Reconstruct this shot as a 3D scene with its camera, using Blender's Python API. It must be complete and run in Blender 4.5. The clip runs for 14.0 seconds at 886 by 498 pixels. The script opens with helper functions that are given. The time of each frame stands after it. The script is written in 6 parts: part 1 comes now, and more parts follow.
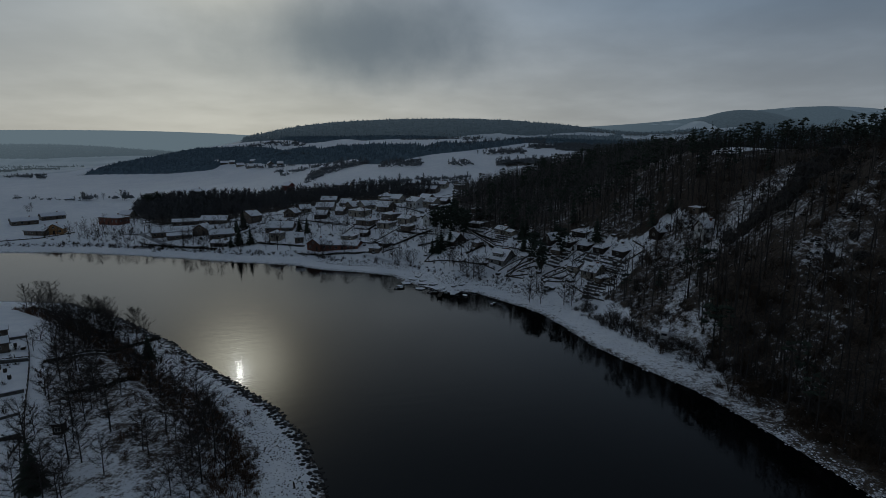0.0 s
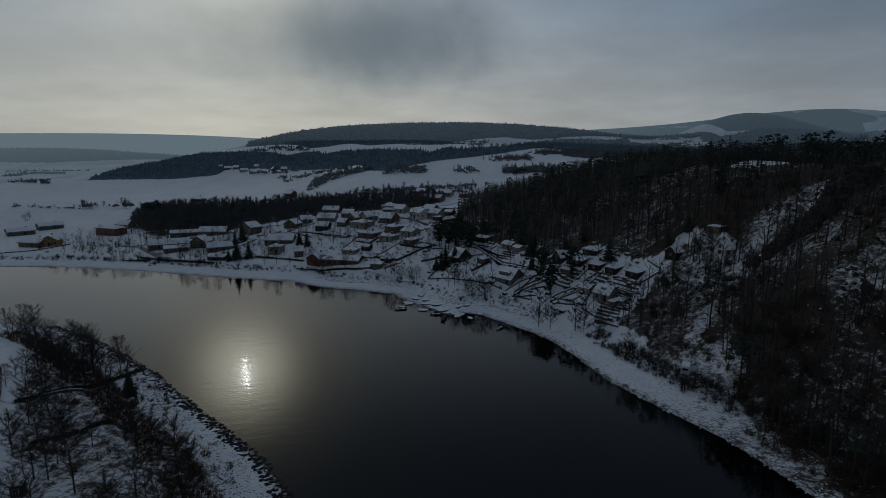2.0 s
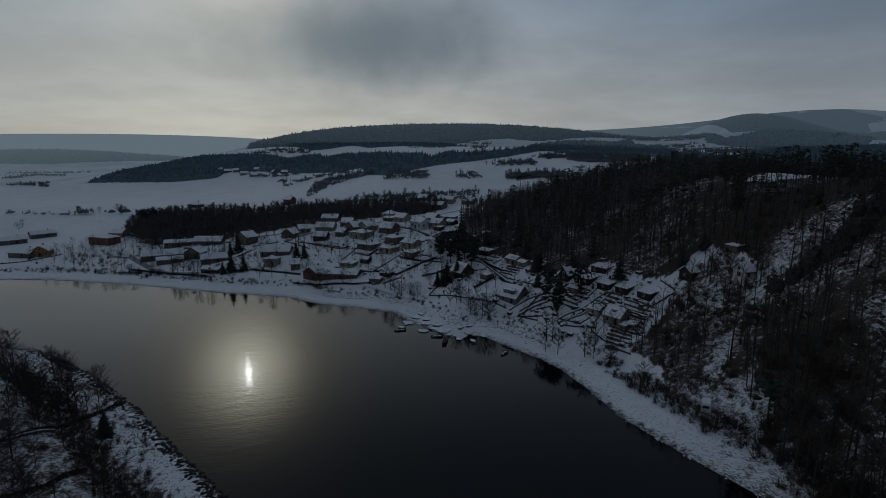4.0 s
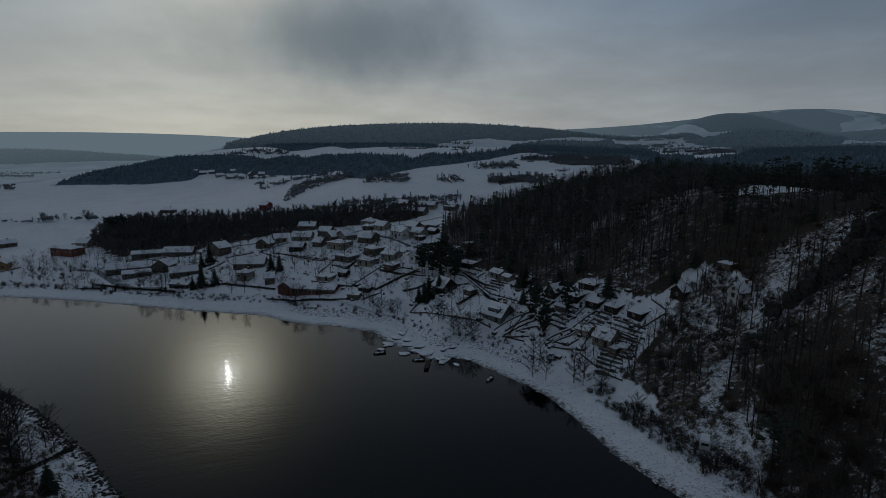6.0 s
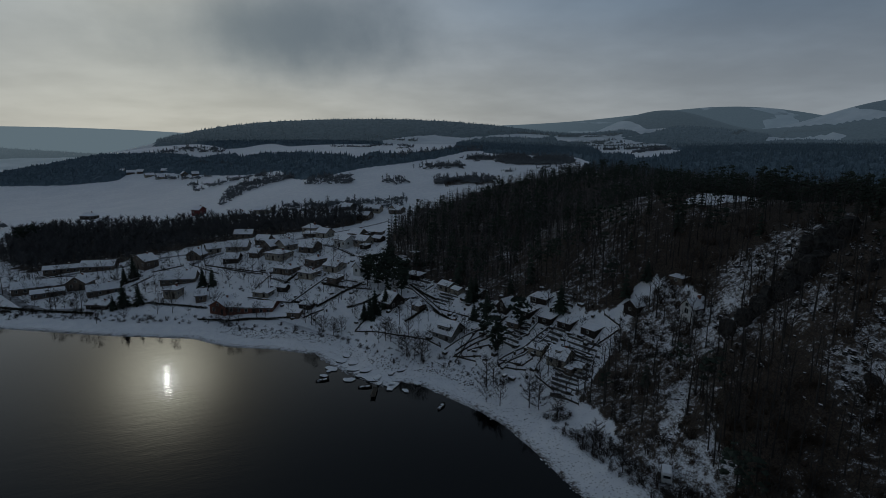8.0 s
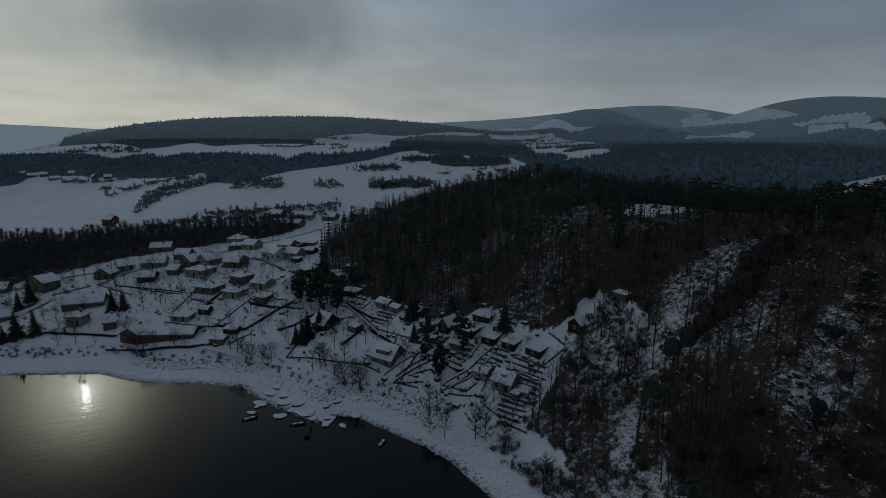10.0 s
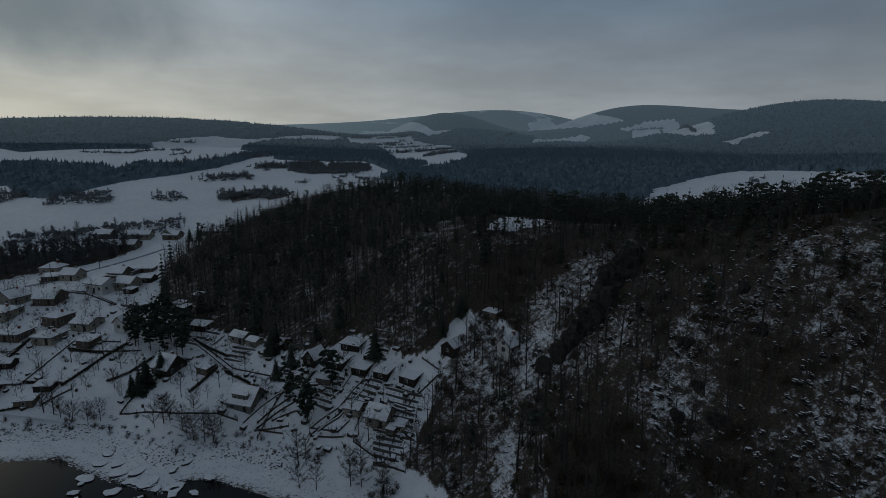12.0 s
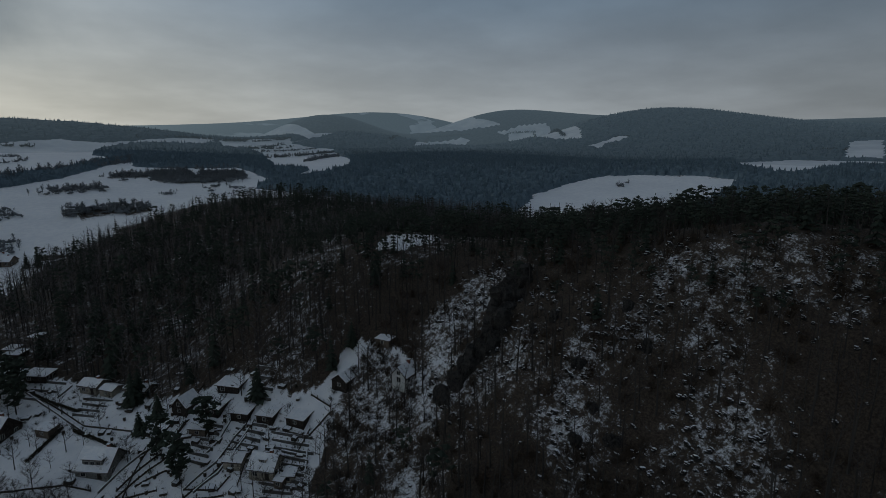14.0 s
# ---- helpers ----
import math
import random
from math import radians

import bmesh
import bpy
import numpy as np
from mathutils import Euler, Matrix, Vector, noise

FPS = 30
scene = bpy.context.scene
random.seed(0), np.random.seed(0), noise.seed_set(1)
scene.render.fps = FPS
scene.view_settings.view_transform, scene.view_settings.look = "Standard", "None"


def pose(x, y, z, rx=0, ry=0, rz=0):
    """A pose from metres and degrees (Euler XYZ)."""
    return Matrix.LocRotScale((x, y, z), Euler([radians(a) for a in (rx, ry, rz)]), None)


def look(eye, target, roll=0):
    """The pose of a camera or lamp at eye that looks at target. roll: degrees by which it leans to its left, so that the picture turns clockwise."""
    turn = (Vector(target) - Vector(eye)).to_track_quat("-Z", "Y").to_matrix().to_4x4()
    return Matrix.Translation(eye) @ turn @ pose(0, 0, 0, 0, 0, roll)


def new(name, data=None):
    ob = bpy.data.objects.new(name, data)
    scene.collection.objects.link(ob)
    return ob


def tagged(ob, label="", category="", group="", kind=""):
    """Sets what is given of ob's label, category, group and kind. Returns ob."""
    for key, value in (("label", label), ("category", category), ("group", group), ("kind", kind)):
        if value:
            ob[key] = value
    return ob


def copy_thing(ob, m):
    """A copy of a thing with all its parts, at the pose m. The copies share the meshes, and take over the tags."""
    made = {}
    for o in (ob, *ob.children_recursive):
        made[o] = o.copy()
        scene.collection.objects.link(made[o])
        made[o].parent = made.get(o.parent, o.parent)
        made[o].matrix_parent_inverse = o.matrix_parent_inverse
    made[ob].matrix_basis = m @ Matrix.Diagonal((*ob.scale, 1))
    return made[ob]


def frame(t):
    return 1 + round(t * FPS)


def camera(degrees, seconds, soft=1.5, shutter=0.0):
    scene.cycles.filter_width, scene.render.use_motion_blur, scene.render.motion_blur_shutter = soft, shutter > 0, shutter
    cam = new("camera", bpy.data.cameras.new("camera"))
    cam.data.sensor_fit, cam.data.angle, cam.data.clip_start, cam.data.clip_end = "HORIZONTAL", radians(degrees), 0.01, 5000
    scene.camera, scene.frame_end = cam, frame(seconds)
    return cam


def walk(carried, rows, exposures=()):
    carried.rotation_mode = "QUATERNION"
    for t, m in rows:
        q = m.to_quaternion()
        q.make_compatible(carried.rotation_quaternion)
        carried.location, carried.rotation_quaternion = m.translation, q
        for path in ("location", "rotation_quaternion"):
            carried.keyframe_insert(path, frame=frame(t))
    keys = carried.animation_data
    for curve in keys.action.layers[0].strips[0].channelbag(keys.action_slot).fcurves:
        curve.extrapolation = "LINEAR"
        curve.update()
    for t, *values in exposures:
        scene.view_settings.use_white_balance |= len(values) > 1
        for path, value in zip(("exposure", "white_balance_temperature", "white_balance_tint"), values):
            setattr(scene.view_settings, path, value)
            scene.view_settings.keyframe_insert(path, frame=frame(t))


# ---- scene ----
cam = camera(79.41, 14.0, soft=0.6)
PATH = [
    (0, pose(0.00, -0.00, 45.00, 79.62, 0, -0.00)),
    (0.5, pose(0.10, 2.35, 45.89, 79.71, 0, 0.18)),
    (1, pose(0.20, 4.71, 46.78, 79.79, 0, 0.32)),
    (1.5, pose(0.31, 7.04, 47.73, 79.84, 0, 0.47)),
    (2, pose(0.45, 9.34, 48.73, 79.86, 0, 0.60)),
    (2.5, pose(0.53, 11.60, 49.73, 79.88, 0, 0.75)),
    (3, pose(0.61, 13.85, 50.66, 79.89, 0, 0.88)),
    (5.5, pose(0.61, 25.29, 55.78, 79.69, 0, 0.48)),
    (6, pose(0.62, 27.42, 56.83, 79.63, 0, -1.14)),
    (6.5, pose(0.70, 29.73, 57.91, 79.48, 0, -2.86)),
    (7, pose(0.82, 32.10, 58.99, 79.33, 0, -4.28)),
    (7.5, pose(1.00, 34.66, 60.02, 79.19, 0, -5.66)),
    (10, pose(2.43, 46.53, 65.36, 78.70, 0, -13.82)),
    (10.5, pose(3.03, 48.72, 66.32, 78.73, 0, -16.89)),
    (11, pose(3.66, 50.86, 67.31, 78.78, 0, -20.73)),
    (11.5, pose(4.35, 52.92, 68.29, 78.84, 0, -24.69)),
    (12, pose(5.13, 54.91, 69.26, 78.88, 0, -28.55)),
    (12.5, pose(6.03, 56.70, 70.17, 78.93, 0, -32.32)),
    (13, pose(6.86, 58.32, 71.12, 79.00, 0, -35.93)),
    (13.5, pose(7.65, 59.80, 72.20, 79.02, 0, -38.58)),
    (14, pose(8.58, 61.18, 73.24, 79.05, 0, -40.88)),
]
walk(cam, PATH, [(0.0, -0.10, 6150, 10), (6.5, -0.14, 6130, 10), (11.0, 0.01, 6260, 9), (14.0, 0.20, 6520, 9)])

# ---- world and sun ----
SUN_AZ, SUN_EL = radians(-22.0), radians(22.0)
SUN_DIR = Vector((math.sin(SUN_AZ) * math.cos(SUN_EL), math.cos(SUN_AZ) * math.cos(SUN_EL), math.sin(SUN_EL)))


class Nodes:
    """Short hand for building node trees."""

    def __init__(self, tree):
        self.tree = tree
        tree.nodes.clear()

    def add(self, kind, **values):
        node = self.tree.nodes.new(kind)
        for key, value in values.items():
            if key in node.inputs:
                self.link(value, node.inputs[key])
        return node

    def link(self, value, socket):
        if hasattr(value, "is_output"):
            self.tree.links.new(value, socket)
        else:
            socket.default_value = value

    def math(self, op, a, b=0.0, c=0.0, clamp=False):
        node = self.tree.nodes.new("ShaderNodeMath")
        node.operation, node.use_clamp = op, clamp
        for n, v in enumerate((a, b, c)):
            self.link(v, node.inputs[n])
        return node.outputs[0]

    def vec(self, op, a, b=(0, 0, 0)):
        node = self.tree.nodes.new("ShaderNodeVectorMath")
        node.operation = op
        self.link(a, node.inputs[0])
        self.link(b, node.inputs[1])
        return node.outputs["Value" if op in ("DOT_PRODUCT", "LENGTH") else "Vector"]

    def mix(self, f, a, b, blend="MIX"):
        node = self.tree.nodes.new("ShaderNodeMix")
        node.data_type, node.blend_type = "RGBA", blend
        self.link(f, node.inputs[0])
        self.link(a if hasattr(a, "is_output") else (*a, 1), node.inputs[6])
        self.link(b if hasattr(b, "is_output") else (*b, 1), node.inputs[7])
        return node.outputs[2]

    def band(self, value, lo, hi, a=0.0, b=1.0):
        node = self.tree.nodes.new("ShaderNodeMapRange")
        node.interpolation_type = "SMOOTHSTEP"
        for n, v in enumerate((value, lo, hi, a, b)):
            self.link(v, node.inputs[n])
        return node.outputs[0]

    def noise(self, vector, scale, detail=3.0, rough=0.55, kind="Fac"):
        node = self.tree.nodes.new("ShaderNodeTexNoise")
        self.link(vector, node.inputs["Vector"])
        node.inputs["Scale"].default_value = scale
        node.inputs["Detail"].default_value = detail
        node.inputs["Roughness"].default_value = rough
        return node.outputs[kind]


world = bpy.data.worlds.new("winter_sky")
scene.world = world
world.use_nodes = True
nt = Nodes(world.node_tree)
way = nt.add("ShaderNodeTexCoord").outputs["Generated"]
parts_xyz = nt.add("ShaderNodeSeparateXYZ", Vector=way).outputs
sky = nt.add("ShaderNodeTexSky")
sky.sky_type, sky.sun_disc = "NISHITA", False
sky.sun_elevation, sky.sun_rotation = SUN_EL, SUN_AZ
sky.altitude, sky.air_density, sky.dust_density = 450, 1.2, 3.0
blue = nt.mix(1.0, sky.outputs[0], (0.018, 0.024, 0.030), "MULTIPLY")
# cloud sheet seen in perspective
lift = nt.math("ADD", nt.math("MAXIMUM", parts_xyz[2], 0.0), 0.16)
flat = nt.add("ShaderNodeCombineXYZ", X=nt.math("DIVIDE", parts_xyz[0], lift), Y=nt.math("DIVIDE", parts_xyz[1], lift)).outputs[0]
billow = nt.noise(flat, 0.55, 5.0, 0.5)
wisps = nt.noise(flat, 1.7, 4.0, 0.55)
toward = nt.math("MAXIMUM", nt.vec("DOT_PRODUCT", way, tuple(SUN_DIR)), 0.0)
glow = nt.math("POWER", toward, 9.0)
halo = nt.math("POWER", toward, 480.0)
ring = nt.math("POWER", toward, 130.0)
core = nt.math("POWER", toward, 9000.0)
side = nt.band(parts_xyz[0], -0.25, 0.92)
low = nt.band(parts_xyz[2], 0.02, 0.30, 1.0, 0.0)
high = nt.band(parts_xyz[2], 0.22, 0.55, 0.0, 1.0)
cloud = nt.mix(side, (0.242, 0.31, 0.385), (0.106, 0.152, 0.206))
cloud = nt.mix(nt.math("MULTIPLY", low, 0.75), cloud, nt.mix(side, (0.545, 0.510, 0.430), (0.320, 0.336, 0.345)))
cloud = nt.mix(nt.math("MULTIPLY", glow, 0.55), cloud, (0.57, 0.535, 0.445))
shade = nt.band(nt.math("ADD", nt.math("MULTIPLY", billow, 0.65), nt.math("MULTIPLY", wisps, 0.35)), 0.34, 0.66, 0.83, 1.11)
cloud = nt.mix(1.0, cloud, nt.add("ShaderNodeCombineColor", Red=shade, Green=shade, Blue=shade).outputs[0], "MULTIPLY")
# the one heavy grey cloud bank
bank_az, bank_el = radians(-8.5), radians(11.0)
across = nt.vec("DOT_PRODUCT", way, (math.cos(bank_az), -math.sin(bank_az), 0))
above = nt.math("SUBTRACT", parts_xyz[2], math.sin(bank_el))
ragged = nt.math("MULTIPLY", nt.math("SUBTRACT", nt.noise(way, 6.0, 5.0, 0.55), 0.5), 1.2)
reach = nt.math("SQRT", nt.math("ADD", nt.math("POWER", nt.math("DIVIDE", across, 0.27), 2.0), nt.math("POWER", nt.math("DIVIDE", above, 0.085), 2.0)))
bank = nt.band(nt.math("ADD", reach, ragged), 0.10, 1.45, 0.95, 0.0)
cloud = nt.mix(bank, cloud, (0.112, 0.138, 0.163))
cloud = nt.mix(high, cloud, nt.mix(side, (0.096, 0.117, 0.141), (0.062, 0.076, 0.094)))
zenith = nt.band(parts_xyz[2], 0.58, 0.90)
cloud = nt.mix(zenith, cloud, (0.178, 0.216, 0.262))
# the unseen sky away from the sun is darkened, to dim what faces it
ahead = nt.vec("DOT_PRODUCT", way, (SUN_DIR.x, SUN_DIR.y, 0))
thick = nt.band(ahead, -0.7, 0.35, 0.5, 1.0)
cloud = nt.mix(1.0, cloud, nt.add("ShaderNodeCombineColor", Red=thick, Green=thick, Blue=thick).outputs[0], "MULTIPLY")
cloud = nt.mix(nt.math("MULTIPLY", ring, 0.6), cloud, (0.86, 0.72, 0.46))
cloud = nt.mix(halo, cloud, (3.3, 3.15, 2.45))
cloud = nt.mix(core, cloud, (7.0, 6.9, 6.2))
cloud = nt.mix(0.12, cloud, blue)
backdrop_light = nt.add("ShaderNodeBackground", Color=cloud, Strength=1.0)
nt.link(backdrop_light.outputs[0], nt.add("ShaderNodeOutputWorld").inputs[0])

sun_data = bpy.data.lights.new("sun", "SUN")
sun_data.energy, sun_data.angle, sun_data.color = 0.002, radians(0.53), (1.0, 0.97, 0.88)
sun = new("sun", sun_data)
sun.matrix_world = look(SUN_DIR * 100, (0, 0, 0))

# ---- materials ----
def material(name):
    m = bpy.data.materials.new(name)
    m.use_nodes = True
    n = Nodes(m.node_tree)
    return m, n


def finish(n, color, rough=0.8, bump=None, strength=0.4, distance=0.1, spec=0.3, metal=0.0):
    b = n.add("ShaderNodeBsdfPrincipled", Roughness=rough, Metallic=metal)
    n.link(color if hasattr(color, "is_output") else (*color, 1), b.inputs["Base Color"])
    b.inputs["Specular IOR Level"].default_value = spec
    if bump is not None:
        bp = n.add("ShaderNodeBump", Height=bump, Strength=strength, Distance=distance)
        n.link(bp.outputs[0], b.inputs["Normal"])
    n.link(b.outputs[0], n.add("ShaderNodeOutputMaterial").inputs[0])


def plain(name, dark, light, scale=3.0, rough=0.8, strength=0.3, distance=0.05, spec=0.25, per_piece=0.0):
    """Two tones mixed by coarse and fine noise, with a little relief."""
    m, n = material(name)
    at = n.add("ShaderNodeTexCoord").outputs["Object"]
    f = n.math("ADD", n.math("MULTIPLY", n.noise(at, scale), 0.6), n.math("MULTIPLY", n.noise(at, scale * 6), 0.4))
    color = n.mix(n.band(f, 0.35, 0.65), dark, light)
    if per_piece:
        r = n.band(n.add("ShaderNodeObjectInfo").outputs["Random"], 0, 1, 1 - per_piece, 1 + per_piece)
        color = n.mix(1.0, color, n.add("ShaderNodeCombineColor", Red=r, Green=r, Blue=r).outputs[0], "MULTIPLY")
    finish(n, color, rough, n.noise(at, scale * 5, 4.0), strength, distance, spec)
    return m


def plant(name, dark, light, rough=0.9):
    """Bark and twig tones that change from plant to plant."""
    m, n = material(name)
    r = n.add("ShaderNodeNewGeometry").outputs["Random Per Island"]
    o = n.add("ShaderNodeObjectInfo").outputs["Random"]
    at = n.add("ShaderNodeTexCoord").outputs["Object"]
    f = n.math("ADD", n.math("MULTIPLY", r, 0.45), n.math("ADD", n.math("MULTIPLY", o, 0.25), n.math("MULTIPLY", n.noise(at, 0.05), 0.3)))
    finish(n, n.mix(f, dark, light), rough, spec=0.1)
    return m


def ground_material():
    """Snow over leaf litter and stones; the litter and stone shares come with the mesh."""
    m, n = material("snowy_ground")
    at = n.add("ShaderNodeTexCoord").outputs["Object"]
    litter = n.tree.nodes.new("ShaderNodeAttribute")
    litter.attribute_name = "litter"
    stone = n.tree.nodes.new("ShaderNodeAttribute")
    stone.attribute_name = "stone"
    fine, mid, wide = n.noise(at, 2.6, 6.0, 0.7), n.noise(at, 0.35, 4.0, 0.6), n.noise(at, 0.035, 4.0, 0.6)
    snow = n.mix(n.band(mid, 0.3, 0.7), (0.80, 0.82, 0.86), (0.90, 0.91, 0.93))
    snow = n.mix(n.band(wide, 0.35, 0.7, 0.0, 0.30), snow, (0.66, 0.69, 0.74))
    earth = n.mix(n.band(fine, 0.35, 0.65), (0.026, 0.020, 0.016), (0.090, 0.069, 0.052))
    rocks = n.mix(n.band(n.noise(at, 2.5, 4.0), 0.4, 0.6), (0.03, 0.03, 0.032), (0.12, 0.115, 0.11))
    patch = n.math("ADD", n.math("MULTIPLY", fine, 0.40), n.math("MULTIPLY", n.math("ADD", mid, n.noise(at, 0.9, 4.0, 0.65)), 0.30))
    bare = n.band(n.math("ADD", n.math("SUBTRACT", litter.outputs["Fac"], 0.5), n.math("MULTIPLY", n.math("SUBTRACT", patch, 0.5), 3.0)), -0.15, 0.25)
    color = n.mix(bare, snow, earth)
    cell = n.tree.nodes.new("ShaderNodeTexVoronoi")
    n.link(at, cell.inputs["Vector"])
    cell.inputs["Scale"].default_value = 1.5
    lumps = n.band(n.math("ADD", cell.outputs["Distance"], n.math("MULTIPLY", fine, 0.6)), 0.45, 0.62, 1.0, 0.0)
    color = n.mix(n.math("MULTIPLY", lumps, stone.outputs["Fac"]), color, rocks)
    height = n.math("ADD", n.math("MULTIPLY", fine, 0.7), n.math("MULTIPLY", mid, 1.2))
    finish(n, color, 0.75, height, 0.45, 0.35, 0.2)
    return m


def water_material():
    """Nearly still water: a mirror with patches of faint ripples."""
    m, n = material("still_water")
    at = n.add("ShaderNodeTexCoord").outputs["Object"]
    calm = n.band(n.noise(at, 0.02, 3.0), 0.35, 0.7, 0.35, 1.0)
    xyz = n.add("ShaderNodeSeparateXYZ", Vector=at).outputs
    breeze = radians(14.0)
    along_crest = n.math("ADD", n.math("MULTIPLY", xyz[0], math.cos(breeze) * 0.28), n.math("MULTIPLY", xyz[1], math.sin(breeze) * 0.28))
    across_crest = n.math("SUBTRACT", n.math("MULTIPLY", xyz[1], math.cos(breeze)), n.math("MULTIPLY", xyz[0], math.sin(breeze)))
    waves = n.add("ShaderNodeCombineXYZ", X=along_crest, Y=across_crest).outputs[0]
    ripple = n.math("MULTIPLY", n.math("ADD", n.noise(waves, 2.2, 3.0, 0.5), n.math("MULTIPLY", n.noise(waves, 0.5, 2.0), 1.4)), calm)
    bp = n.add("ShaderNodeBump", Height=ripple, Strength=0.11, Distance=0.10)
    b = n.add("ShaderNodeBsdfPrincipled", Roughness=n.band(n.noise(at, 0.03, 3.0), 0.35, 0.65, 0.02, 0.055), IOR=1.33)
    b.inputs["Base Color"].default_value = (0.002, 0.0025, 0.003, 1)
    n.link(bp.outputs[0], b.inputs["Normal"])
    n.link(b.outputs[0], n.add("ShaderNodeOutputMaterial").inputs[0])
    return m


def paint_haze(n, color, rough=0.9):
    """A surface a kilometre off or more: haze is painted on as emission, more with distance, most of all below the sun.
    """
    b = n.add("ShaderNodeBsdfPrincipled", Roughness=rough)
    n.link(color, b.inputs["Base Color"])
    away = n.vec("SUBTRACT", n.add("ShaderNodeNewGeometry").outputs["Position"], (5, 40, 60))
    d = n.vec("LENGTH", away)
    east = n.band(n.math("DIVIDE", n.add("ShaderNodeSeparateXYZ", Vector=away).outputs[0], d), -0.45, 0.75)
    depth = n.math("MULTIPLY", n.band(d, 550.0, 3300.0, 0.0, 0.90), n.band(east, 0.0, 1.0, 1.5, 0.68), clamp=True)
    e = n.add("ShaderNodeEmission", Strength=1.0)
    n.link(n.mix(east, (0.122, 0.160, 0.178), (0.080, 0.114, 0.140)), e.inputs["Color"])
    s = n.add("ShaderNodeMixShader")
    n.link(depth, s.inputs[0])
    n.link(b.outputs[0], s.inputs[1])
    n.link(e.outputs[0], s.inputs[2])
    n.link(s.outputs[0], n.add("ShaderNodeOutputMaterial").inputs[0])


def distance_material():
    """Distant hills: snowy fields where the wood cover ends, with haze painted over both."""
    m, n = material("haze_painted_distance")
    at = n.add("ShaderNodeTexCoord").outputs["Object"]
    cover = n.tree.nodes.new("ShaderNodeAttribute")
    cover.attribute_name = "cover"
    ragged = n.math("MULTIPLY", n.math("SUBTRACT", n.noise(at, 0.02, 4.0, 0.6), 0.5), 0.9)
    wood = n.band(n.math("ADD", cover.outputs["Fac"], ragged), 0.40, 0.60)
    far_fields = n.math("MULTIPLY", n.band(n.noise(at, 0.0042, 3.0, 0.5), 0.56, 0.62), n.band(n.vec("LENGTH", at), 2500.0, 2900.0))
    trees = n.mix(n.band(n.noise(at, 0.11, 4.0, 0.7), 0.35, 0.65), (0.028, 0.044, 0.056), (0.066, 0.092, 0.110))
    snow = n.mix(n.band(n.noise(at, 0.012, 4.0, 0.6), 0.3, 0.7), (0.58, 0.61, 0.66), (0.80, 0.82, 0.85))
    paint_haze(n, n.mix(n.math("MULTIPLY", wood, n.math("SUBTRACT", 1.0, far_fields)), snow, trees))
    return m


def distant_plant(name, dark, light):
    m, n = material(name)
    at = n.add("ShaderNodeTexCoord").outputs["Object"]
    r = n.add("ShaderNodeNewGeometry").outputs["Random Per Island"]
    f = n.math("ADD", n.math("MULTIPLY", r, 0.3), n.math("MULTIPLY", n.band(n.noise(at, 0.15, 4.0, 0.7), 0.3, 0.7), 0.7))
    # the haze before far plants is painted on as emission
    paint_haze(n, n.mix(f, dark, light))
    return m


def boards(name, dark, light, pitch=0.22):
    """Upright boards or rendered wall with streaks."""
    m, n = material(name)
    at = n.add("ShaderNodeTexCoord").outputs["Object"]
    xyz = n.add("ShaderNodeSeparateXYZ", Vector=at).outputs
    u = n.math("DIVIDE", n.math("ADD", xyz[0], xyz[1]), pitch)
    gap = n.band(n.math("ABSOLUTE", n.math("SUBTRACT", n.math("FRACT", u), 0.5)), 0.40, 0.48, 1.0, 0.25)
    tone = n.band(n.noise(at, 2.2, 4.0), 0.3, 0.7)
    color = n.mix(tone, dark, light)
    color = n.mix(1.0, color, n.add("ShaderNodeCombineColor", Red=gap, Green=gap, Blue=gap).outputs[0], "MULTIPLY")
    finish(n, color, 0.85, gap, 0.4, 0.02, 0.2)
    return m


def glass_material():
    m, n = material("window_glass")
    finish(n, (0.02, 0.025, 0.03), 0.06, spec=0.6)
    return m


GROUND = ground_material()
WATER = water_material()
DISTANCE = distance_material()
SNOW = plain("settled_snow", (0.76, 0.79, 0.84), (0.90, 0.91, 0.93), 1.2, 0.7, 0.35, 0.08)
BARK = plant("grey_brown_bark", (0.022, 0.021, 0.021), (0.085, 0.079, 0.075))
TWIG = plant("bare_twigs", (0.028, 0.026, 0.025), (0.096, 0.084, 0.077))
BRUSH = plant("brown_brush", (0.033, 0.026, 0.021), (0.110, 0.081, 0.060))
# a copy of the twig colour, paled to stand for haze
HAZE_PALED_TWIG = plant("haze_paled_twigs", (0.082, 0.079, 0.080), (0.190, 0.178, 0.175))
NEEDLE = plant("conifer_needles", (0.020, 0.028, 0.023), (0.062, 0.077, 0.059))
# haze before the mid-distance woods is put into this pale blue base colour
HAZE_TINTED_WOOD = plain("haze_tinted_conifer_woods", (0.096, 0.138, 0.168), (0.156, 0.212, 0.252), 0.25, 0.9, 0.2, 0.1, 0.1)
# base colour also blued and paled for haze, besides the painted emission
HAZYWOOD = distant_plant("haze_painted_conifer_woods", (0.080, 0.118, 0.144), (0.134, 0.184, 0.218))
# haze before the field hedges is put into this pale bluish twig colour
HAZE_TINTED_TWIG = plant("haze_tinted_field_hedges", (0.125, 0.138, 0.150), (0.215, 0.232, 0.246))
# twig colour lightened and blued to stand for haze before the park
PARK_TWIG = plant("haze_greyed_park_twigs", (0.066, 0.068, 0.073), (0.150, 0.150, 0.154))
HAZY_TWIG = distant_plant("haze_painted_hedges", (0.06, 0.07, 0.076), (0.11, 0.12, 0.126))
REED = plant("dry_reeds", (0.075, 0.046, 0.031), (0.20, 0.122, 0.080))
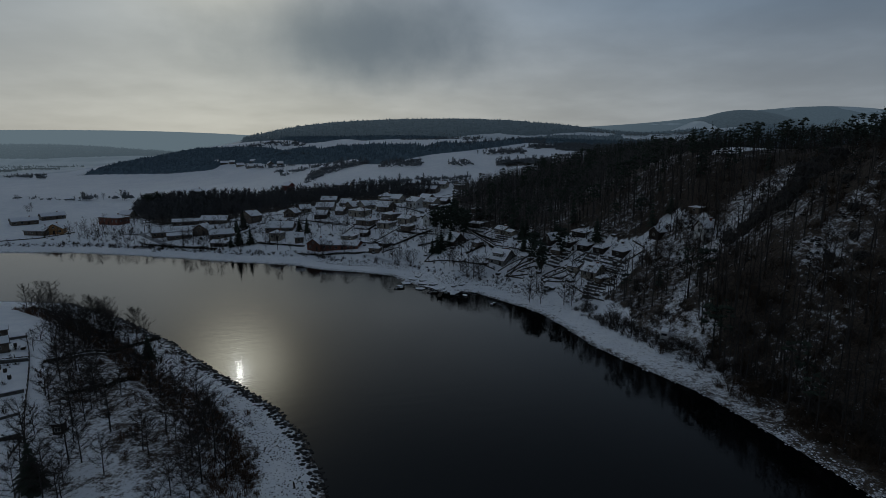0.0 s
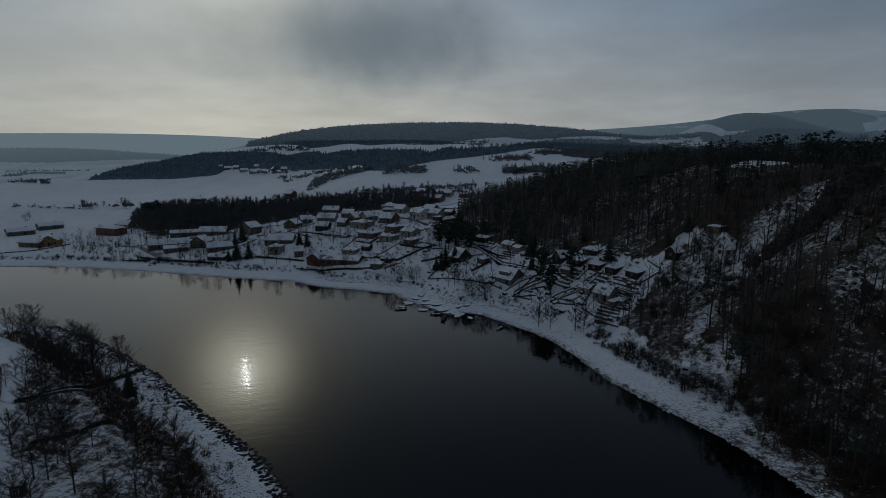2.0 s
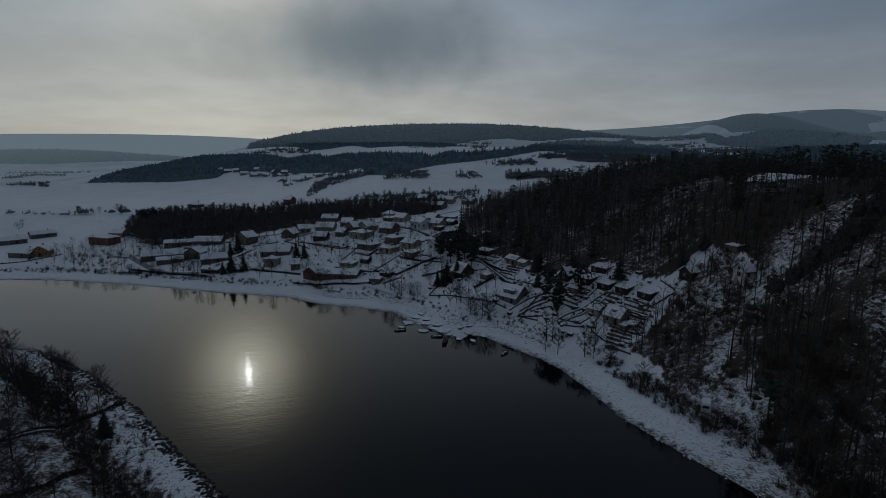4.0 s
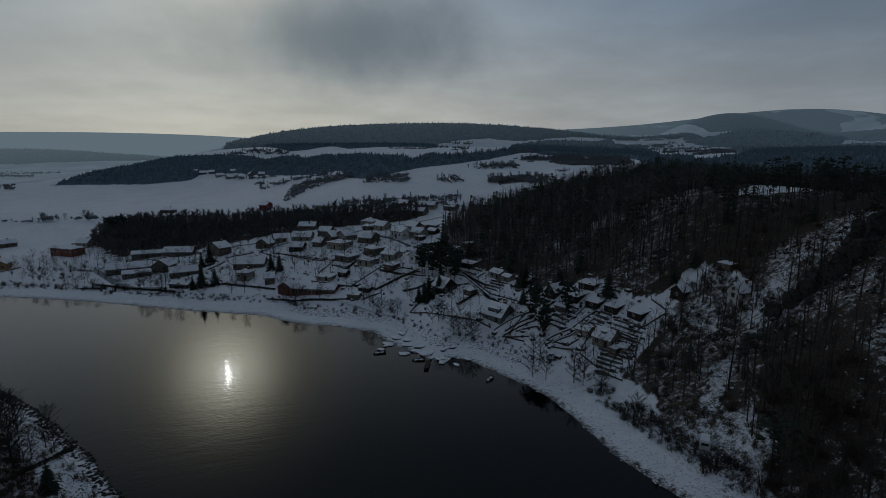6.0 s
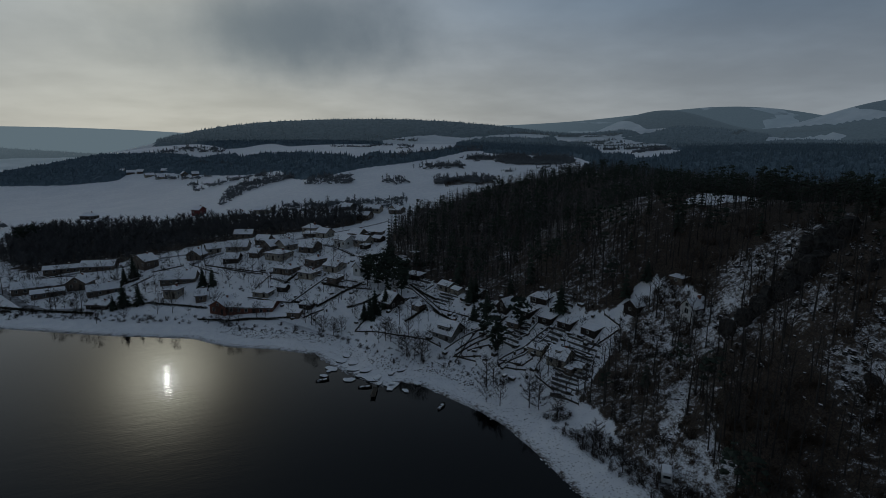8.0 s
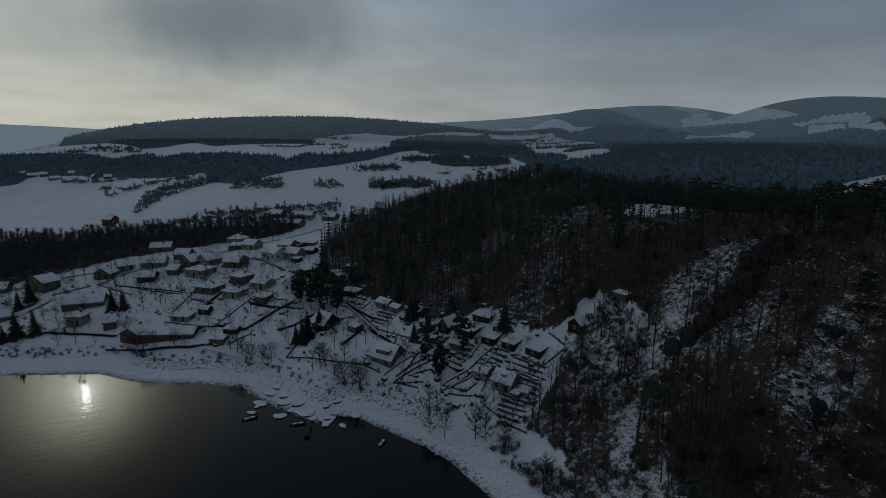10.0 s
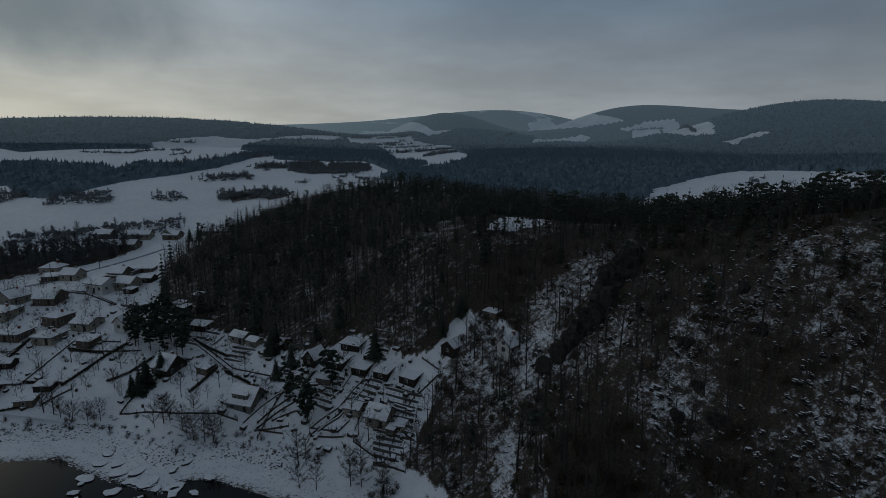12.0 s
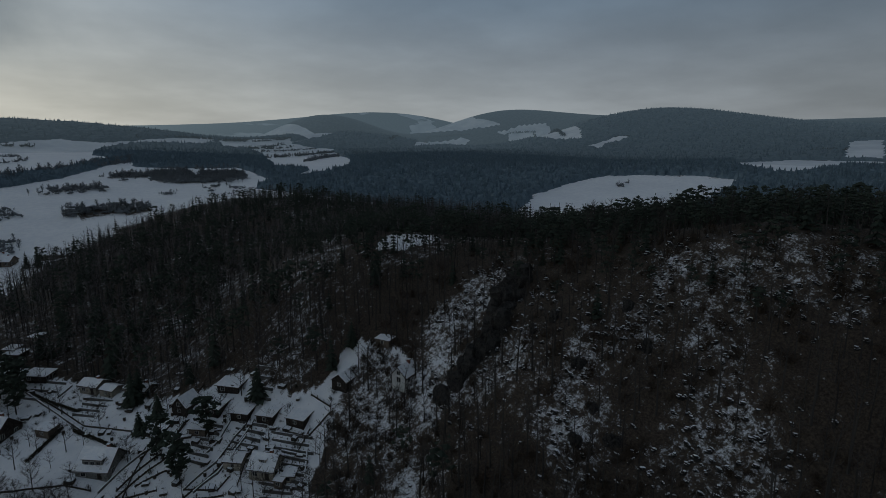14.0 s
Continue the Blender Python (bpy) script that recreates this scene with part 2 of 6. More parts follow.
RUSSET = plant("russet_brush", (0.045, 0.033, 0.027), (0.150, 0.104, 0.080))
ROCK = plain("dark_schist", (0.010, 0.010, 0.010), (0.060, 0.057, 0.054), 1.6, 0.85, 0.8, 0.12)
TILE = plain("dark_roof_tiles", (0.035, 0.028, 0.026), (0.11, 0.075, 0.06), 2.0, 0.75)
BRICK = plain("old_red_brick", (0.13, 0.05, 0.035), (0.26, 0.11, 0.075), 2.5, 0.85)
WALLS = {
    "brick": BRICK,
    "cream": plain("cream_render", (0.24, 0.22, 0.185), (0.40, 0.365, 0.30), 0.8),
    "white": plain("white_render", (0.52, 0.53, 0.53), (0.72, 0.72, 0.70), 0.8),
    "grey": boards("grey_weathered_boards", (0.15, 0.15, 0.145), (0.27, 0.265, 0.25)),
    "brown": plain("brown_render", (0.085, 0.07, 0.058), (0.18, 0.145, 0.115), 0.9),
    "dark": boards("tarred_dark_boards", (0.022, 0.018, 0.016), (0.06, 0.048, 0.040)),
    "red": plain("red_painted_wall", (0.10, 0.026, 0.026), (0.17, 0.044, 0.040), 0.9),
    "orange": plain("ochre_render", (0.28, 0.15, 0.06), (0.42, 0.24, 0.11), 0.9),
}
FRAME = plain("painted_frames", (0.35, 0.34, 0.32), (0.55, 0.54, 0.5), 4.0, 0.6)
GLASS = glass_material()
FENCE = plain("weathered_fence_wood", (0.03, 0.026, 0.022), (0.09, 0.075, 0.06), 3.0)
STONEWALL = plain("grey_garden_wall", (0.06, 0.058, 0.055), (0.17, 0.165, 0.155), 2.0)
LANE = plain("lane_under_thin_snow", (0.10, 0.10, 0.105), (0.42, 0.43, 0.46), 0.6)
HEDGE = plant("bare_hedge", (0.016, 0.016, 0.012), (0.050, 0.045, 0.032))
CARPAINT = plain("white_van_paint", (0.5, 0.51, 0.52), (0.62, 0.63, 0.64), 2.0, 0.35, 0.02, 0.01, 0.5)
RUBBER = plain("black_rubber", (0.012, 0.012, 0.012), (0.03, 0.03, 0.03), 6.0, 0.8)
STEEL = plain("dull_steel", (0.18, 0.18, 0.19), (0.30, 0.30, 0.31), 5.0, 0.5)

# ---- the lie of the land ----
SHORE_FAR = [(-600, 330), (-420, 270), (-300, 240), (-215, 236), (-164, 235), (-130, 228), (-86.5, 215.2), (-58.6, 209.2), (-52.8, 204.7), (-45.9, 200.4), (-33.7, 197.4), (-18.2, 191.1), (-14.7, 184.8), (-10, 178.6), (-5.7, 173.3), (1, 166.7), (6, 169.1), (11.6, 165.7), (18.5, 156.8), (23.8, 150.7), (28.2, 143.2), (31.8, 132.5), (35.5, 119), (42, 106), (48.5, 95), (52, 84), (55, 72), (60, 50), (66, 20), (80, -60), (120, -260), (200, -600)]
SHORE_NEAR = [(-700, -60), (-500, 60), (-330, 120), (-230, 150), (-160, 160), (-112, 155), (-88, 140), (-65.5, 122), (-50.5, 107.5), (-37.5, 95.5), (-30, 88.5), (-22, 78), (-16.5, 67), (-13, 54), (-18, 30), (-30, -20), (-90, -160), (-140, -400), (-160, -600)]
HILLS, LOBES = [], []


def hill(x, y, sx, sy, turn, h):
    HILLS.append((x, y, sx, sy, radians(turn), h))


def rise(x, y, s, h):
    LOBES.append((x, y, s, h))


hill(-60, 1330, 330, 150, -4, 74)
hill(330, 1450, 380, 160, 0, 68)
hill(-330, 1180, 160, 120, 20, 43)
hill(-1900, 2900, 1500, 420, 35, 144)
hill(-1130, 1480, 330, 130, 14, 52)
hill(-1500, 3600, 1500, 500, 0, 5)
hill(1120, 2080, 230, 240, -30, 185)
hill(1880, 1850, 300, 240, -45, 185)
hill(1560, 940, 300, 230, -35, 121)
hill(1350, 600, 300, 300, 0, 38)
hill(2500, 500, 600, 500, 0, 134)
hill(600, 2900, 900, 300, 0, 150)
hill(2100, -600, 900, 600, 0, 112)
hill(900, 1500, 260, 140, -20, 74)
hill(1500, 2900, 500, 300, -25, 76)
hill(2100, 1350, 330, 200, -50, 94)
hill(2150, 2750, 520, 300, -35, 188)
hill(2700, 1300, 500, 400, -40, 93)
rise(-240, 300, 42, -1.3); rise(-240, 360, 42, -2.7); rise(-180, 120, 42, 0.9)
rise(-180, 300, 42, 1); rise(-180, 360, 42, 1); rise(-120, 60, 42, 1.7)
rise(-120, 120, 42, 3); rise(-120, 240, 42, -1.2); rise(-120, 360, 42, -1.8)
rise(-60, 60, 42, 1.5); rise(-60, 180, 42, -2.7); rise(-60, 240, 42, -1)
rise(-60, 300, 42, 3.1); rise(-60, 360, 42, -1.3); rise(0, 60, 42, -1.2)
rise(0, 180, 42, -3.6); rise(0, 360, 42, -6.5); rise(60, 60, 42, -8.9)
rise(60, 120, 42, -3.4); rise(60, 240, 42, 1.1); rise(60, 300, 42, 3.2)
rise(60, 360, 42, -3.1); rise(120, 60, 42, 2.4); rise(120, 120, 42, 12.2)
rise(120, 180, 42, 2.4); rise(120, 240, 42, 3.4); rise(120, 300, 42, 11.6)
rise(120, 360, 42, 7); rise(-520, 240, 130, -0.8); rise(-520, 410, 130, 3.9)
rise(-520, 580, 130, -2.9); rise(-520, 750, 130, -0.9); rise(-520, 920, 130, 7.1)
rise(-350, -100, 130, 1.6); rise(-350, 70, 130, 2.1); rise(-350, 240, 130, -4.4)
rise(-350, 410, 130, 13.2); rise(-350, 580, 130, -8.6); rise(-350, 750, 130, 0.7)
rise(-350, 920, 130, 30.2); rise(-180, -100, 130, 3.8); rise(-180, 70, 130, 5.3)
rise(-180, 240, 130, -7.4); rise(-180, 410, 130, -2.8); rise(-180, 580, 130, -6.8)
rise(-180, 750, 130, 9.3); rise(-180, 920, 130, 24.5); rise(-10, -100, 130, -11.7)
rise(-10, 70, 130, -16.7); rise(-10, 240, 130, 0.8); rise(-10, 410, 130, 10.5)
rise(-10, 580, 130, 20); rise(-10, 750, 130, 27); rise(-10, 920, 130, 9.5)
rise(160, -100, 130, 21.1); rise(160, 70, 130, 28.7); rise(160, 240, 130, 1.5)
rise(160, 410, 130, 6.2); rise(160, 580, 130, 6.4); rise(160, 750, 130, 10.9)
rise(160, 920, 130, 3.5); rise(330, -100, 130, 20.1); rise(330, 70, 130, 5.4)
rise(330, 240, 130, -2); rise(330, 410, 130, 16.8); rise(330, 580, 130, 15.5)
rise(330, 750, 130, 6.1); rise(330, 920, 130, 1.8); rise(500, -100, 130, 3.9)
rise(500, 70, 130, 8.8); rise(500, 240, 130, 24.1); rise(500, 410, 130, 10)
rise(500, 580, 130, 8.7); rise(500, 750, 130, 20.5); rise(500, 920, 130, 8.5)
rise(670, -100, 130, 1.3); rise(670, 70, 130, 6); rise(670, 240, 130, 7.1)
rise(670, 410, 130, -1.8); rise(670, 580, 130, 4.9); rise(670, 750, 130, 18.4)
rise(670, 920, 130, 7.8); rise(36, 58, 24, -1.3); rise(36, 84, 24, -1.1)
rise(36, 110, 24, -1.2); rise(36, 136, 24, -1.5); rise(36, 162, 24, -2)
rise(36, 214, 24, -2.5); rise(62, 58, 24, -5.7); rise(62, 84, 24, -3.3)
rise(62, 110, 24, -2.8); rise(62, 136, 24, -6.5); rise(62, 162, 24, -5.6)
rise(62, 188, 24, 1.8); rise(62, 214, 24, 1.1); rise(88, 58, 24, -6.1)
rise(88, 110, 24, 1.9); rise(88, 136, 24, 0.9); rise(88, 162, 24, 3.2)
rise(88, 188, 24, 6.7); rise(88, 214, 24, 6.2); rise(114, 58, 24, 3.7)
rise(114, 84, 24, 7.9); rise(114, 110, 24, 2.1); rise(114, 162, 24, 1)
rise(114, 188, 24, 1.1); rise(114, 214, 24, 2.5)

# the plateau between the village fields and the far hills
rise(62, 858, 120, -4.0); rise(245, 824, 120, 7.2); rise(677, 510, 120, 9.1)
rise(754, 374, 120, 6.8); rise(-12, 1020, 120, 18.0); rise(175, 1005, 120, 28.1)
rise(356, 955, 120, 12.7); rise(524, 871, 120, -0.6); rise(673, 757, 120, 0.3)
rise(798, 616, 120, 6.7); rise(893, 454, 120, 6.5); rise(165, 1179, 120, -5.7)
rise(360, 1134, 120, 14.3); rise(545, 1055, 120, 20.6); rise(713, 946, 120, 0.1)
rise(860, 810, 120, 17.3); rise(521, 1255, 120, -5.0); rise(685, 1171, 120, 20.0)
rise(836, 1066, 120, 28.9); rise(970, 940, 120, 10.1)


def along(line, x, y):
    best = np.full(np.shape(x), 1e9)
    for (ax, ay), (bx, by) in zip(line, line[1:]):
        dx, dy = bx - ax, by - ay
        u = np.clip(((x - ax) * dx + (y - ay) * dy) / (dx * dx + dy * dy), 0, 1)
        best = np.minimum(best, np.hypot(x - ax - u * dx, y - ay - u * dy))
    return best


def inside(ring, x, y):
    hit = np.zeros(np.shape(x), bool)
    for (ax, ay), (bx, by) in zip(ring, ring[1:] + ring[:1]):
        if ay != by:
            hit ^= ((ay > y) != (by > y)) & (x < (bx - ax) * (y - ay) / (by - ay) + ax)
    return hit


def shore(x, y):
    """Metres from the water's edge, negative on the lake."""
    d = np.minimum(along(SHORE_FAR, x, y), along(SHORE_NEAR, x, y))
    return np.where(inside(SHORE_FAR + SHORE_NEAR[::-1], x, y), -d, d)


def height(x, y):
    x, y = np.asarray(x, float), np.asarray(y, float)
    g = np.full(x.shape, 6.0)
    for cx, cy, sx, sy, a, h in HILLS:
        u, v = (x - cx) * math.cos(a) + (y - cy) * math.sin(a), (y - cy) * math.cos(a) - (x - cx) * math.sin(a)
        g = g + h * np.exp(-((u / sx) ** 2) / 2 - (v / sy) ** 2 / 2)
    for cx, cy, s, h in LOBES:
        g = g + h * np.exp(-((x - cx) ** 2 + (y - cy) ** 2) / (2 * s * s))
    d, g = shore(x, y), np.maximum(g, 1.5)
    cap = np.where(d < 0, d * 0.25, np.where(d < 14, 0.16 * d, 2.24 + (d - 14) * 0.95))
    m = np.minimum(g, cap) - 1.2 * np.log1p(np.exp(-np.abs(g - cap) / 1.2))
    return np.where(d < 1, np.minimum(d * 0.16, g), np.maximum(m, 0.12 * np.minimum(d, 8)))


def ground_at(x, y):
    return float(height(np.array([x]), np.array([y]))[0])


# woods and clearings, in plan
HILL_WOOD = [(20, 341), (8, 299), (4, 268), (4, 252), (12, 238), (24, 218), (33, 199), (42, 190.5), (51, 187.5), (54, 178), (58, 170.5), (63, 167), (73, 169), (77, 160), (78, 152), (74, 145), (70, 149), (71, 162), (65, 159), (59, 156), (54, 153), (48, 149), (45, 149), (50, 131), (58, 121), (56, 104), (57, 90), (60, 74), (64, 45), (72, 10), (100, -60), (300, -300), (420, 60), (230, 185), (200, 330), (130, 400), (70, 386), (36, 361)]
BASIN = [(140, 230), (200, 330), (165, 457), (185, 474), (235, 494), (301, 546), (424, 746), (583, 1056), (693, 1273), (719, 1290), (668, 1314), (634, 1376), (831, 1480), (960, 1900), (1900, 1900), (1900, 0), (1500, -800), (300, -300), (160, -50), (140, 100)]
WEST_WOOD = [(-1400, 1250), (-1000, 1330), (-720, 1480), (-700, 1640), (-1300, 1660), (-1480, 1450)]
SPUR_WOOD = [(-495, 744), (-450, 734), (-361, 711), (-302, 712), (-305, 760), (-217, 733), (-157, 703), (-181, 774), (-229, 774), (-269, 812), (-330, 842), (-400, 872), (-500, 835)]
RIDGE_WOOD = [(-345, 955), (-318, 945), (-290, 950), (-245, 888), (-206, 832), (-182, 836), (-157, 896), (-119, 812), (-40, 830), (5, 890), (12, 1100), (12, 1162), (63, 1202), (123, 1229), (181, 1216), (240, 1236), (290, 1260), (360, 1300), (700, 1420), (700, 1850), (-520, 1850), (-480, 1300)]
BELT_WOOD = [(-167, 711), (-169, 745), (-135, 740), (-95, 707), (-31, 611), (-19, 573), (-4, 606), (22, 579), (60, 589), (97, 687), (161, 883), (151, 787), (85, 610), (56, 556), (24, 531), (-13, 522), (-46, 501), (-63, 505), (-80, 539), (-94, 597), (-120, 607), (-192, 675), (-247, 720), (-282, 732), (-309, 802), (-276, 790), (-262, 766), (-211, 742)]
MIDDLE_WOOD = [(129, 914), (177, 1161), (235, 1206), (307, 1240), (356, 1227), (430, 1320), (412, 1234), (477, 1270), (398, 1010), (298, 740), (248, 591), (260, 559), (239, 502), (192, 491), (200, 527), (215, 598), (225, 656), (153, 640), (124, 646), (158, 823), (140, 885)]
COPSES = [
    [(40, 423), (44, 441), (68, 438), (83, 429), (83, 408), (74, 406), (57, 418)],
    [(38, 497), (46, 508), (74, 505), (74, 489)],
    [(110, 530), (125, 585), (158, 604), (146, 536), (169, 589), (198, 569), (180, 509), (149, 497), (118, 506)],
    [(83, 547), (100, 568), (119, 568), (112, 545)],
]
FAR_WOODS = [WEST_WOOD, SPUR_WOOD, RIDGE_WOOD, BELT_WOOD, MIDDLE_WOOD]
EDGE_WOODS = [[(-4600, 2300), (-1200, 2500), (-600, 2700), (-200, 2600), (600, 2400), (4600, 2400), (4600, 4700), (-4600, 4700)], [(1900, -900), (4600, -900), (4600, 2400), (960, 2400), (960, 1900), (1900, 1900)]]
STRIPS = [
    [(-114, 437), (-129, 533), (-113, 550), (-88, 562), (-70, 525), (-92, 509), (-107, 483), (-107, 433)],
    [(-57, 472), (-57, 512), (-20, 488), (-17, 449)],
    [(4, 443), (5, 459), (23, 455), (20, 440)],
    [(-67, 406), (-22, 402), (21, 399), (20, 383), (-21, 384), (-59, 386)],
]
PARK = [(-215, 380), (-200, 392), (-146, 385), (-93, 378), (-34, 374), (0, 372), (-12, 348), (-30, 332), (-60, 326), (-88, 318), (-112, 302), (-140, 295), (-160, 292), (-190, 325)]
FIELDS = [
    [(205, 222), (226, 256), (297, 299), (349, 306), (391, 304), (408, 279), (418, 239), (408, 208), (337, 190), (240, 175)],
    [(482, 240), (973, 427), (1065, 371), (1090, 248), (1043, 239), (505, 176), (434, 185)],
    [(1265, 343), (1384, 361), (1442, 314), (1099, 249), (1103, 308)],
    [(406, 1227), (445, 1374), (560, 1460), (670, 1456), (638, 1392), (514, 1298), (468, 1247)],
    [(239, 1211), (250, 1245), (359, 1309), (436, 1400), (436, 1335), (324, 1227)],
    [(398, 1010), (504, 1241), (567, 1292), (693, 1273), (570, 1060), (424, 933), (358, 897)],
    [(320, 786), (368, 856), (583, 1056), (424, 746), (311, 565), (290, 549), (235, 494), (220, 508), (256, 551), (251, 619)],
    [(1892, 2526), (2100, 2600), (1735, 1838), (1733, 1646), (1618, 1786), (1534, 1975)],
    [(981, 1321), (1437, 1797), (1569, 1734), (1565, 1694), (1108, 1342)],
    [(1669, 1634), (1776, 1574), (1828, 1511), (1806, 1463), (1314, 971), (1206, 890), (1204, 973), (1303, 1144), (1678, 1578)],
    [(1149, 845), (1181, 826), (1253, 817), (1255, 782), (1223, 774), (1162, 797), (1109, 775)],
]
BANK_WOOD = [(-118, 150), (-92, 138), (-72, 118), (-56, 100), (-42, 88), (-33, 76), (-27, 62), (-30, 40), (-44, 44), (-55, 62), (-65, 79), (-75, 97), (-89, 116)]
BANK_BRUSH = [(-81, 103), (-71, 87), (-63, 82), (-52, 77), (-47, 69), (-39, 62), (-34, 60), (-25, 63), (-25, 67), (-33, 85), (-43, 96), (-56, 111), (-69, 125), (-82, 136), (-100, 135)]
OUTCROPS = [(84, 109, 6), (101, 111, 5), (111, 111, 6), (115, 100, 6), (120, 87, 7), (94, 149, 6), (89, 130, 5), (92, 91, 7), (116, 82, 5), (91, 116, 5), (102, 120, 5), (80, 115, 4), (84, 97, 4), (90, 85, 6), (103, 98, 5), (99, 133, 5), (80, 146, 4), (87, 153, 5), (83, 131, 4), (101, 150, 6), (76, 138, 4)]
THICKET = [(46, 125), (52, 146), (60, 160), (76, 165), (78, 146), (62, 120)]
GLADES = [[(92, 188), (97, 181), (109, 178), (114, 186), (104, 195)], [(53, 121), (60, 127), (66, 136), (61, 136), (55, 128)]]


def in_any(rings, x, y):
    hit = np.zeros(np.shape(x), bool)
    for ring in rings:
        hit |= inside(ring, x, y)
    return hit


def outcrops(x, y):
    """How much bare rock breaks through the wood, 0 to 1."""
    return np.clip(sum(np.exp(-((x - cx) ** 2 + (y - cy) ** 2) / (r * r)) for cx, cy, r in OUTCROPS), 0, 1)


def wooded(x, y):
    w = inside(HILL_WOOD, x, y) | inside(BASIN, x, y) | in_any(FAR_WOODS, x, y) | in_any(COPSES, x, y) | in_any(EDGE_WOODS, x, y) | inside(PARK, x, y)
    return w & ~in_any(FIELDS, x, y) & ~in_any(GLADES, x, y)


def spread(lo, hi, fine_lo, fine_hi, step, grow):
    """Grid lines: even in the middle, wider and wider outwards."""
    line, s = list(np.arange(fine_lo, fine_hi + step / 2, step)), step
    while line[-1] < hi:
        s = min(s * grow, 15 if line[-1] < 2300 else 70)
        line.append(line[-1] + s)
    s = step
    while line[0] > lo:
        s = min(s * grow, 70)
        line.insert(0, line[0] - s)
    return np.array(line)


def add_mesh(name, verts, faces, mats, index=None):
    me = bpy.data.meshes.new(name)
    me.from_pydata(verts, [], faces)
    for mat in mats:
        me.materials.append(mat)
    if index is not None:
        me.polygons.foreach_set("material_index", np.asarray(index, np.int32))
    me.update()
    return me


def rugged(x, y):
    """Lumpy relief, rough on the rocky slope, slight elsewhere."""
    out = np.empty(x.shape)
    for i in range(x.size):
        out.flat[i] = noise.fractal((x.flat[i] * 0.11, y.flat[i] * 0.11, 3.3), 0.9, 2.1, 4)
    return out


gx, gy = spread(-4600, 4600, -116, 128, 1.15, 1.07), spread(-900, 4700, 52, 262, 1.15, 1.07)
XX, YY = np.meshgrid(gx, gy)
ZZ, DD = height(XX, YY), shore(XX, YY)
near = (np.abs(XX - 5) < 260) & (YY > 20) & (YY < 520) & (DD > 0.5)
lumps = np.zeros(XX.shape)
lumps[near] = rugged(XX[near], YY[near])
rocky = np.clip((XX - 52) / 14, 0, 1) * np.clip((178 - YY) / 25, 0, 1) * np.clip((DD - 10) / 14, 0, 1)
ZZ = ZZ + lumps * np.where(DD > 0.5, 0.10 + 1.0 * rocky, 0) * np.clip(DD / 5, 0, 1)
WOOD = wooded(XX, YY)
ALLOTMENT = inside([(30, 166), (44, 146), (56, 152), (60, 170), (54, 186), (36, 196), (22, 216), (8, 240), (0, 226), (16, 204)], XX, YY)
VILLAGE = inside([(-210, 258), (-160, 245), (-90, 232), (-50, 217), (-15, 203), (10, 185), (30, 166), (48, 142), (58, 150), (66, 166), (50, 192), (20, 235), (0, 300), (-60, 325), (-130, 300), (-200, 320)], XX, YY)
litter = np.where(WOOD, 0.80, np.where(VILLAGE, 0.20, 0.05))
litter = np.where(WOOD & (rocky > 0.3), 0.92 - 0.24 * outcrops(XX, YY), litter)
litter = np.where(WOOD & (XX < 84) & (YY < 100), 0.82, litter)
litter = np.where(inside(BANK_WOOD, XX, YY), 0.46, litter)
litter = np.where(inside(BANK_BRUSH, XX, YY), 0.58, litter)
litter = np.where(inside([(45, 108), (60, 110), (62, 127), (48, 126)], XX, YY) & (DD > 10), 0.58, litter)
litter = np.where(inside(THICKET, XX, YY), 0.66, litter)
litter = np.where(ALLOTMENT & ~WOOD, 0.20, litter)
litter = np.where(in_any(GLADES[1:], XX, YY), 0.52, litter)
# less litter under the far woods, to pale them as haze would
litter = np.where(WOOD & (np.hypot(XX, YY - 40) > 420), 0.62, litter)
litter = np.where((XX > 30) & (DD > 0) & (DD < 20) & ~WOOD, np.maximum(litter, np.clip(0.88 - (YY - 60) / 92, 0.06, 0.80)), litter)
litter = np.where((DD < 1.2) & (DD > -6), 0.62, litter)
litter = np.where((XX < -12) & (DD > 1.5) & (DD < 7.5), 0.10, litter)
drifts = np.zeros(XX.shape)
drifts[near] = [noise.fractal((a * 0.045, b * 0.045, 9.1), 0.8, 2.2, 3) for a, b in zip(XX[near], YY[near])]
litter = np.where(WOOD, litter + 0.22 * drifts, litter)
stone = np.clip(1 - np.abs(DD - 4) / 9, 0, 1) * np.where(XX < -30, 0.35, 0.55)
stone = np.where((XX > -20) & (DD > 0) & (DD < 18), np.maximum(stone, np.clip(0.6 - (YY - 70) / 90, 0.15, 0.6)), stone)
far_cell = np.hypot(XX - 5, YY - 40) > 950
ni, nj = XX.shape
iq, jq = np.meshgrid(np.arange(ni - 1), np.arange(nj - 1), indexing="ij")
quads = np.stack([iq * nj + jq, iq * nj + jq + 1, (iq + 1) * nj + jq + 1, (iq + 1) * nj + jq], -1).reshape(-1, 4)
is_far = far_cell[:-1, :-1].ravel()
pts = np.stack([XX, YY, ZZ], -1).reshape(-1, 3)


def sheet(name, faces, mat):
    used, back = np.unique(faces, return_inverse=True)
    me = add_mesh(name, pts[used].tolist(), back.reshape(-1, 4).tolist(), [mat])
    me.polygons.foreach_set("use_smooth", np.ones(len(me.polygons), bool))
    for key, values in (("litter", litter), ("stone", stone), ("cover", WOOD.astype(float))):
        me.attributes.new(key, "FLOAT", "POINT").data.foreach_set("value", values.ravel()[used].astype(np.float32))
    return new(name, me)


ground = tagged(sheet("ground", quads[~is_far], GROUND), "snow-covered valley ground with leaf litter and stones showing", "ground", kind="structure")
backdrop = tagged(sheet("backdrop", quads[is_far], DISTANCE), "far hills and snowy fields with blue-grey haze painted on", "hills", kind="structure")
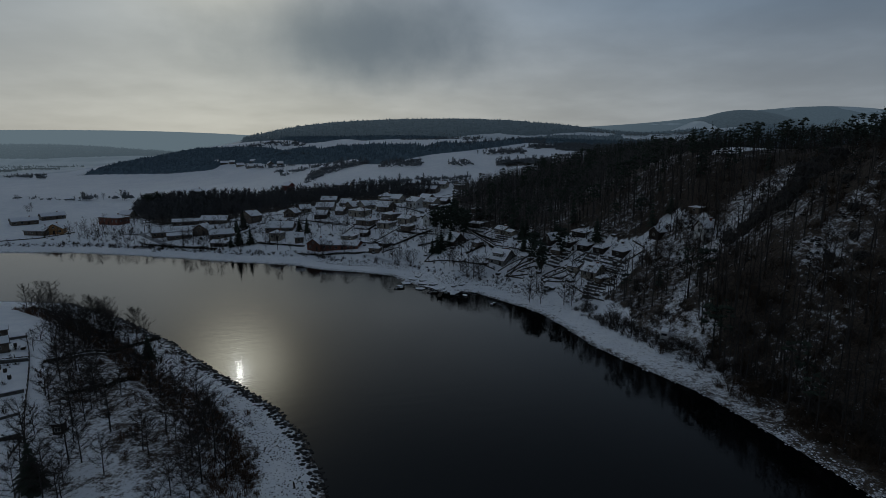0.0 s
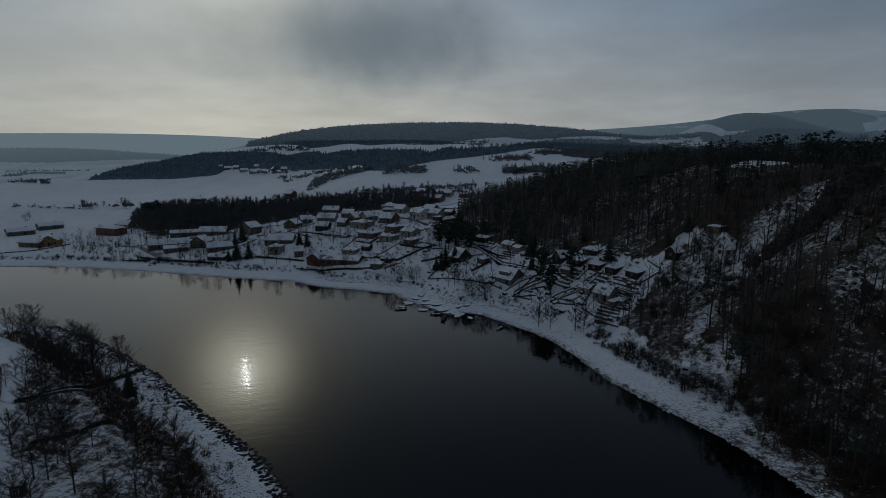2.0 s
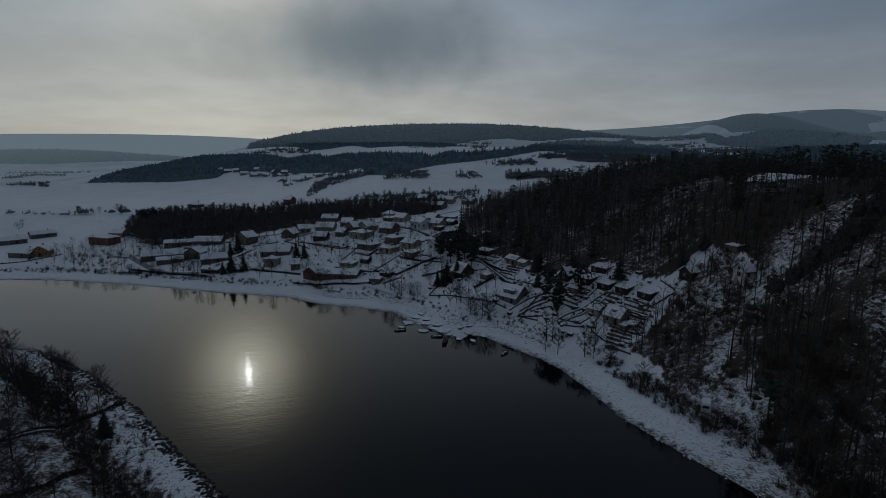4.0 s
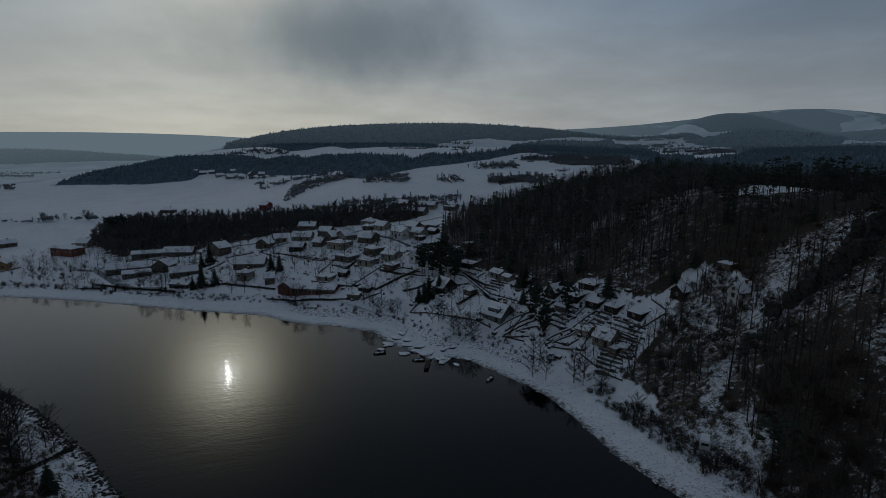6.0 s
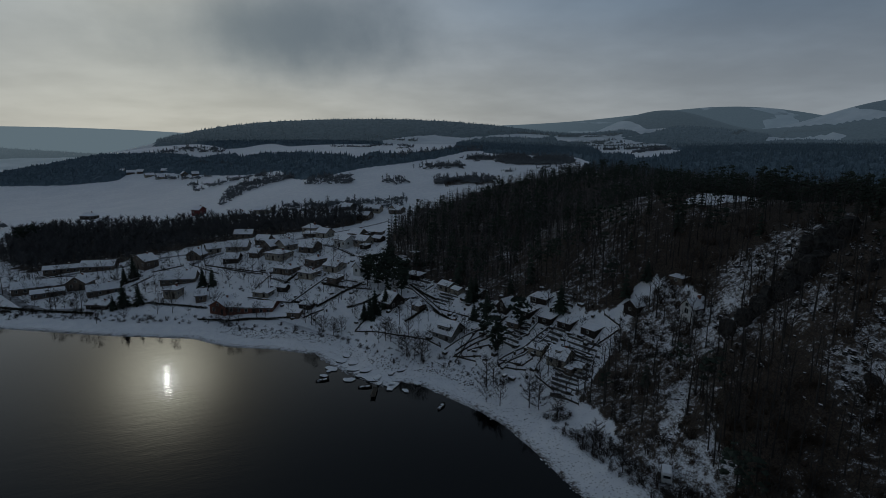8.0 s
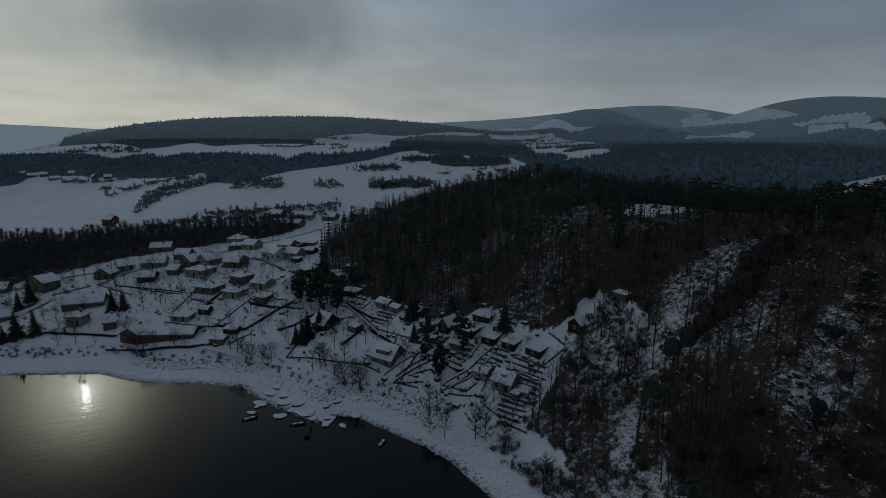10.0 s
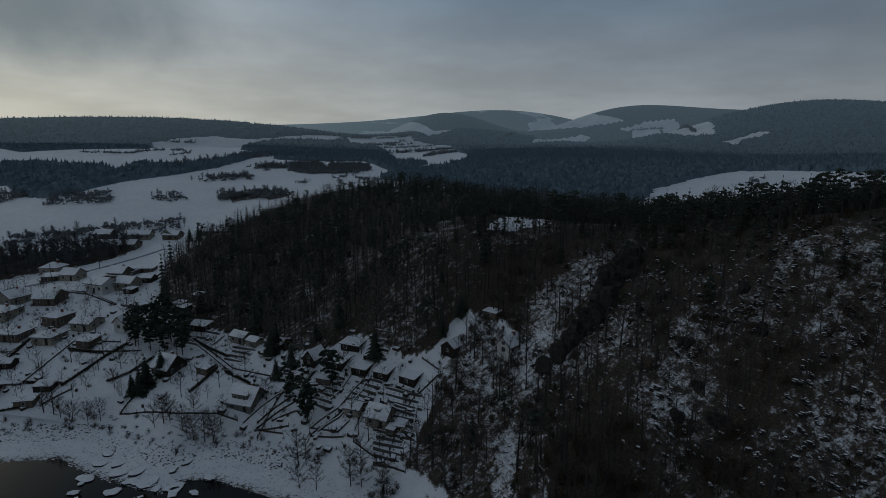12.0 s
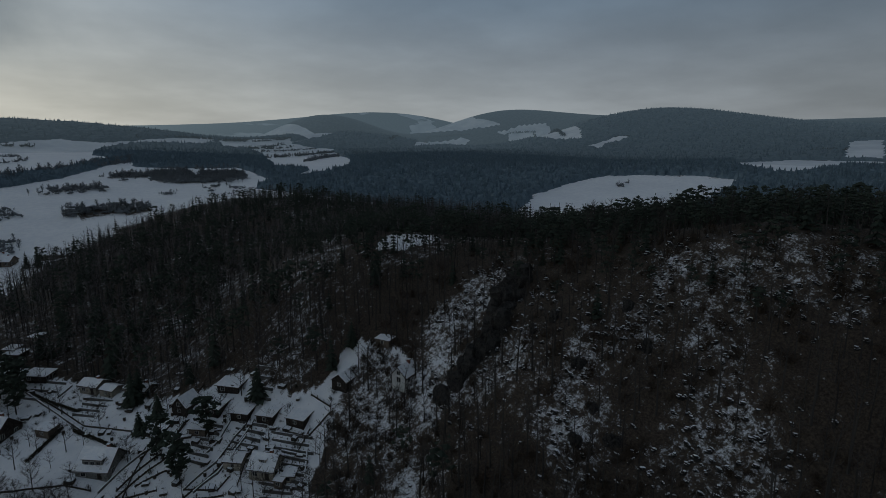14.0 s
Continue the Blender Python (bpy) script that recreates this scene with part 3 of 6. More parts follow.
water = new("water", add_mesh("water", [(-720, -620, 0), (220, -620, 0), (220, 345, 0), (-720, 345, 0)], [(0, 1, 2, 3)], [WATER]))
tagged(water, "dark still lake water mirroring the pale sun", "water", kind="structure")

# ---- trees ----
class Shape:
    """Points and faces gathered for one mesh, with a material number for each face."""

    def __init__(self):
        self.v, self.f, self.m = [], [], []

    def tube(self, path, radii, sides, mat=0):
        first = len(self.v)
        for k, (p, r) in enumerate(zip(path, radii)):
            ahead = (Vector(path[min(k + 1, len(path) - 1)]) - Vector(path[max(k - 1, 0)])).normalized()
            a = ahead.orthogonal().normalized()
            b = ahead.cross(a)
            for s in range(sides):
                t = 2 * math.pi * s / sides
                self.v.append(tuple(Vector(p) + r * (a * math.cos(t) + b * math.sin(t))))
        for k in range(len(path) - 1):
            for s in range(sides):
                i, j = first + k * sides + s, first + k * sides + (s + 1) % sides
                self.f.append((i, j, j + sides, i + sides))
                self.m.append(mat)

    def sliver(self, a, b, width, mat=1):
        a, b = Vector(a), Vector(b)
        side = (b - a).orthogonal().normalized()
        side.rotate(Matrix.Rotation(random.uniform(0, 6.3), 3, (b - a).normalized()))
        n = len(self.v)
        self.v += [tuple(a + side * width / 2), tuple(a - side * width / 2), tuple(b)]
        self.f.append((n, n + 1, n + 2))
        self.m.append(mat)

    def tri(self, a, b, c, mat=1):
        n = len(self.v)
        self.v += [tuple(a), tuple(b), tuple(c)]
        self.f.append((n, n + 1, n + 2))
        self.m.append(mat)

    def clump(self, c, r, mat=1):
        """An uneven lump of twigs or needles."""
        n = len(self.v)
        for d in ((1, 0, 0), (-1, 0, 0), (0, 1, 0), (0, -1, 0), (0, 0, 0.7), (0, 0, -0.5)):
            self.v.append(tuple(Vector(c) + Vector(d) * r * random.uniform(0.6, 1.35) + Vector((random.uniform(-0.3, 0.3), random.uniform(-0.3, 0.3), 0)) * r))
        for a, b, d in ((0, 2, 4), (2, 1, 4), (1, 3, 4), (3, 0, 4), (2, 0, 5), (1, 2, 5), (3, 1, 5), (0, 3, 5)):
            self.f.append((n + a, n + b, n + d))
            self.m.append(mat)


def bare_tree_shape(h, spread_r, limbs=10, twigs=9, low=0.3, thin=0.08):
    s = Shape()
    lean = Vector((random.uniform(-0.06, 0.06), random.uniform(-0.06, 0.06), 0))
    trunk = [(lean * h * k * k + Vector((random.uniform(-0.1, 0.1) * k, random.uniform(-0.1, 0.1) * k, h * k))) for k in (0, 0.2, 0.45, 0.7, 0.96)]
    trunk[0].z = -0.6
    r = h * 0.013
    s.tube(trunk, [r * 1.35, r, r * 0.8, r * 0.5, r * 0.12], 5)
    for n in range(limbs):
        k = low + (0.9 - low) * (n + random.random()) / limbs
        base = lean * h * k * k + Vector((0, 0, h * k))
        a, up = n * 2.4 + random.uniform(-0.5, 0.5), random.uniform(0.25, 0.75) + 0.6 * k
        bell = math.sin(math.pi * min(1.0, 0.28 + 0.72 * (k - low) / (0.95 - low)))
        length = spread_r * (0.35 + 0.75 * bell) * random.uniform(0.8, 1.2)
        out = Vector((math.cos(a), math.sin(a), up)).normalized()
        mid = base + out * length * 0.5 + Vector((0, 0, -0.04 * length))
        tip = base + out * length + Vector((random.uniform(-0.2, 0.2), random.uniform(-0.2, 0.2), 0.12)) * length
        s.tube([base, mid, tip], [r * 0.42, r * 0.26, r * 0.05], 3, 1)
        for _ in range(twigs):
            u = random.uniform(0.2, 1.0)
            p = base.lerp(mid, u * 2) if u < 0.5 else mid.lerp(tip, u * 2 - 1)
            d = (out * 0.55 + Vector((random.uniform(-1, 1), random.uniform(-1, 1), random.uniform(-0.45, 0.9)))).normalized()
            s.sliver(p, p + d * random.uniform(0.35, 1.0) * spread_r * 0.42, thin)
    return s


def spruce_shape(h, wide, tiers=10, fronds=8):
    s = Shape()
    s.tube([(0, 0, -0.6), (0, 0, h * 0.5), (0, 0, h * 0.98)], [h * 0.016, h * 0.010, 0.02], 4)
    for t in range(tiers):
        k = t / (tiers - 1)
        z, reach = h * (0.10 + 0.86 * k), wide * (1 - k) ** 0.85 + 0.18
        for n in range(fronds):
            a = 2 * math.pi * (n + random.uniform(-0.35, 0.35)) / fronds + t
            length = reach * random.uniform(0.7, 1.2)
            drop = length * random.uniform(0.25, 0.5)
            tip = Vector((math.cos(a) * length, math.sin(a) * length, z - drop))
            half = 2.4 * reach / fronds
            side = Vector((-math.sin(a), math.cos(a), 0)) * half
            root = Vector((0, 0, z + h * 0.05))
            mid = root.lerp(tip, 0.62)
            s.tri(root, mid + side, tip)
            s.tri(root, tip, mid - side)
            s.tri(root - Vector((0, 0, h * 0.06)), mid - side * 0.8 - Vector((0, 0, 0.25)), mid + side * 0.8 - Vector((0, 0, 0.25)))
    return s


def pine_shape(h, wide, clumps=28, low=0.52):
    s = Shape()
    bend = Vector((random.uniform(-0.05, 0.05), random.uniform(-0.05, 0.05), 0)) * h
    s.tube([(0, 0, -0.6), bend * 0.3 + Vector((0, 0, h * 0.4)), bend * 0.8 + Vector((0, 0, h * 0.75)), bend + Vector((0, 0, h * 0.97))], [h * 0.016, h * 0.012, h * 0.008, 0.03], 5)
    for n in range(clumps):
        k = random.uniform(low, 1.0)
        a, r = random.uniform(0, 6.28), wide * math.sqrt(random.random()) * (1.25 - 0.9 * abs(k - 0.72) * 2)
        c = bend * k + Vector((math.cos(a) * r, math.sin(a) * r, h * k))
        if n % 3 == 0:
            s.tube([bend * k + Vector((0, 0, h * k - r * 0.3)), c], [h * 0.004, 0.02], 3)
        s.clump(c, random.uniform(0.4, 0.85) * wide * 0.42)
        for _ in range(3):
            d = Vector((random.uniform(-1, 1), random.uniform(-1, 1), random.uniform(-0.3, 0.9)))
            s.sliver(c, c + d.normalized() * wide * 0.5, 0.22)
    return s


def reed_shape(h, wide, stems=40):
    s = Shape()
    for n in range(stems):
        a, r = random.uniform(0, 6.28), random.random() * wide
        root = Vector((math.cos(a) * r * 0.8, math.sin(a) * r * 0.8, -0.15))
        s.sliver(root, root + Vector((random.uniform(-0.25, 0.25), random.uniform(-0.25, 0.25), random.uniform(0.6, 1.0))) * h, 0.09, 0)
    return s


def bush_shape(h, wide, stems=24):
    s = Shape()
    for n in range(stems):
        a, r = random.uniform(0, 6.28), random.random() * wide
        root = Vector((math.cos(a) * r * 0.35, math.sin(a) * r * 0.35, -0.15))
        tip = Vector((math.cos(a) * r, math.sin(a) * r, h * random.uniform(0.55, 1.0) * (1.1 - 0.4 * r / wide)))
        s.sliver(root, tip, 0.09, 0)
        for _ in range(6):
            p = root.lerp(tip, random.uniform(0.3, 1.0))
            s.sliver(p, p + Vector((random.uniform(-1, 1), random.uniform(-1, 1), random.uniform(-0.3, 0.8))) * h * 0.36, 0.055, 0)
    return s


def far_conifer_shape():
    """A spruce far off: one ragged cone with a leaning tip."""
    s = Shape()
    s.v = [(math.cos(k * 1.2566) * 0.24 * random.uniform(0.7, 1.3), math.sin(k * 1.2566) * 0.24 * random.uniform(0.7, 1.3), random.uniform(0.0, 0.22)) for k in range(5)]
    s.v.append((random.uniform(-0.05, 0.05), random.uniform(-0.05, 0.05), 1.0))
    s.f = [(k, (k + 1) % 5, 5) for k in range(5)]
    s.m = [0] * 5
    return s


def far_bush_shape():
    """A thicket far off: low uneven lumps with twigs standing out."""
    s = Shape()
    for _ in range(5):
        c = Vector((random.uniform(-0.4, 0.4), random.uniform(-0.4, 0.4), random.uniform(0.1, 0.4)))
        s.clump(c, random.uniform(0.16, 0.28), 0)
        for _ in range(5):
            s.sliver(c, c + Vector((random.uniform(-1, 1), random.uniform(-1, 1), random.uniform(0.3, 1.2))) * 0.3, 0.05, 0)
    return s


def far_bare_shape():
    """A leafless crown far off: a few limbs and fans of twigs."""
    s = Shape()
    s.tube([(0, 0, -0.05), (0, 0, 0.45), (0.02, 0, 0.95)], [0.016, 0.011, 0.003], 3)
    for n in range(40):
        z, a = random.uniform(0.3, 0.9), random.uniform(0, 6.28)
        r = 0.36 * math.sin(min(1.0, 1.15 - z) * 1.9) * random.uniform(0.5, 1.1)
        s.sliver((0, 0, z - 0.08), (math.cos(a) * r, math.sin(a) * r, z + random.uniform(0.0, 0.18)), 0.045, 0)
    return s


def split(shape, mat):
    """The points and faces of one material number alone."""
    faces = [f for f, m in zip(shape.f, shape.m) if m == mat]
    used = sorted({i for f in faces for i in f})
    at = {i: n for n, i in enumerate(used)}
    return [shape.v[i] for i in used], [tuple(at[i] for i in f) for f in faces]


def tree_thing(name, shape, label, crown_mat):
    """A tree: an empty at its foot with a trunk and a crown."""
    root = tagged(new(name), label, "tree", name.replace("_", " ") + " group")
    for part_name, number, mat in (("trunk", 0, BARK), ("crown", 1, crown_mat)):
        v, f = split(shape, number)
        ob = new(part_name, add_mesh(part_name, v, f, [mat]))
        ob.parent = root
    return root


def merged(name, shapes, places, mats, label, category):
    """Many trees in one mesh of kind stuff. Each place: x, y, z, size, turn, which shape."""
    allv, allf, allm, base = [], [], [], 0
    places = np.asarray(places, float)
    for k, s in enumerate(shapes):
        mine = places[places[:, 5] == k]
        if not len(mine):
            continue
        v = np.array(s.v)
        c, n = np.cos(mine[:, 4])[:, None], np.sin(mine[:, 4])[:, None]
        size = mine[:, 3:4]
        x = (v[:, 0] * c - v[:, 1] * n) * size + mine[:, 0:1]
        y = (v[:, 0] * n + v[:, 1] * c) * size + mine[:, 1:2]
        z = v[:, 2] * size + mine[:, 2:3]
        allv.append(np.stack([x, y, z], -1).reshape(-1, 3))
        lens = {len(f) for f in s.f}
        for q in lens:
            ff = np.array([f for f in s.f if len(f) == q])
            mm = np.array([m for f, m in zip(s.f, s.m) if len(f) == q])
            shifted = ff[None] + (base + np.arange(len(mine)) * len(v))[:, None, None]
            allf += shifted.reshape(-1, q).tolist()
            allm += np.tile(mm, len(mine)).tolist()
        base += len(mine) * len(v)
    me = add_mesh(name, np.concatenate(allv).tolist(), allf, mats, allm)
    return tagged(new(name, me), label, category, kind="stuff")


def scatter(ring, spacing, keep, jitter=0.45, edge=1.5):
    """Places on a jittered grid inside a ring; keep(x, y) gives the share kept."""
    xs, ys = [p[0] for p in ring], [p[1] for p in ring]
    gx, gy = np.meshgrid(np.arange(min(xs), max(xs), spacing), np.arange(min(ys), max(ys), spacing))
    gx = gx.ravel() + np.random.uniform(-jitter, jitter, gx.size) * spacing
    gy = gy.ravel() + np.random.uniform(-jitter, jitter, gy.size) * spacing
    ok = inside(ring, gx, gy) & (shore(gx, gy) > edge)
    ok &= np.random.random(gx.size) < keep(gx, gy)
    return gx[ok], gy[ok]


GARDEN = [bare_tree_shape(7.5, 3.0, 12, 17, 0.2, 0.07), bare_tree_shape(9.0, 3.2, 12, 17, 0.28, 0.07), bare_tree_shape(6.0, 2.6, 11, 16, 0.18, 0.07)]
BANK = [bare_tree_shape(8.5, 3.4, 16, 80, 0.16, 0.034), bare_tree_shape(9.5, 3.0, 16, 80, 0.22, 0.034), bare_tree_shape(6.5, 3.0, 15, 80, 0.12, 0.034)]
FAR_SLOPE_TREE = [bare_tree_shape(11.5, 3.2, 7, 7), bare_tree_shape(13.0, 3.0, 7, 7, 0.4), bare_tree_shape(9.0, 3.0, 7, 7, 0.25)]
BARE = [bare_tree_shape(11.5, 3.4), bare_tree_shape(13.0, 3.0, 9, 10, 0.45), bare_tree_shape(9.0, 3.2, 9, 11, 0.25), bare_tree_shape(14.0, 2.6, 8, 10, 0.5)]
SPRUCE = [spruce_shape(12.0, 2.3, 9, 6), spruce_shape(14.0, 2.5, 9, 6), spruce_shape(8.5, 1.8, 8, 6)]
PINE = [pine_shape(12.0, 2.4, 21), pine_shape(13.5, 2.7, 24), pine_shape(10.0, 2.2, 19)]
FULL_PINE = [pine_shape(10.5, 2.6, 80, 0.25), pine_shape(9.0, 2.4, 70, 0.22)]
BUSH = [bush_shape(1.6, 1.3), bush_shape(2.3, 1.7), bush_shape(1.0, 1.0, 20)]
REEDS = [reed_shape(1.6, 0.9), reed_shape(2.0, 1.1), reed_shape(1.2, 0.8)]
FAR_CONIFER = [far_conifer_shape() for _ in range(4)]
FAR_BARE = [far_bare_shape() for _ in range(4)]
FAR_HEDGE = FAR_BARE[:2] + [far_bush_shape(), far_bush_shape()]


def places_of(x, y, sizes, kinds, sink=0.15):
    z = height(x, y) - sink
    n = len(x)
    return np.stack([x, y, z, np.random.uniform(sizes[0], sizes[1], n), np.random.uniform(0, 6.28, n), np.random.choice(kinds, n)], -1)


# hill wood: conifers gather on the crest and the shaded flank, bare trees below
def hill_density(x, y):
    rock = np.clip((x - 60) / 14, 0, 1) * np.clip((172 - y) / 20, 0, 1)
    seen = (np.hypot(x - 5, y - 45) < 330) & (x < 215) & (y > 38)
    return np.where(in_any(GLADES, x, y) | in_any(FIELDS, x, y) | ~seen, 0, np.where(inside(THICKET, x, y), 0.55, np.where(rock > 0.4, 0.86 - 0.66 * outcrops(x, y), 0.95)))


hx, hy = scatter(HILL_WOOD, 2.7, hill_density)
hz = height(hx, hy)
crest = np.clip((hz - 36) / 12, 0, 1)
dark_side = np.exp(-(((hx - 62) / 26) ** 2) - ((hy - 262) / 60) ** 2)
rock_side = np.clip((hx - 60) / 14, 0, 1) * np.clip((165 - hy) / 18, 0, 1)
evergreen = np.random.random(len(hx)) < np.clip(0.12 + 0.55 * crest + 0.20 * dark_side - 0.25 * rock_side * (1 - crest), 0, 0.92)
pines = evergreen & ((np.random.random(len(hx)) < 0.75) == (hy < 200))


def plant_wood(name, shapes, x, y, sizes, single, crown_mat, label, stuff_name, stuff_label, category="tree"):
    """The trees nearest the lake shore stand alone, the rest of the wood is one mass."""
    rows = places_of(x, y, sizes, np.arange(len(shapes)))
    order = np.argsort(np.hypot(rows[:, 0] - 15, rows[:, 1] - 75))
    stems = {}
    for i in order[:single]:
        px, py, pz, size, turn, k = rows[i]
        m = Matrix.LocRotScale((px, py, pz), Euler((0, 0, turn)), (size,) * 3)
        k = int(k)
        if k in stems:
            tree = copy_thing(stems[k], Matrix.LocRotScale((px, py, pz), Euler((0, 0, turn)), None))
            tree.scale = (size,) * 3
        else:
            stems[k] = tree_thing(name, shapes[k], label, crown_mat)
            stems[k].matrix_basis = m
    rest = rows[order[single:]]
    if len(rest):
        merged(stuff_name, shapes, rest, [BARK, crown_mat], stuff_label, category)


bare = ~evergreen


def tall(sel):
    """Taller trees low on the slopes, smaller ones on the crest and northern end, sized to fit the camera's view."""
    k = 1 - 0.75 * np.clip((hz[sel] - 30) / 12, 0, 1)
    k = k * (1 - 0.55 * np.clip((hy[sel] - 285) / 50, 0, 1))
    return 0.36 + 0.24 * k, 0.64 + 0.42 * k


south = bare & (hy < 185)
north = bare & (hy >= 185)
plant_wood("bare_tree", BARE, hx[south], hy[south], tall(south), 90, TWIG, "leafless grey-brown tree on the snowy wooded slope", "bare_wood", "leafless deciduous wood on the snowy hillside", "wood")
plant_wood("bare_tree", FAR_SLOPE_TREE, hx[north], hy[north], tall(north), 10, HAZE_PALED_TWIG, "leafless tree above the village, greyed to stand for haze", "bare_wood", "leafless wood on the hill's village side, paled for haze", "wood")
spr = evergreen & ~pines
plant_wood("spruce", SPRUCE, hx[spr], hy[spr], tall(spr), 90, NEEDLE, "dark green spruce among bare trees on the hillside", "spruce_wood", "dark spruces crowding the hill's crest", "wood")
plant_wood("pine", PINE, hx[pines], hy[pines], tall(pines), 120, NEEDLE, "dark pine with a bare trunk on the hillside", "pine_wood", "dark pines with bare trunks along the ridge", "wood")

# the wooded near bank, the village park and the strips between the fields
bx, by = scatter(BANK_WOOD, 2.6, lambda x, y: np.where(np.sin(x * 0.31 + y * 0.17) + np.sin(y * 0.37 - x * 0.12) > -0.1, 0.46, 0.08) * np.where(inside(BANK_BRUSH, x, y), 1.0, 0.6))
plant_wood("bare_tree", BANK, bx, by, (0.5, 0.95), 60, TWIG, "leafless tree standing in snow on the near bank", "bank_wood", "leafless trees on the near bank", "wood")
BANK_STAND = [(-85.9, 105.6), (-75, 107), (-70.6, 122), (-75, 133), (-91, 141), (-107, 144), (-114, 140), (-100, 128)]
qx, qy = scatter(BANK_STAND, 2.8, lambda x, y: 0.6 + 0 * x)
plant_wood("bare_tree", BANK, qx, qy, (0.5, 0.86), 40, TWIG, "leafless tree in the stand at the bank's point", "bank_wood", "leafless trees at the bank's point", "wood")
px, py = scatter(PARK, 3.0, lambda x, y: 0.85 + 0 * x)
merged("park_wood", FAR_BARE, places_of(px, py, (4.5, 10.5), np.arange(4)), [PARK_TWIG], "leafless park trees behind the village", "wood")
for ring in STRIPS:
    sx, sy = scatter(ring, 3.2, lambda x, y: 0.9 + 0 * x)
    merged("hedgerow", FAR_HEDGE, places_of(sx, sy, (2.6, 5.6), np.arange(4)), [HAZE_TINTED_TWIG], "bare shrubs and trees along a field edge", "hedgerow")

def tree_line(points, sizes):
    """Shrubs and trees in a ragged row along a field's edge."""
    x, y = [], []
    for (ax, ay), (bx, by) in zip(points, points[1:]):
        n = max(3, int(math.hypot(bx - ax, by - ay) / 2.2))
        u = np.random.random(n)
        x += list(ax + (bx - ax) * u + np.random.normal(0, 1.5, n))
        y += list(ay + (by - ay) * u + np.random.normal(0, 1.5, n))
    merged("hedgerow", FAR_HEDGE, places_of(np.array(x), np.array(y), sizes, np.arange(4)), [HAZY_TWIG if math.hypot(x[0], y[0]) > 900 else HAZE_TINTED_TWIG], "bare shrubs and trees along a snowy field edge", "hedgerow")


# far woods
def far_view(x, y):
    a, r = np.degrees(np.arctan2(x - 5, y - 40)), np.hypot(x - 5, y - 40)
    return (a > -46) & (a < 86) & (r > 300) & (r < 1960)


def canopy(ring, step, size, near_r, far_r, mat, label):
    """The closed crowns of a wood seen from afar: one uneven sheet of tops that comes down to the ground at the edge, with single spires standing out of it."""
    xs, ys = [p[0] for p in ring], [p[1] for p in ring]
    cx, cy = np.meshgrid(np.arange(min(xs) - step, max(xs) + 2 * step, step), np.arange(min(ys) - step, max(ys) + 2 * step, step))
    cx, cy = cx + np.random.uniform(-0.38, 0.38, cx.shape) * step, cy + np.random.uniform(-0.38, 0.38, cx.shape) * step
    r = np.hypot(cx - 5, cy - 40)
    wood = inside(ring, cx, cy) & ~in_any(FIELDS, cx, cy) & far_view(cx, cy) & (r > near_r) & (r < far_r)
    wood &= ~(inside(HILL_WOOD, cx, cy) & (np.hypot(cx - 5, cy - 45) < 330))
    if not wood.any():
        return
    tops = size * (0.22 + 0.48 * np.random.random(cx.shape))
    z = height(cx, cy) + np.where(wood, tops, -1.0)
    cols = cx.shape[1]
    keep = wood[:-1, :-1] | wood[1:, :-1] | wood[:-1, 1:] | wood[1:, 1:]
    i, j = np.nonzero(keep)
    a = i * cols + j
    faces = np.concatenate([np.stack([a, a + 1, a + cols + 1], -1), np.stack([a, a + cols + 1, a + cols], -1)])
    used, back = np.unique(faces, return_inverse=True)
    verts = np.stack([cx, cy, z], -1).reshape(-1, 3)[used]
    tagged(new("conifer_wood", add_mesh("conifer_wood", verts.tolist(), back.reshape(-1, 3).tolist(), [mat])), label, "wood", kind="stuff")
    pick = wood & (np.random.random(cx.shape) < 0.55)
    merged("conifer_wood", FAR_CONIFER, places_of(cx[pick], cy[pick], (size * 0.70, size * 1.15), np.arange(4), 0.4), [mat], label, "wood")


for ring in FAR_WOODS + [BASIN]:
    canopy(ring, 3.2, 6.5, 280, 950, HAZE_TINTED_WOOD, "conifer wood between snowy fields, tinted to stand for haze")
    canopy(ring, 8.0, 9.0, 946, 1960, HAZYWOOD, "dark conifer wood on a distant hill, haze painted on")
for ring in COPSES:
    fx, fy = scatter(ring, 2.6, lambda x, y: 0.9 + 0 * x)
    merged("copse", FAR_HEDGE, places_of(fx, fy, (3.0, 6.5), np.arange(4), 0.2), [HAZE_TINTED_TWIG], "bare copse amid a snowy field, paled to stand for haze", "copse")

# ---- building kit ----
def part(name, shape, mat, parent, label=""):
    """Links a shape as one mesh object under a thing or under a part."""
    me = shape if isinstance(shape, bpy.types.Mesh) else add_mesh(name, shape.v, shape.f, [mat])
    ob = new(name, me)
    ob.parent = parent
    return tagged(ob, label) if label else ob


def box(s, x0, x1, y0, y1, z0, z1, taper=0.0):
    n = len(s.v)
    for z, t in ((z0, 0.0), (z1, taper)):
        s.v += [(x0 + t, y0 + t, z), (x1 - t, y0 + t, z), (x1 - t, y1 - t, z), (x0 + t, y1 - t, z)]
    for f in ((3, 2, 1, 0), (4, 5, 6, 7), (0, 1, 5, 4), (1, 2, 6, 5), (2, 3, 7, 6), (3, 0, 4, 7)):
        s.f.append(tuple(n + i for i in f))
        s.m.append(0)
    return s


def a_box(*sizes, taper=0.0):
    return box(Shape(), *sizes, taper=taper)


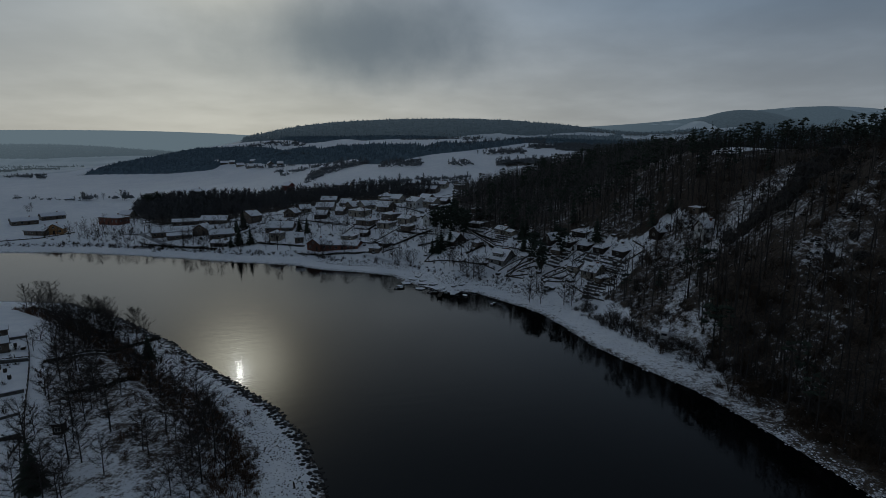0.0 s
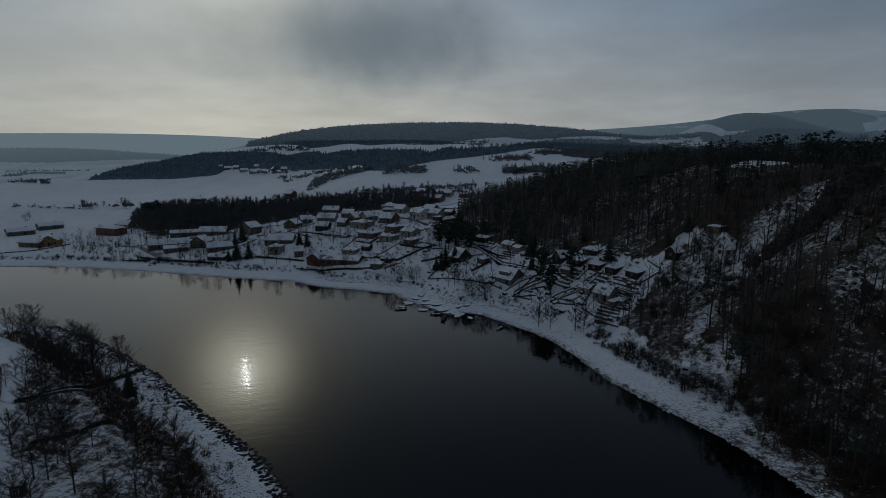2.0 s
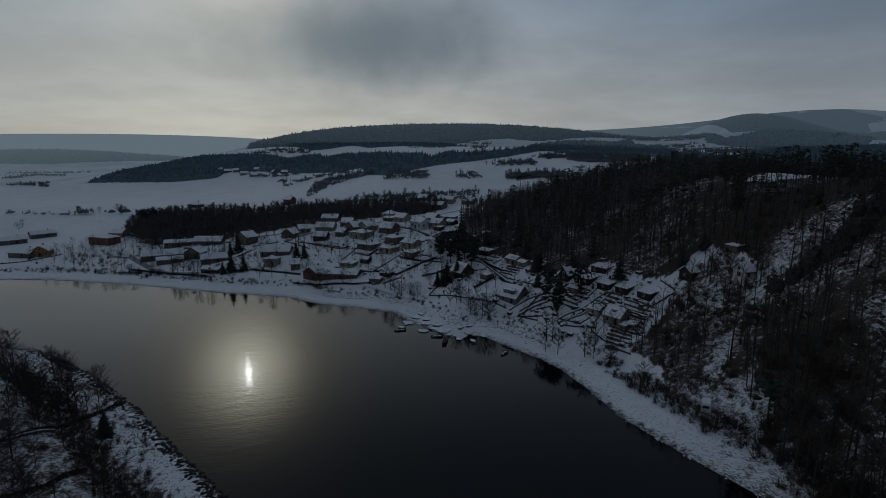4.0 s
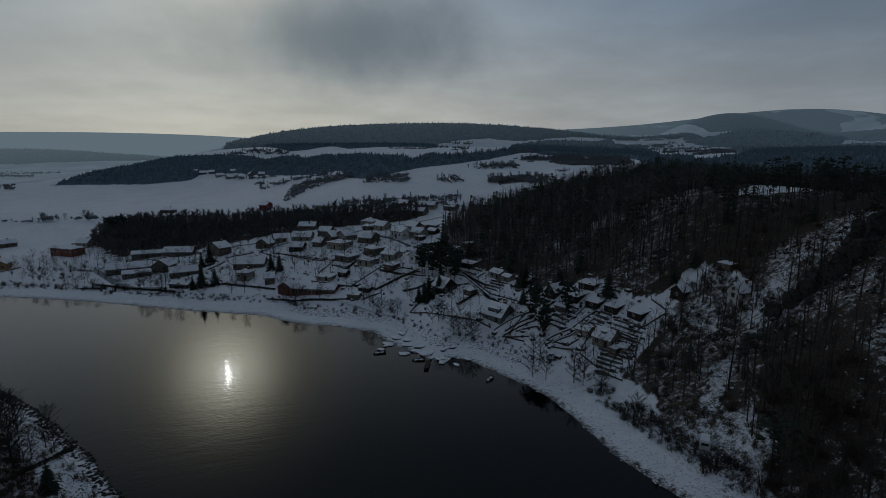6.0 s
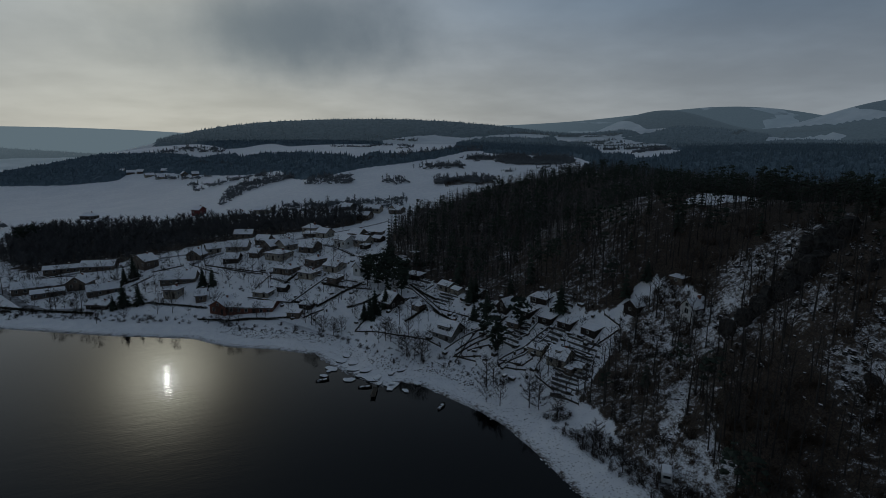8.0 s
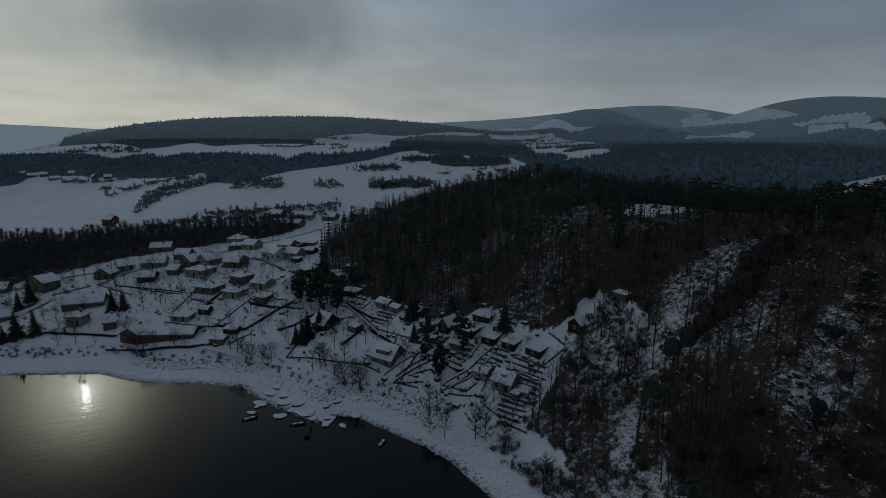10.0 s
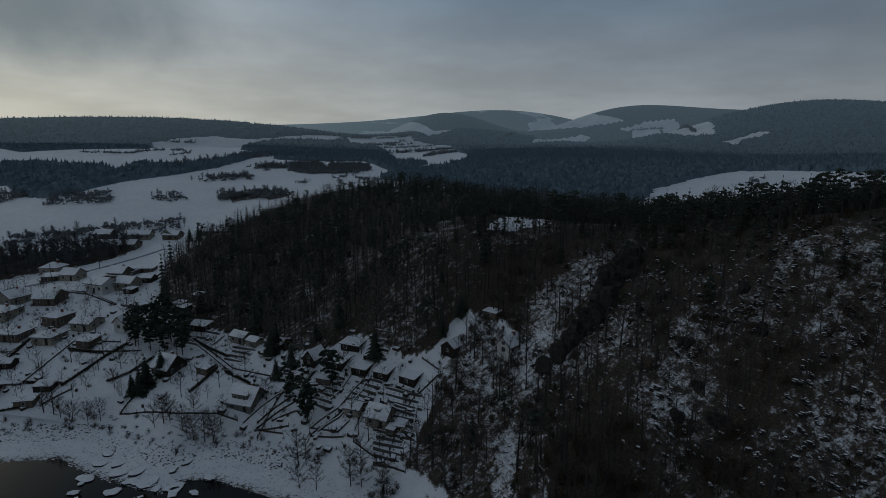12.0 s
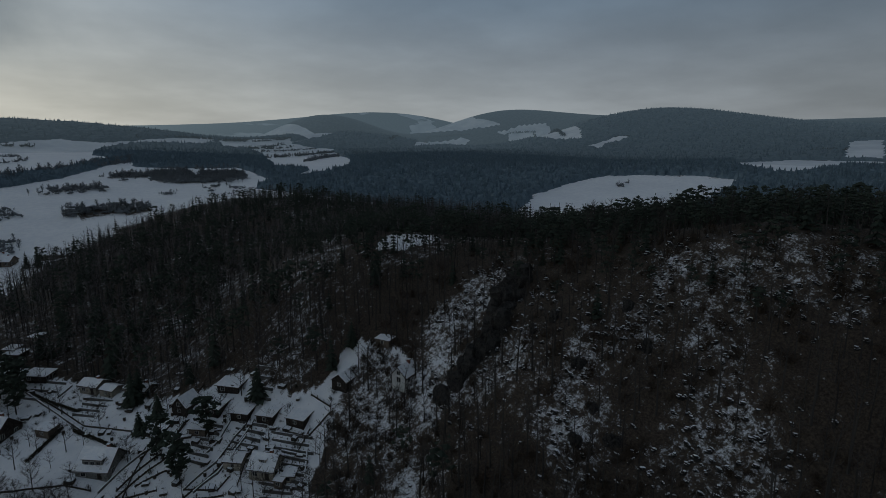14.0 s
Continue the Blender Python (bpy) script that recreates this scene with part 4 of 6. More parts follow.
def slab(s, a, b, c, d, thick):
    """A plate with the upper corners a b c d, in order."""
    n = len(s.v)
    for dz in (0, -thick):
        s.v += [(p[0], p[1], p[2] + dz) for p in (a, b, c, d)]
    for f in ((0, 1, 2, 3), (7, 6, 5, 4), (0, 4, 5, 1), (1, 5, 6, 2), (2, 6, 7, 3), (3, 7, 4, 0)):
        s.f.append(tuple(n + i for i in f))
        s.m.append(0)
    return s


def window(parent, x, y, z, wide, high, face):
    """A window set 3 cm proud of a wall: frame, pane and glazing bar. face: 0 front, 1 back, 2 left, 3 right."""
    f, g = Shape(), Shape()
    t, o = 0.09, 0.03
    for bar in ((-wide / 2 - t, wide / 2 + t, -high / 2 - t, -high / 2), (-wide / 2 - t, wide / 2 + t, high / 2, high / 2 + t), (-wide / 2 - t, -wide / 2, -high / 2, high / 2), (wide / 2, wide / 2 + t, -high / 2, high / 2), (-0.03, 0.03, -high / 2, high / 2)):
        box(f, bar[0], bar[1], -o - 0.02, 0.02, bar[2], bar[3])
    box(g, -wide / 2, wide / 2, -o, 0.02, -high / 2, high / 2)
    frame_ob = part("window", f, FRAME, parent)
    frame_ob.matrix_basis = pose(x, y, z, 0, 0, (0, 180, -90, 90)[face])
    part("pane", g, GLASS, frame_ob)


def gable_roof(w, d, wh, rh, over, thick, lift=0.0, across=False):
    """Two sloping plates. across: the ridge runs from front to back."""
    s = Shape()
    if across:
        k = rh / (w / 2)
        top, low = wh + rh + lift, wh - over * k + lift
        slab(s, (0, -d / 2 - over, top), (0, d / 2 + over, top), (-w / 2 - over, d / 2 + over, low), (-w / 2 - over, -d / 2 - over, low), thick)
        slab(s, (0, d / 2 + over, top), (0, -d / 2 - over, top), (w / 2 + over, -d / 2 - over, low), (w / 2 + over, d / 2 + over, low), thick)
    else:
        k = rh / (d / 2)
        top, low = wh + rh + lift, wh - over * k + lift
        slab(s, (w / 2 + over, 0, top), (-w / 2 - over, 0, top), (-w / 2 - over, -d / 2 - over, low), (w / 2 + over, -d / 2 - over, low), thick)
        slab(s, (-w / 2 - over, 0, top), (w / 2 + over, 0, top), (w / 2 + over, d / 2 + over, low), (-w / 2 - over, d / 2 + over, low), thick)
    return s


def hip_roof(w, d, wh, rh, over, lift=0.0, thick=0.14):
    s = Shape()
    x, y, r = w / 2 + over, d / 2 + over, max(0.15, (w - d) / 2 if w > d else 0.15)
    z0, z1 = wh - 0.1 + lift, wh + rh + lift
    s.v = [(-x, -y, z0), (x, -y, z0), (x, y, z0), (-x, y, z0), (-r, 0, z1), (r, 0, z1)] + [(-x, -y, z0 - thick), (x, -y, z0 - thick), (x, y, z0 - thick), (-x, y, z0 - thick)]
    s.f = [(0, 1, 5, 4), (1, 2, 5), (2, 3, 4, 5), (3, 0, 4), (9, 8, 7, 6), (0, 6, 7, 1), (1, 7, 8, 2), (2, 8, 9, 3), (3, 9, 6, 0)]
    s.m = [0] * 9
    return s


def house(kind, wall, name, x, y, turn, w, d, wh, rh, label, category):
    """A building with walls, roof, snow on the roof, windows, door and chimney. The front looks along -y before it is turned."""
    c, s_ = math.cos(radians(turn)), math.sin(radians(turn))
    corners = [(x + c * a - s_ * b, y + s_ * a + c * b) for a in (-w / 2, w / 2) for b in (-d / 2, d / 2)]
    zs = height(np.array([p[0] for p in corners]), np.array([p[1] for p in corners]))
    base = float(zs.min()) * 0.5 + float(zs.max()) * 0.5 - 0.05 if np.ptp(zs) < 1.2 else float(zs.min()) * 0.82 + float(zs.max()) * 0.18
    sink = float(base - zs.min()) + 0.6
    root = tagged(new(name), label, category, "village buildings" if category == "house" else "huts and sheds")
    root.matrix_basis = pose(x, y, base, 0, 0, turn)
    mat = WALLS[wall]
    across = kind == "gable_end"
    body = a_box(-w / 2, w / 2, -d / 2, d / 2, -sink, wh)
    if kind in ("gable", "gable_end", "gable_dormer", "dormer_front"):
        n = len(body.v)
        if across:
            body.v += [(-w / 2, -d / 2, wh), (w / 2, -d / 2, wh), (0, -d / 2, wh + rh - 0.02), (-w / 2, d / 2, wh), (w / 2, d / 2, wh), (0, d / 2, wh + rh - 0.02)]
        else:
            body.v += [(-w / 2, d / 2, wh), (-w / 2, -d / 2, wh), (-w / 2, 0, wh + rh - 0.02), (w / 2, d / 2, wh), (w / 2, -d / 2, wh), (w / 2, 0, wh + rh - 0.02)]
        body.f += [(n, n + 1, n + 2), (n + 4, n + 3, n + 5)]
        body.m += [0, 0]
    part("wall", body, mat, root)
    small = w < 5.2 and category != "house"
    over = 0.25 if small else 0.45
    if kind in ("gable", "gable_end", "gable_dormer", "dormer_front"):
        part("roof", gable_roof(w, d, wh, rh, over, 0.14, 0.14, across), TILE, root)
        part("snow_cover", gable_roof(w, d, wh, rh, over - 0.09, 0.10, 0.25, across), SNOW, root, "snow lying on the roof")
    elif kind == "hip":
        part("roof", hip_roof(w, d, wh, rh, over), TILE, root)
        part("snow_cover", hip_roof(w * 0.985, d * 0.985, wh, rh, over - 0.08, 0.12, 0.1), SNOW, root, "snow lying on the roof")
    else:
        roof, snow = Shape(), Shape()
        x0, y0, hi, lo = w / 2 + over, d / 2 + over, wh + rh + 0.12, wh + 0.14
        slab(roof, (-x0, -y0, lo), (x0, -y0, lo), (x0, y0, hi), (-x0, y0, hi), 0.13)
        x0, y0 = x0 - 0.07, y0 - 0.07
        slab(snow, (-x0, -y0, lo + 0.12), (x0, -y0, lo + 0.12), (x0, y0, hi + 0.12), (-x0, y0, hi + 0.12), 0.11)
        part("roof", roof, TILE, root)
        part("snow_cover", snow, SNOW, root, "snow lying on the roof")
        fill = Shape()
        fill.v = [(-w / 2, -d / 2, wh), (w / 2, -d / 2, wh), (w / 2, d / 2, wh), (-w / 2, d / 2, wh), (w / 2, d / 2, wh + rh), (-w / 2, d / 2, wh + rh)]
        fill.f, fill.m = [(0, 3, 5), (1, 4, 2), (3, 2, 4, 5)], [0, 0, 0]
        part("upper_wall", fill, mat, root)
    if kind in ("gable_dormer", "dormer_front"):
        dw, dz = (w * 0.28, wh + rh * 0.25) if kind == "gable_dormer" else (w * 0.62, wh + rh * 0.12)
        dh = rh * 0.5
        front = -d / 2 * (0.62 if kind == "gable_dormer" else 0.8)
        dormer = part("dormer", a_box(-dw / 2, dw / 2, front, 0.0, dz, dz + dh), mat, root)
        part("dormer_roof", a_box(-dw / 2 - 0.15, dw / 2 + 0.15, front - 0.2, 0.1, dz + dh, dz + dh + 0.1), TILE, dormer)
        part("dormer_snow", a_box(-dw / 2 - 0.1, dw / 2 + 0.1, front - 0.14, 0.08, dz + dh + 0.1, dz + dh + 0.22, taper=0.05), SNOW, dormer)
        for k in ((0,) if kind == "gable_dormer" else (-0.3, 0, 0.3)):
            window(root, k * dw, front, dz + dh * 0.5, 0.8, dh * 0.5, 0)
    storeys = 2 if wh > 4 else 1
    count = max(1, int(w / 2.6))
    for level in range(storeys):
        z = wh * (0.56 if storeys == 1 else 0.28 + 0.46 * level)
        for k in range(count):
            at = -w / 2 + w * (k + 0.5) / count
            if level == 0 and k == count // 2 and count > 1:
                door = part("door", a_box(-0.45, 0.45, -0.05, 0.03, 0, 2.0), WALLS["dark"], root)
                door.matrix_basis = pose(at, -d / 2, 0.02)
                part("door_handle", a_box(0.30, 0.36, -0.10, -0.05, 0.95, 1.02), STEEL, door)
                continue
            window(root, at, -d / 2, z, 0.7 if small else 0.95, 0.65 if small else 1.1, 0)
        if not small:
            for k in (-0.25, 0.25):
                window(root, -w / 2, k * d, z, 0.8, 1.0, 2)
                window(root, w / 2, k * d, z, 0.8, 1.0, 3)
    if across and rh > 1.8:
        window(root, 0, -d / 2, wh + rh * 0.3, 0.8, 0.8, 0)
    if not small and kind != "flat":
        top = wh + rh + 0.75
        cx, cy = (0.25, d * 0.2) if across else (w * 0.22, 0.3)
        chimney = part("chimney", a_box(cx - 0.28, cx + 0.28, cy - 0.28, cy + 0.28, wh + rh * 0.35, top), BRICK, root)
        part("chimney_cap", a_box(cx - 0.34, cx + 0.34, cy - 0.34, cy + 0.34, top, top + 0.1), SNOW, chimney)
        gutter = Shape()
        if not across:
            gutter.tube([(-w / 2 - over, -d / 2 - over, wh - 0.28), (w / 2 + over, -d / 2 - over, wh - 0.28)], [0.07, 0.07], 6)
            part("gutter", gutter, STEEL, root)
    return root


def drape(points, step):
    """Points every step metres along a line in plan, laid on the ground."""
    out = []
    for (ax, ay), (bx, by) in zip(points, points[1:]):
        n = max(1, int(round(math.hypot(bx - ax, by - ay) / step)))
        out += [(ax + (bx - ax) * k / n, ay + (by - ay) * k / n) for k in range(n)]
    out.append(points[-1])
    return [(px_, py_, ground_at(px_, py_)) for px_, py_ in out]


def ribbon(name, points, wide, mat, label, category, lift=0.05):
    """A road or path laid over the ground, with a thick edge."""
    line, s = drape(points, 2.0), Shape()
    for k, p in enumerate(line):
        q, r = line[min(k + 1, len(line) - 1)], line[max(k - 1, 0)]
        t = Vector((q[0] - r[0], q[1] - r[1], 0)).normalized()
        for side in (-1, -0.33, 0.33, 1):
            vx, vy = p[0] - t.y * side * wide / 2, p[1] + t.x * side * wide / 2
            s.v.append((vx, vy, max(p[2], ground_at(vx, vy)) + lift + (0.04 if abs(side) < 1 else -0.12)))
        if k:
            n = len(s.v) - 8
            for j in range(3):
                s.f.append((n + j, n + j + 1, n + j + 5, n + j + 4))
    return tagged(new(name, add_mesh(name, s.v, s.f, [mat])), label, category, kind="structure")


POST = add_mesh("post", a_box(-0.06, 0.06, -0.06, 0.06, -0.4, 1.15, taper=0.01).v, a_box(-0.06, 0.06, -0.06, 0.06, -0.4, 1.15).f, [FENCE])


def fence(points, label="weathered wooden garden fence with snow on its rails"):
    line = drape(points, 2.4)
    root = tagged(new("fence"), label, "fence", "garden fences")
    root.matrix_basis = pose(*line[0])
    o = Vector(line[0])
    for p in line:
        part("post", POST, None, root).location = Vector(p) - o
    for a, b in zip(line, line[1:]):
        v = Vector(b) - Vector(a)
        s = Shape()
        n = max(4, int(v.length / 0.3))
        for k in range(n + 1):
            for top in ((0.46, 0.54) if k % 2 else (0.54, 0.46)):
                u = v.length * k / n
                s.v += [(u, -0.03, 0.10), (u, 0.03, 0.10), (u, 0.03, top), (u, -0.03, top)]
        for k in range(2 * n + 1):
            m = 4 * k
            s.f += [(m + a, m + (a + 1) % 4, m + 4 + (a + 1) % 4, m + 4 + a) for a in range(4)]
        rail = part("panel", s, FENCE, root)
        rail.matrix_basis = Matrix.Translation(Vector(a) - o) @ Matrix.Rotation(math.atan2(v.y, v.x), 4, "Z") @ Matrix.Rotation(-math.asin(v.z / v.length), 4, "Y")
    return root


def garden_wall(points, high=0.7, thick=0.28, label="low grey stone garden wall capped with snow"):
    line = drape(points, 2.0)
    high = high * 0.62
    root = tagged(new("garden_wall"), label, "wall", "garden walls")
    o = Vector(line[0])
    root.matrix_basis = pose(*line[0])
    body, cap = Shape(), Shape()
    for s, z0, z1, t in ((body, -0.5, high, thick), (cap, high, high + 0.12, thick * 0.9)):
        for k, p in enumerate(line):
            q, r = line[min(k + 1, len(line) - 1)], line[max(k - 1, 0)]
            d = Vector((q[0] - r[0], q[1] - r[1], 0)).normalized()
            wob = random.uniform(-0.06, 0.06)
            for side, z in ((-1, z0), (1, z0), (1, z1 + wob), (-1, z1 + wob)):
                s.v.append((p[0] - o.x - d.y * side * t / 2, p[1] - o.y + d.x * side * t / 2, p[2] - o.z + z))
            if k:
                n = len(s.v) - 8
                s.f += [(n + a, n + (a + 1) % 4, n + 4 + (a + 1) % 4, n + 4 + a) for a in range(4)]
        n = len(s.v)
        s.f += [(0, 3, 2, 1), (n - 4, n - 3, n - 2, n - 1)]
    part("stonework", body, STONEWALL, root)
    part("snow_cap", cap, SNOW, root, "snow on the wall top")
    return root


def hedge(points, high=1.2, wide=0.9, label="bare dark clipped hedge beside a snowy garden"):
    line = drape(points, 0.5)
    o = Vector(line[0])
    s = Shape()
    for p in line:
        for _ in range(9):
            a = Vector((p[0] - o.x + random.uniform(-0.3, 0.3), p[1] - o.y + random.uniform(-0.3, 0.3), p[2] - o.z - 0.1))
            b = a + Vector((random.uniform(-1, 1) * wide * 0.6, random.uniform(-1, 1) * wide * 0.6, high * random.uniform(0.6, 1.1)))
            s.sliver(a, b, 0.16, 0)
        s.clump(Vector((p[0] - o.x, p[1] - o.y, p[2] - o.z + high * 0.4)), wide * 0.5, 0)
    ob = tagged(new("hedge", add_mesh("hedge", s.v, s.f, [HEDGE])), label, "hedge", "garden hedges")
    ob.location = o
    return ob

# ---- the village, its gardens and sheds ----
WALL_WORDS = {"brick": "red brick", "cream": "cream-rendered", "white": "white-rendered", "grey": "grey boarded", "brown": "dull brown-rendered", "dark": "dark timber", "red": "red-painted", "orange": "ochre-rendered"}
ROOF_WORDS = {"gable": "snow-covered gable roof", "gable_end": "snowy gable facing the lake", "hip": "low snow-covered hipped roof", "flat": "snow-covered lean-to roof", "gable_dormer": "small dormer on its snowy roof", "dormer_front": "wide dormer on its snowy roof"}


def building(kind, wall, name, x, y, turn, w, d, wh, rh):
    category = "shed" if "shed" in name or "hut" in name or "garage" in name or name == "cabin" else "house"
    label = f"{WALL_WORDS[wall]} {name.replace('_', ' ')} with {ROOF_WORDS[kind]}"
    return house(kind, wall, name, x, y, turn, w, d, wh, rh, label, category)


building("gable_end", "brick", "hall", -54, 228.1, -25, 6.8, 7, 2.88, 2.04)
building("gable", "brick", "hall", -43.3, 225.8, -11, 16, 7.5, 2.56, 1.36)
building("flat", "cream", "shed", -42, 236.3, -24, 6.2, 4.5, 1.496, 0.375)
building("hip", "cream", "house", -26.6, 249.3, -34, 6.5, 6.5, 2.56, 0.765)
building("hip", "brown", "house", -36.8, 257.3, -33, 8.4, 6.5, 2.56, 0.765)
building("hip", "brown", "house", -25.4, 261.1, -44, 6.4, 6.5, 3.36, 1.02)
building("gable", "cream", "house", -16.9, 252.9, -38, 6.8, 6.5, 2.4, 1.19)
building("flat", "brown", "shed", -15.8, 239.9, -41, 4.8, 4.5, 1.768, 0.525)
building("gable_end", "white", "house", -6.3, 244.1, -40, 3.5, 5, 3.2, 1.7)
building("gable", "dark", "house", 4.9, 212.2, -52, 6.1, 6.5, 2.08, 2.89)
building("hip", "cream", "house", -42.9, 276.1, -32, 9.2, 8, 3.2, 1.02)
building("gable_end", "cream", "house", -41.5, 288, -47, 7.4, 7, 2.88, 2.21)
building("gable", "brown", "house", -30, 282, -31, 7.7, 7, 2.4, 2.38)
building("gable_end", "brown", "house", -48.8, 290.8, -45, 8.1, 7, 2.4, 2.38)
building("gable", "brown", "house", -54.7, 303.9, -18, 6.6, 6, 2.4, 2.04)
building("gable", "cream", "house", -65.1, 295.9, -3, 9.6, 6.5, 2.72, 2.21)
building("gable", "dark", "house", -63.3, 277.9, -7, 6.5, 5.5, 2.4, 1.87)
building("gable", "brown", "house", -53.7, 281.9, -26, 5, 5, 2.08, 1.7)
building("gable", "cream", "house", -77.1, 296.9, 26, 6, 6, 2.4, 1.87)
building("gable", "brown", "house", -65.2, 239, 13, 3.6, 6, 2.4, 1.7)
building("gable", "white", "house", -14.2, 283.6, -50, 8.6, 7, 3.52, 1.87)
building("gable", "cream", "house", -5.9, 280.9, -40, 7, 6, 2.72, 1.87)
building("hip", "cream", "house", -34.7, 329.4, -29, 7.7, 7, 2.88, 1.87)
building("flat", "brown", "shed", -31.5, 313.6, -9, 10.3, 5, 1.768, 0.6)
building("flat", "brown", "garage", -12, 299.1, -25, 8.5, 4.5, 1.632, 0.45)
building("flat", "brown", "garage", -0.4, 301.6, -25, 8.2, 4.5, 1.632, 0.45)
building("flat", "brown", "garage", -6.8, 301.8, -39, 8.2, 4.5, 1.632, 0.45)
building("gable", "dark", "hut", -35.2, 238.6, -25, 3.8, 3.2, 1.496, 0.9)
building("flat", "dark", "hut", -24.3, 220.3, -26, 4.6, 3, 1.36, 0.45)
building("flat", "brown", "hut", -27.7, 215.5, -17, 4.4, 3.4, 1.496, 0.375)
building("gable", "brown", "house", -69.1, 325.5, -3, 9.2, 6, 2.56, 1.87)
building("gable", "cream", "house", -72.8, 395, -15, 10.6, 7, 2.72, 1.7)
building("hip", "dark", "house", -86.6, 388.3, -29, 10, 7, 2.88, 1.87)
building("gable", "red", "house", -118.9, 412.3, -22, 6.1, 7, 4, 2.04)
building("gable", "brown", "barn", -136.3, 265.6, 26, 17.8, 7, 2.56, 2.04)
building("gable", "brown", "barn", -128.7, 257.5, 28, 10.7, 5, 1.92, 1.02)
building("gable_end", "brown", "house", -120.2, 264.9, -2, 7.4, 7, 2.72, 2.55)
building("gable", "brown", "house", -107.8, 256.3, 31, 10.9, 6, 2.4, 1.87)
building("gable", "dark", "hut", -101.5, 240.8, -14, 8.4, 4.5, 1.496, 0.9)
building("gable", "brown", "barn", -140.2, 289.1, 20, 13.2, 5, 2.24, 1.19)
building("gable", "brown", "house", -124.4, 289.4, 3, 13.9, 6, 2.56, 2.04)
building("gable_end", "brown", "house", -103.3, 285.4, -35, 9.9, 6.5, 3.68, 2.38)
building("gable_end", "brown", "house", -82.1, 289.4, -15, 6.7, 6, 2.56, 2.21)
building("gable", "brown", "house", -80, 260.4, 3, 13.2, 6.5, 2.56, 2.38)
building("hip", "cream", "house", -76.9, 244.7, -13, 5.3, 5, 3.36, 1.19)
building("gable", "cream", "house", -189.2, 318.6, -8, 7, 6, 2.72, 2.04)
building("hip", "dark", "house", -202.3, 440.2, -23, 10.6, 6, 2.56, 2.21)
building("gable_end", "orange", "house", -200.8, 274.1, 19, 7.9, 7, 2.88, 2.38)
building("gable", "brown", "house", -207.8, 272.5, -11, 12.9, 7, 2.4, 2.04)
building("gable", "brown", "house", -242.4, 306.5, 48, 12.5, 7, 2.4, 1.7)
building("hip", "brick", "house", -186.1, 299.9, -21, 15.4, 7, 4, 1.36)
building("gable", "brown", "house", -240.5, 326.7, 51, 12.4, 6, 2.4, 1.7)
building("dormer_front", "grey", "weekend_house", 21.1, 185.6, -46, 7.1, 7, 1.92, 3.06)
building("flat", "brown", "hut", 13.5, 204.8, -54, 3.7, 3, 1.496, 0.375)
building("gable_end", "dark", "hut", 39, 188.4, -55, 3.9, 5, 1.768, 2.25)
building("flat", "dark", "garden_hut", 44, 181.9, -56, 3.6, 4.2, 1.496, 0.525)
building("flat", "dark", "garden_hut", 47.9, 176.1, -52, 4.2, 4.2, 1.496, 0.525)
building("flat", "dark", "garden_hut", 51.9, 171.2, -55, 4, 4.4, 1.496, 0.525)
building("flat", "brown", "garden_hut", 39.2, 179.2, -48, 3.9, 3, 1.36, 0.3)
building("flat", "dark", "garden_hut", 48.6, 184.9, -54, 5.6, 3.6, 1.496, 0.525)
building("gable", "cream", "garden_hut", 42.4, 166.4, -48, 4, 4, 1.496, 0.9)
building("gable_dormer", "cream", "weekend_house", 46.3, 160.3, -52, 5.3, 5, 2.24, 2.04)
building("gable", "cream", "house", 24.5, 215.3, -56, 5.3, 4, 2.08, 1.02)
building("gable", "cream", "garden_hut", 27.5, 210.3, -59, 4.1, 3.6, 1.496, 0.75)
building("gable", "brown", "garden_hut", 32.9, 204.3, -59, 6.3, 4, 1.632, 0.9)
building("flat", "dark", "garden_hut", 14.5, 230.9, -46, 6.2, 3.6, 1.496, 0.45)
building("flat", "dark", "garden_hut", 10.6, 246.9, -47, 4.5, 3.4, 1.36, 0.375)
building("gable_end", "dark", "cabin", 67, 163.4, -67, 4, 4.5, 1.768, 1.5)
building("gable_end", "white", "house", 75.3, 151.1, -73, 3.7, 5, 2.24, 1.87)
building("flat", "brown", "hut", 77.3, 161.6, -71, 3.9, 2.6, 1.224, 0.3)
building("flat", "dark", "garden_hut", 56.3, 165.1, -61, 4.5, 4, 1.496, 0.525)
building("flat", "brown", "garden_hut", 47, 155.4, -55, 1.9, 2.2, 1.224, 0.375)
building("flat", "cream", "garden_hut", 49, 155.3, -45, 2.4, 2.4, 1.224, 0.45)
building("gable", "brown", "house", -19, 388, -30, 9, 6, 2.6, 2.0)
building("gable", "cream", "house", -3, 379, -25, 13, 6, 2.6, 1.8)
building("gable", "brown", "house", 13, 370, -35, 8, 6, 2.6, 1.9)
building("gable_end", "cream", "house", 12, 372, -40, 6, 7, 2.8, 2.4)
building("gable", "brown", "house", 33, 362, -28, 15, 6, 2.4, 1.6)
building("gable", "brown", "house", -11, 365, -25, 16, 7, 2.8, 1.8)
building("gable", "brown", "house", -9, 299, -40, 7, 6, 2.6, 2.0)
building("gable", "cream", "house", -26, 310, -38, 7, 6, 2.6, 2.0)
building("flat", "brown", "garage", -1, 303, -30, 8, 4.5, 1.6, 0.45)
building("flat", "brown", "garage", -9, 308, -28, 8, 4.5, 1.6, 0.45)
building("gable", "dark", "garden_hut", 1, 284, -40, 5, 4, 1.7, 1.1)
building("flat", "dark", "garden_hut", -5, 275, -45, 4, 3, 1.5, 0.4)
building("flat", "cream", "garden_hut", 10, 250, -50, 3.6, 3, 1.5, 0.4)
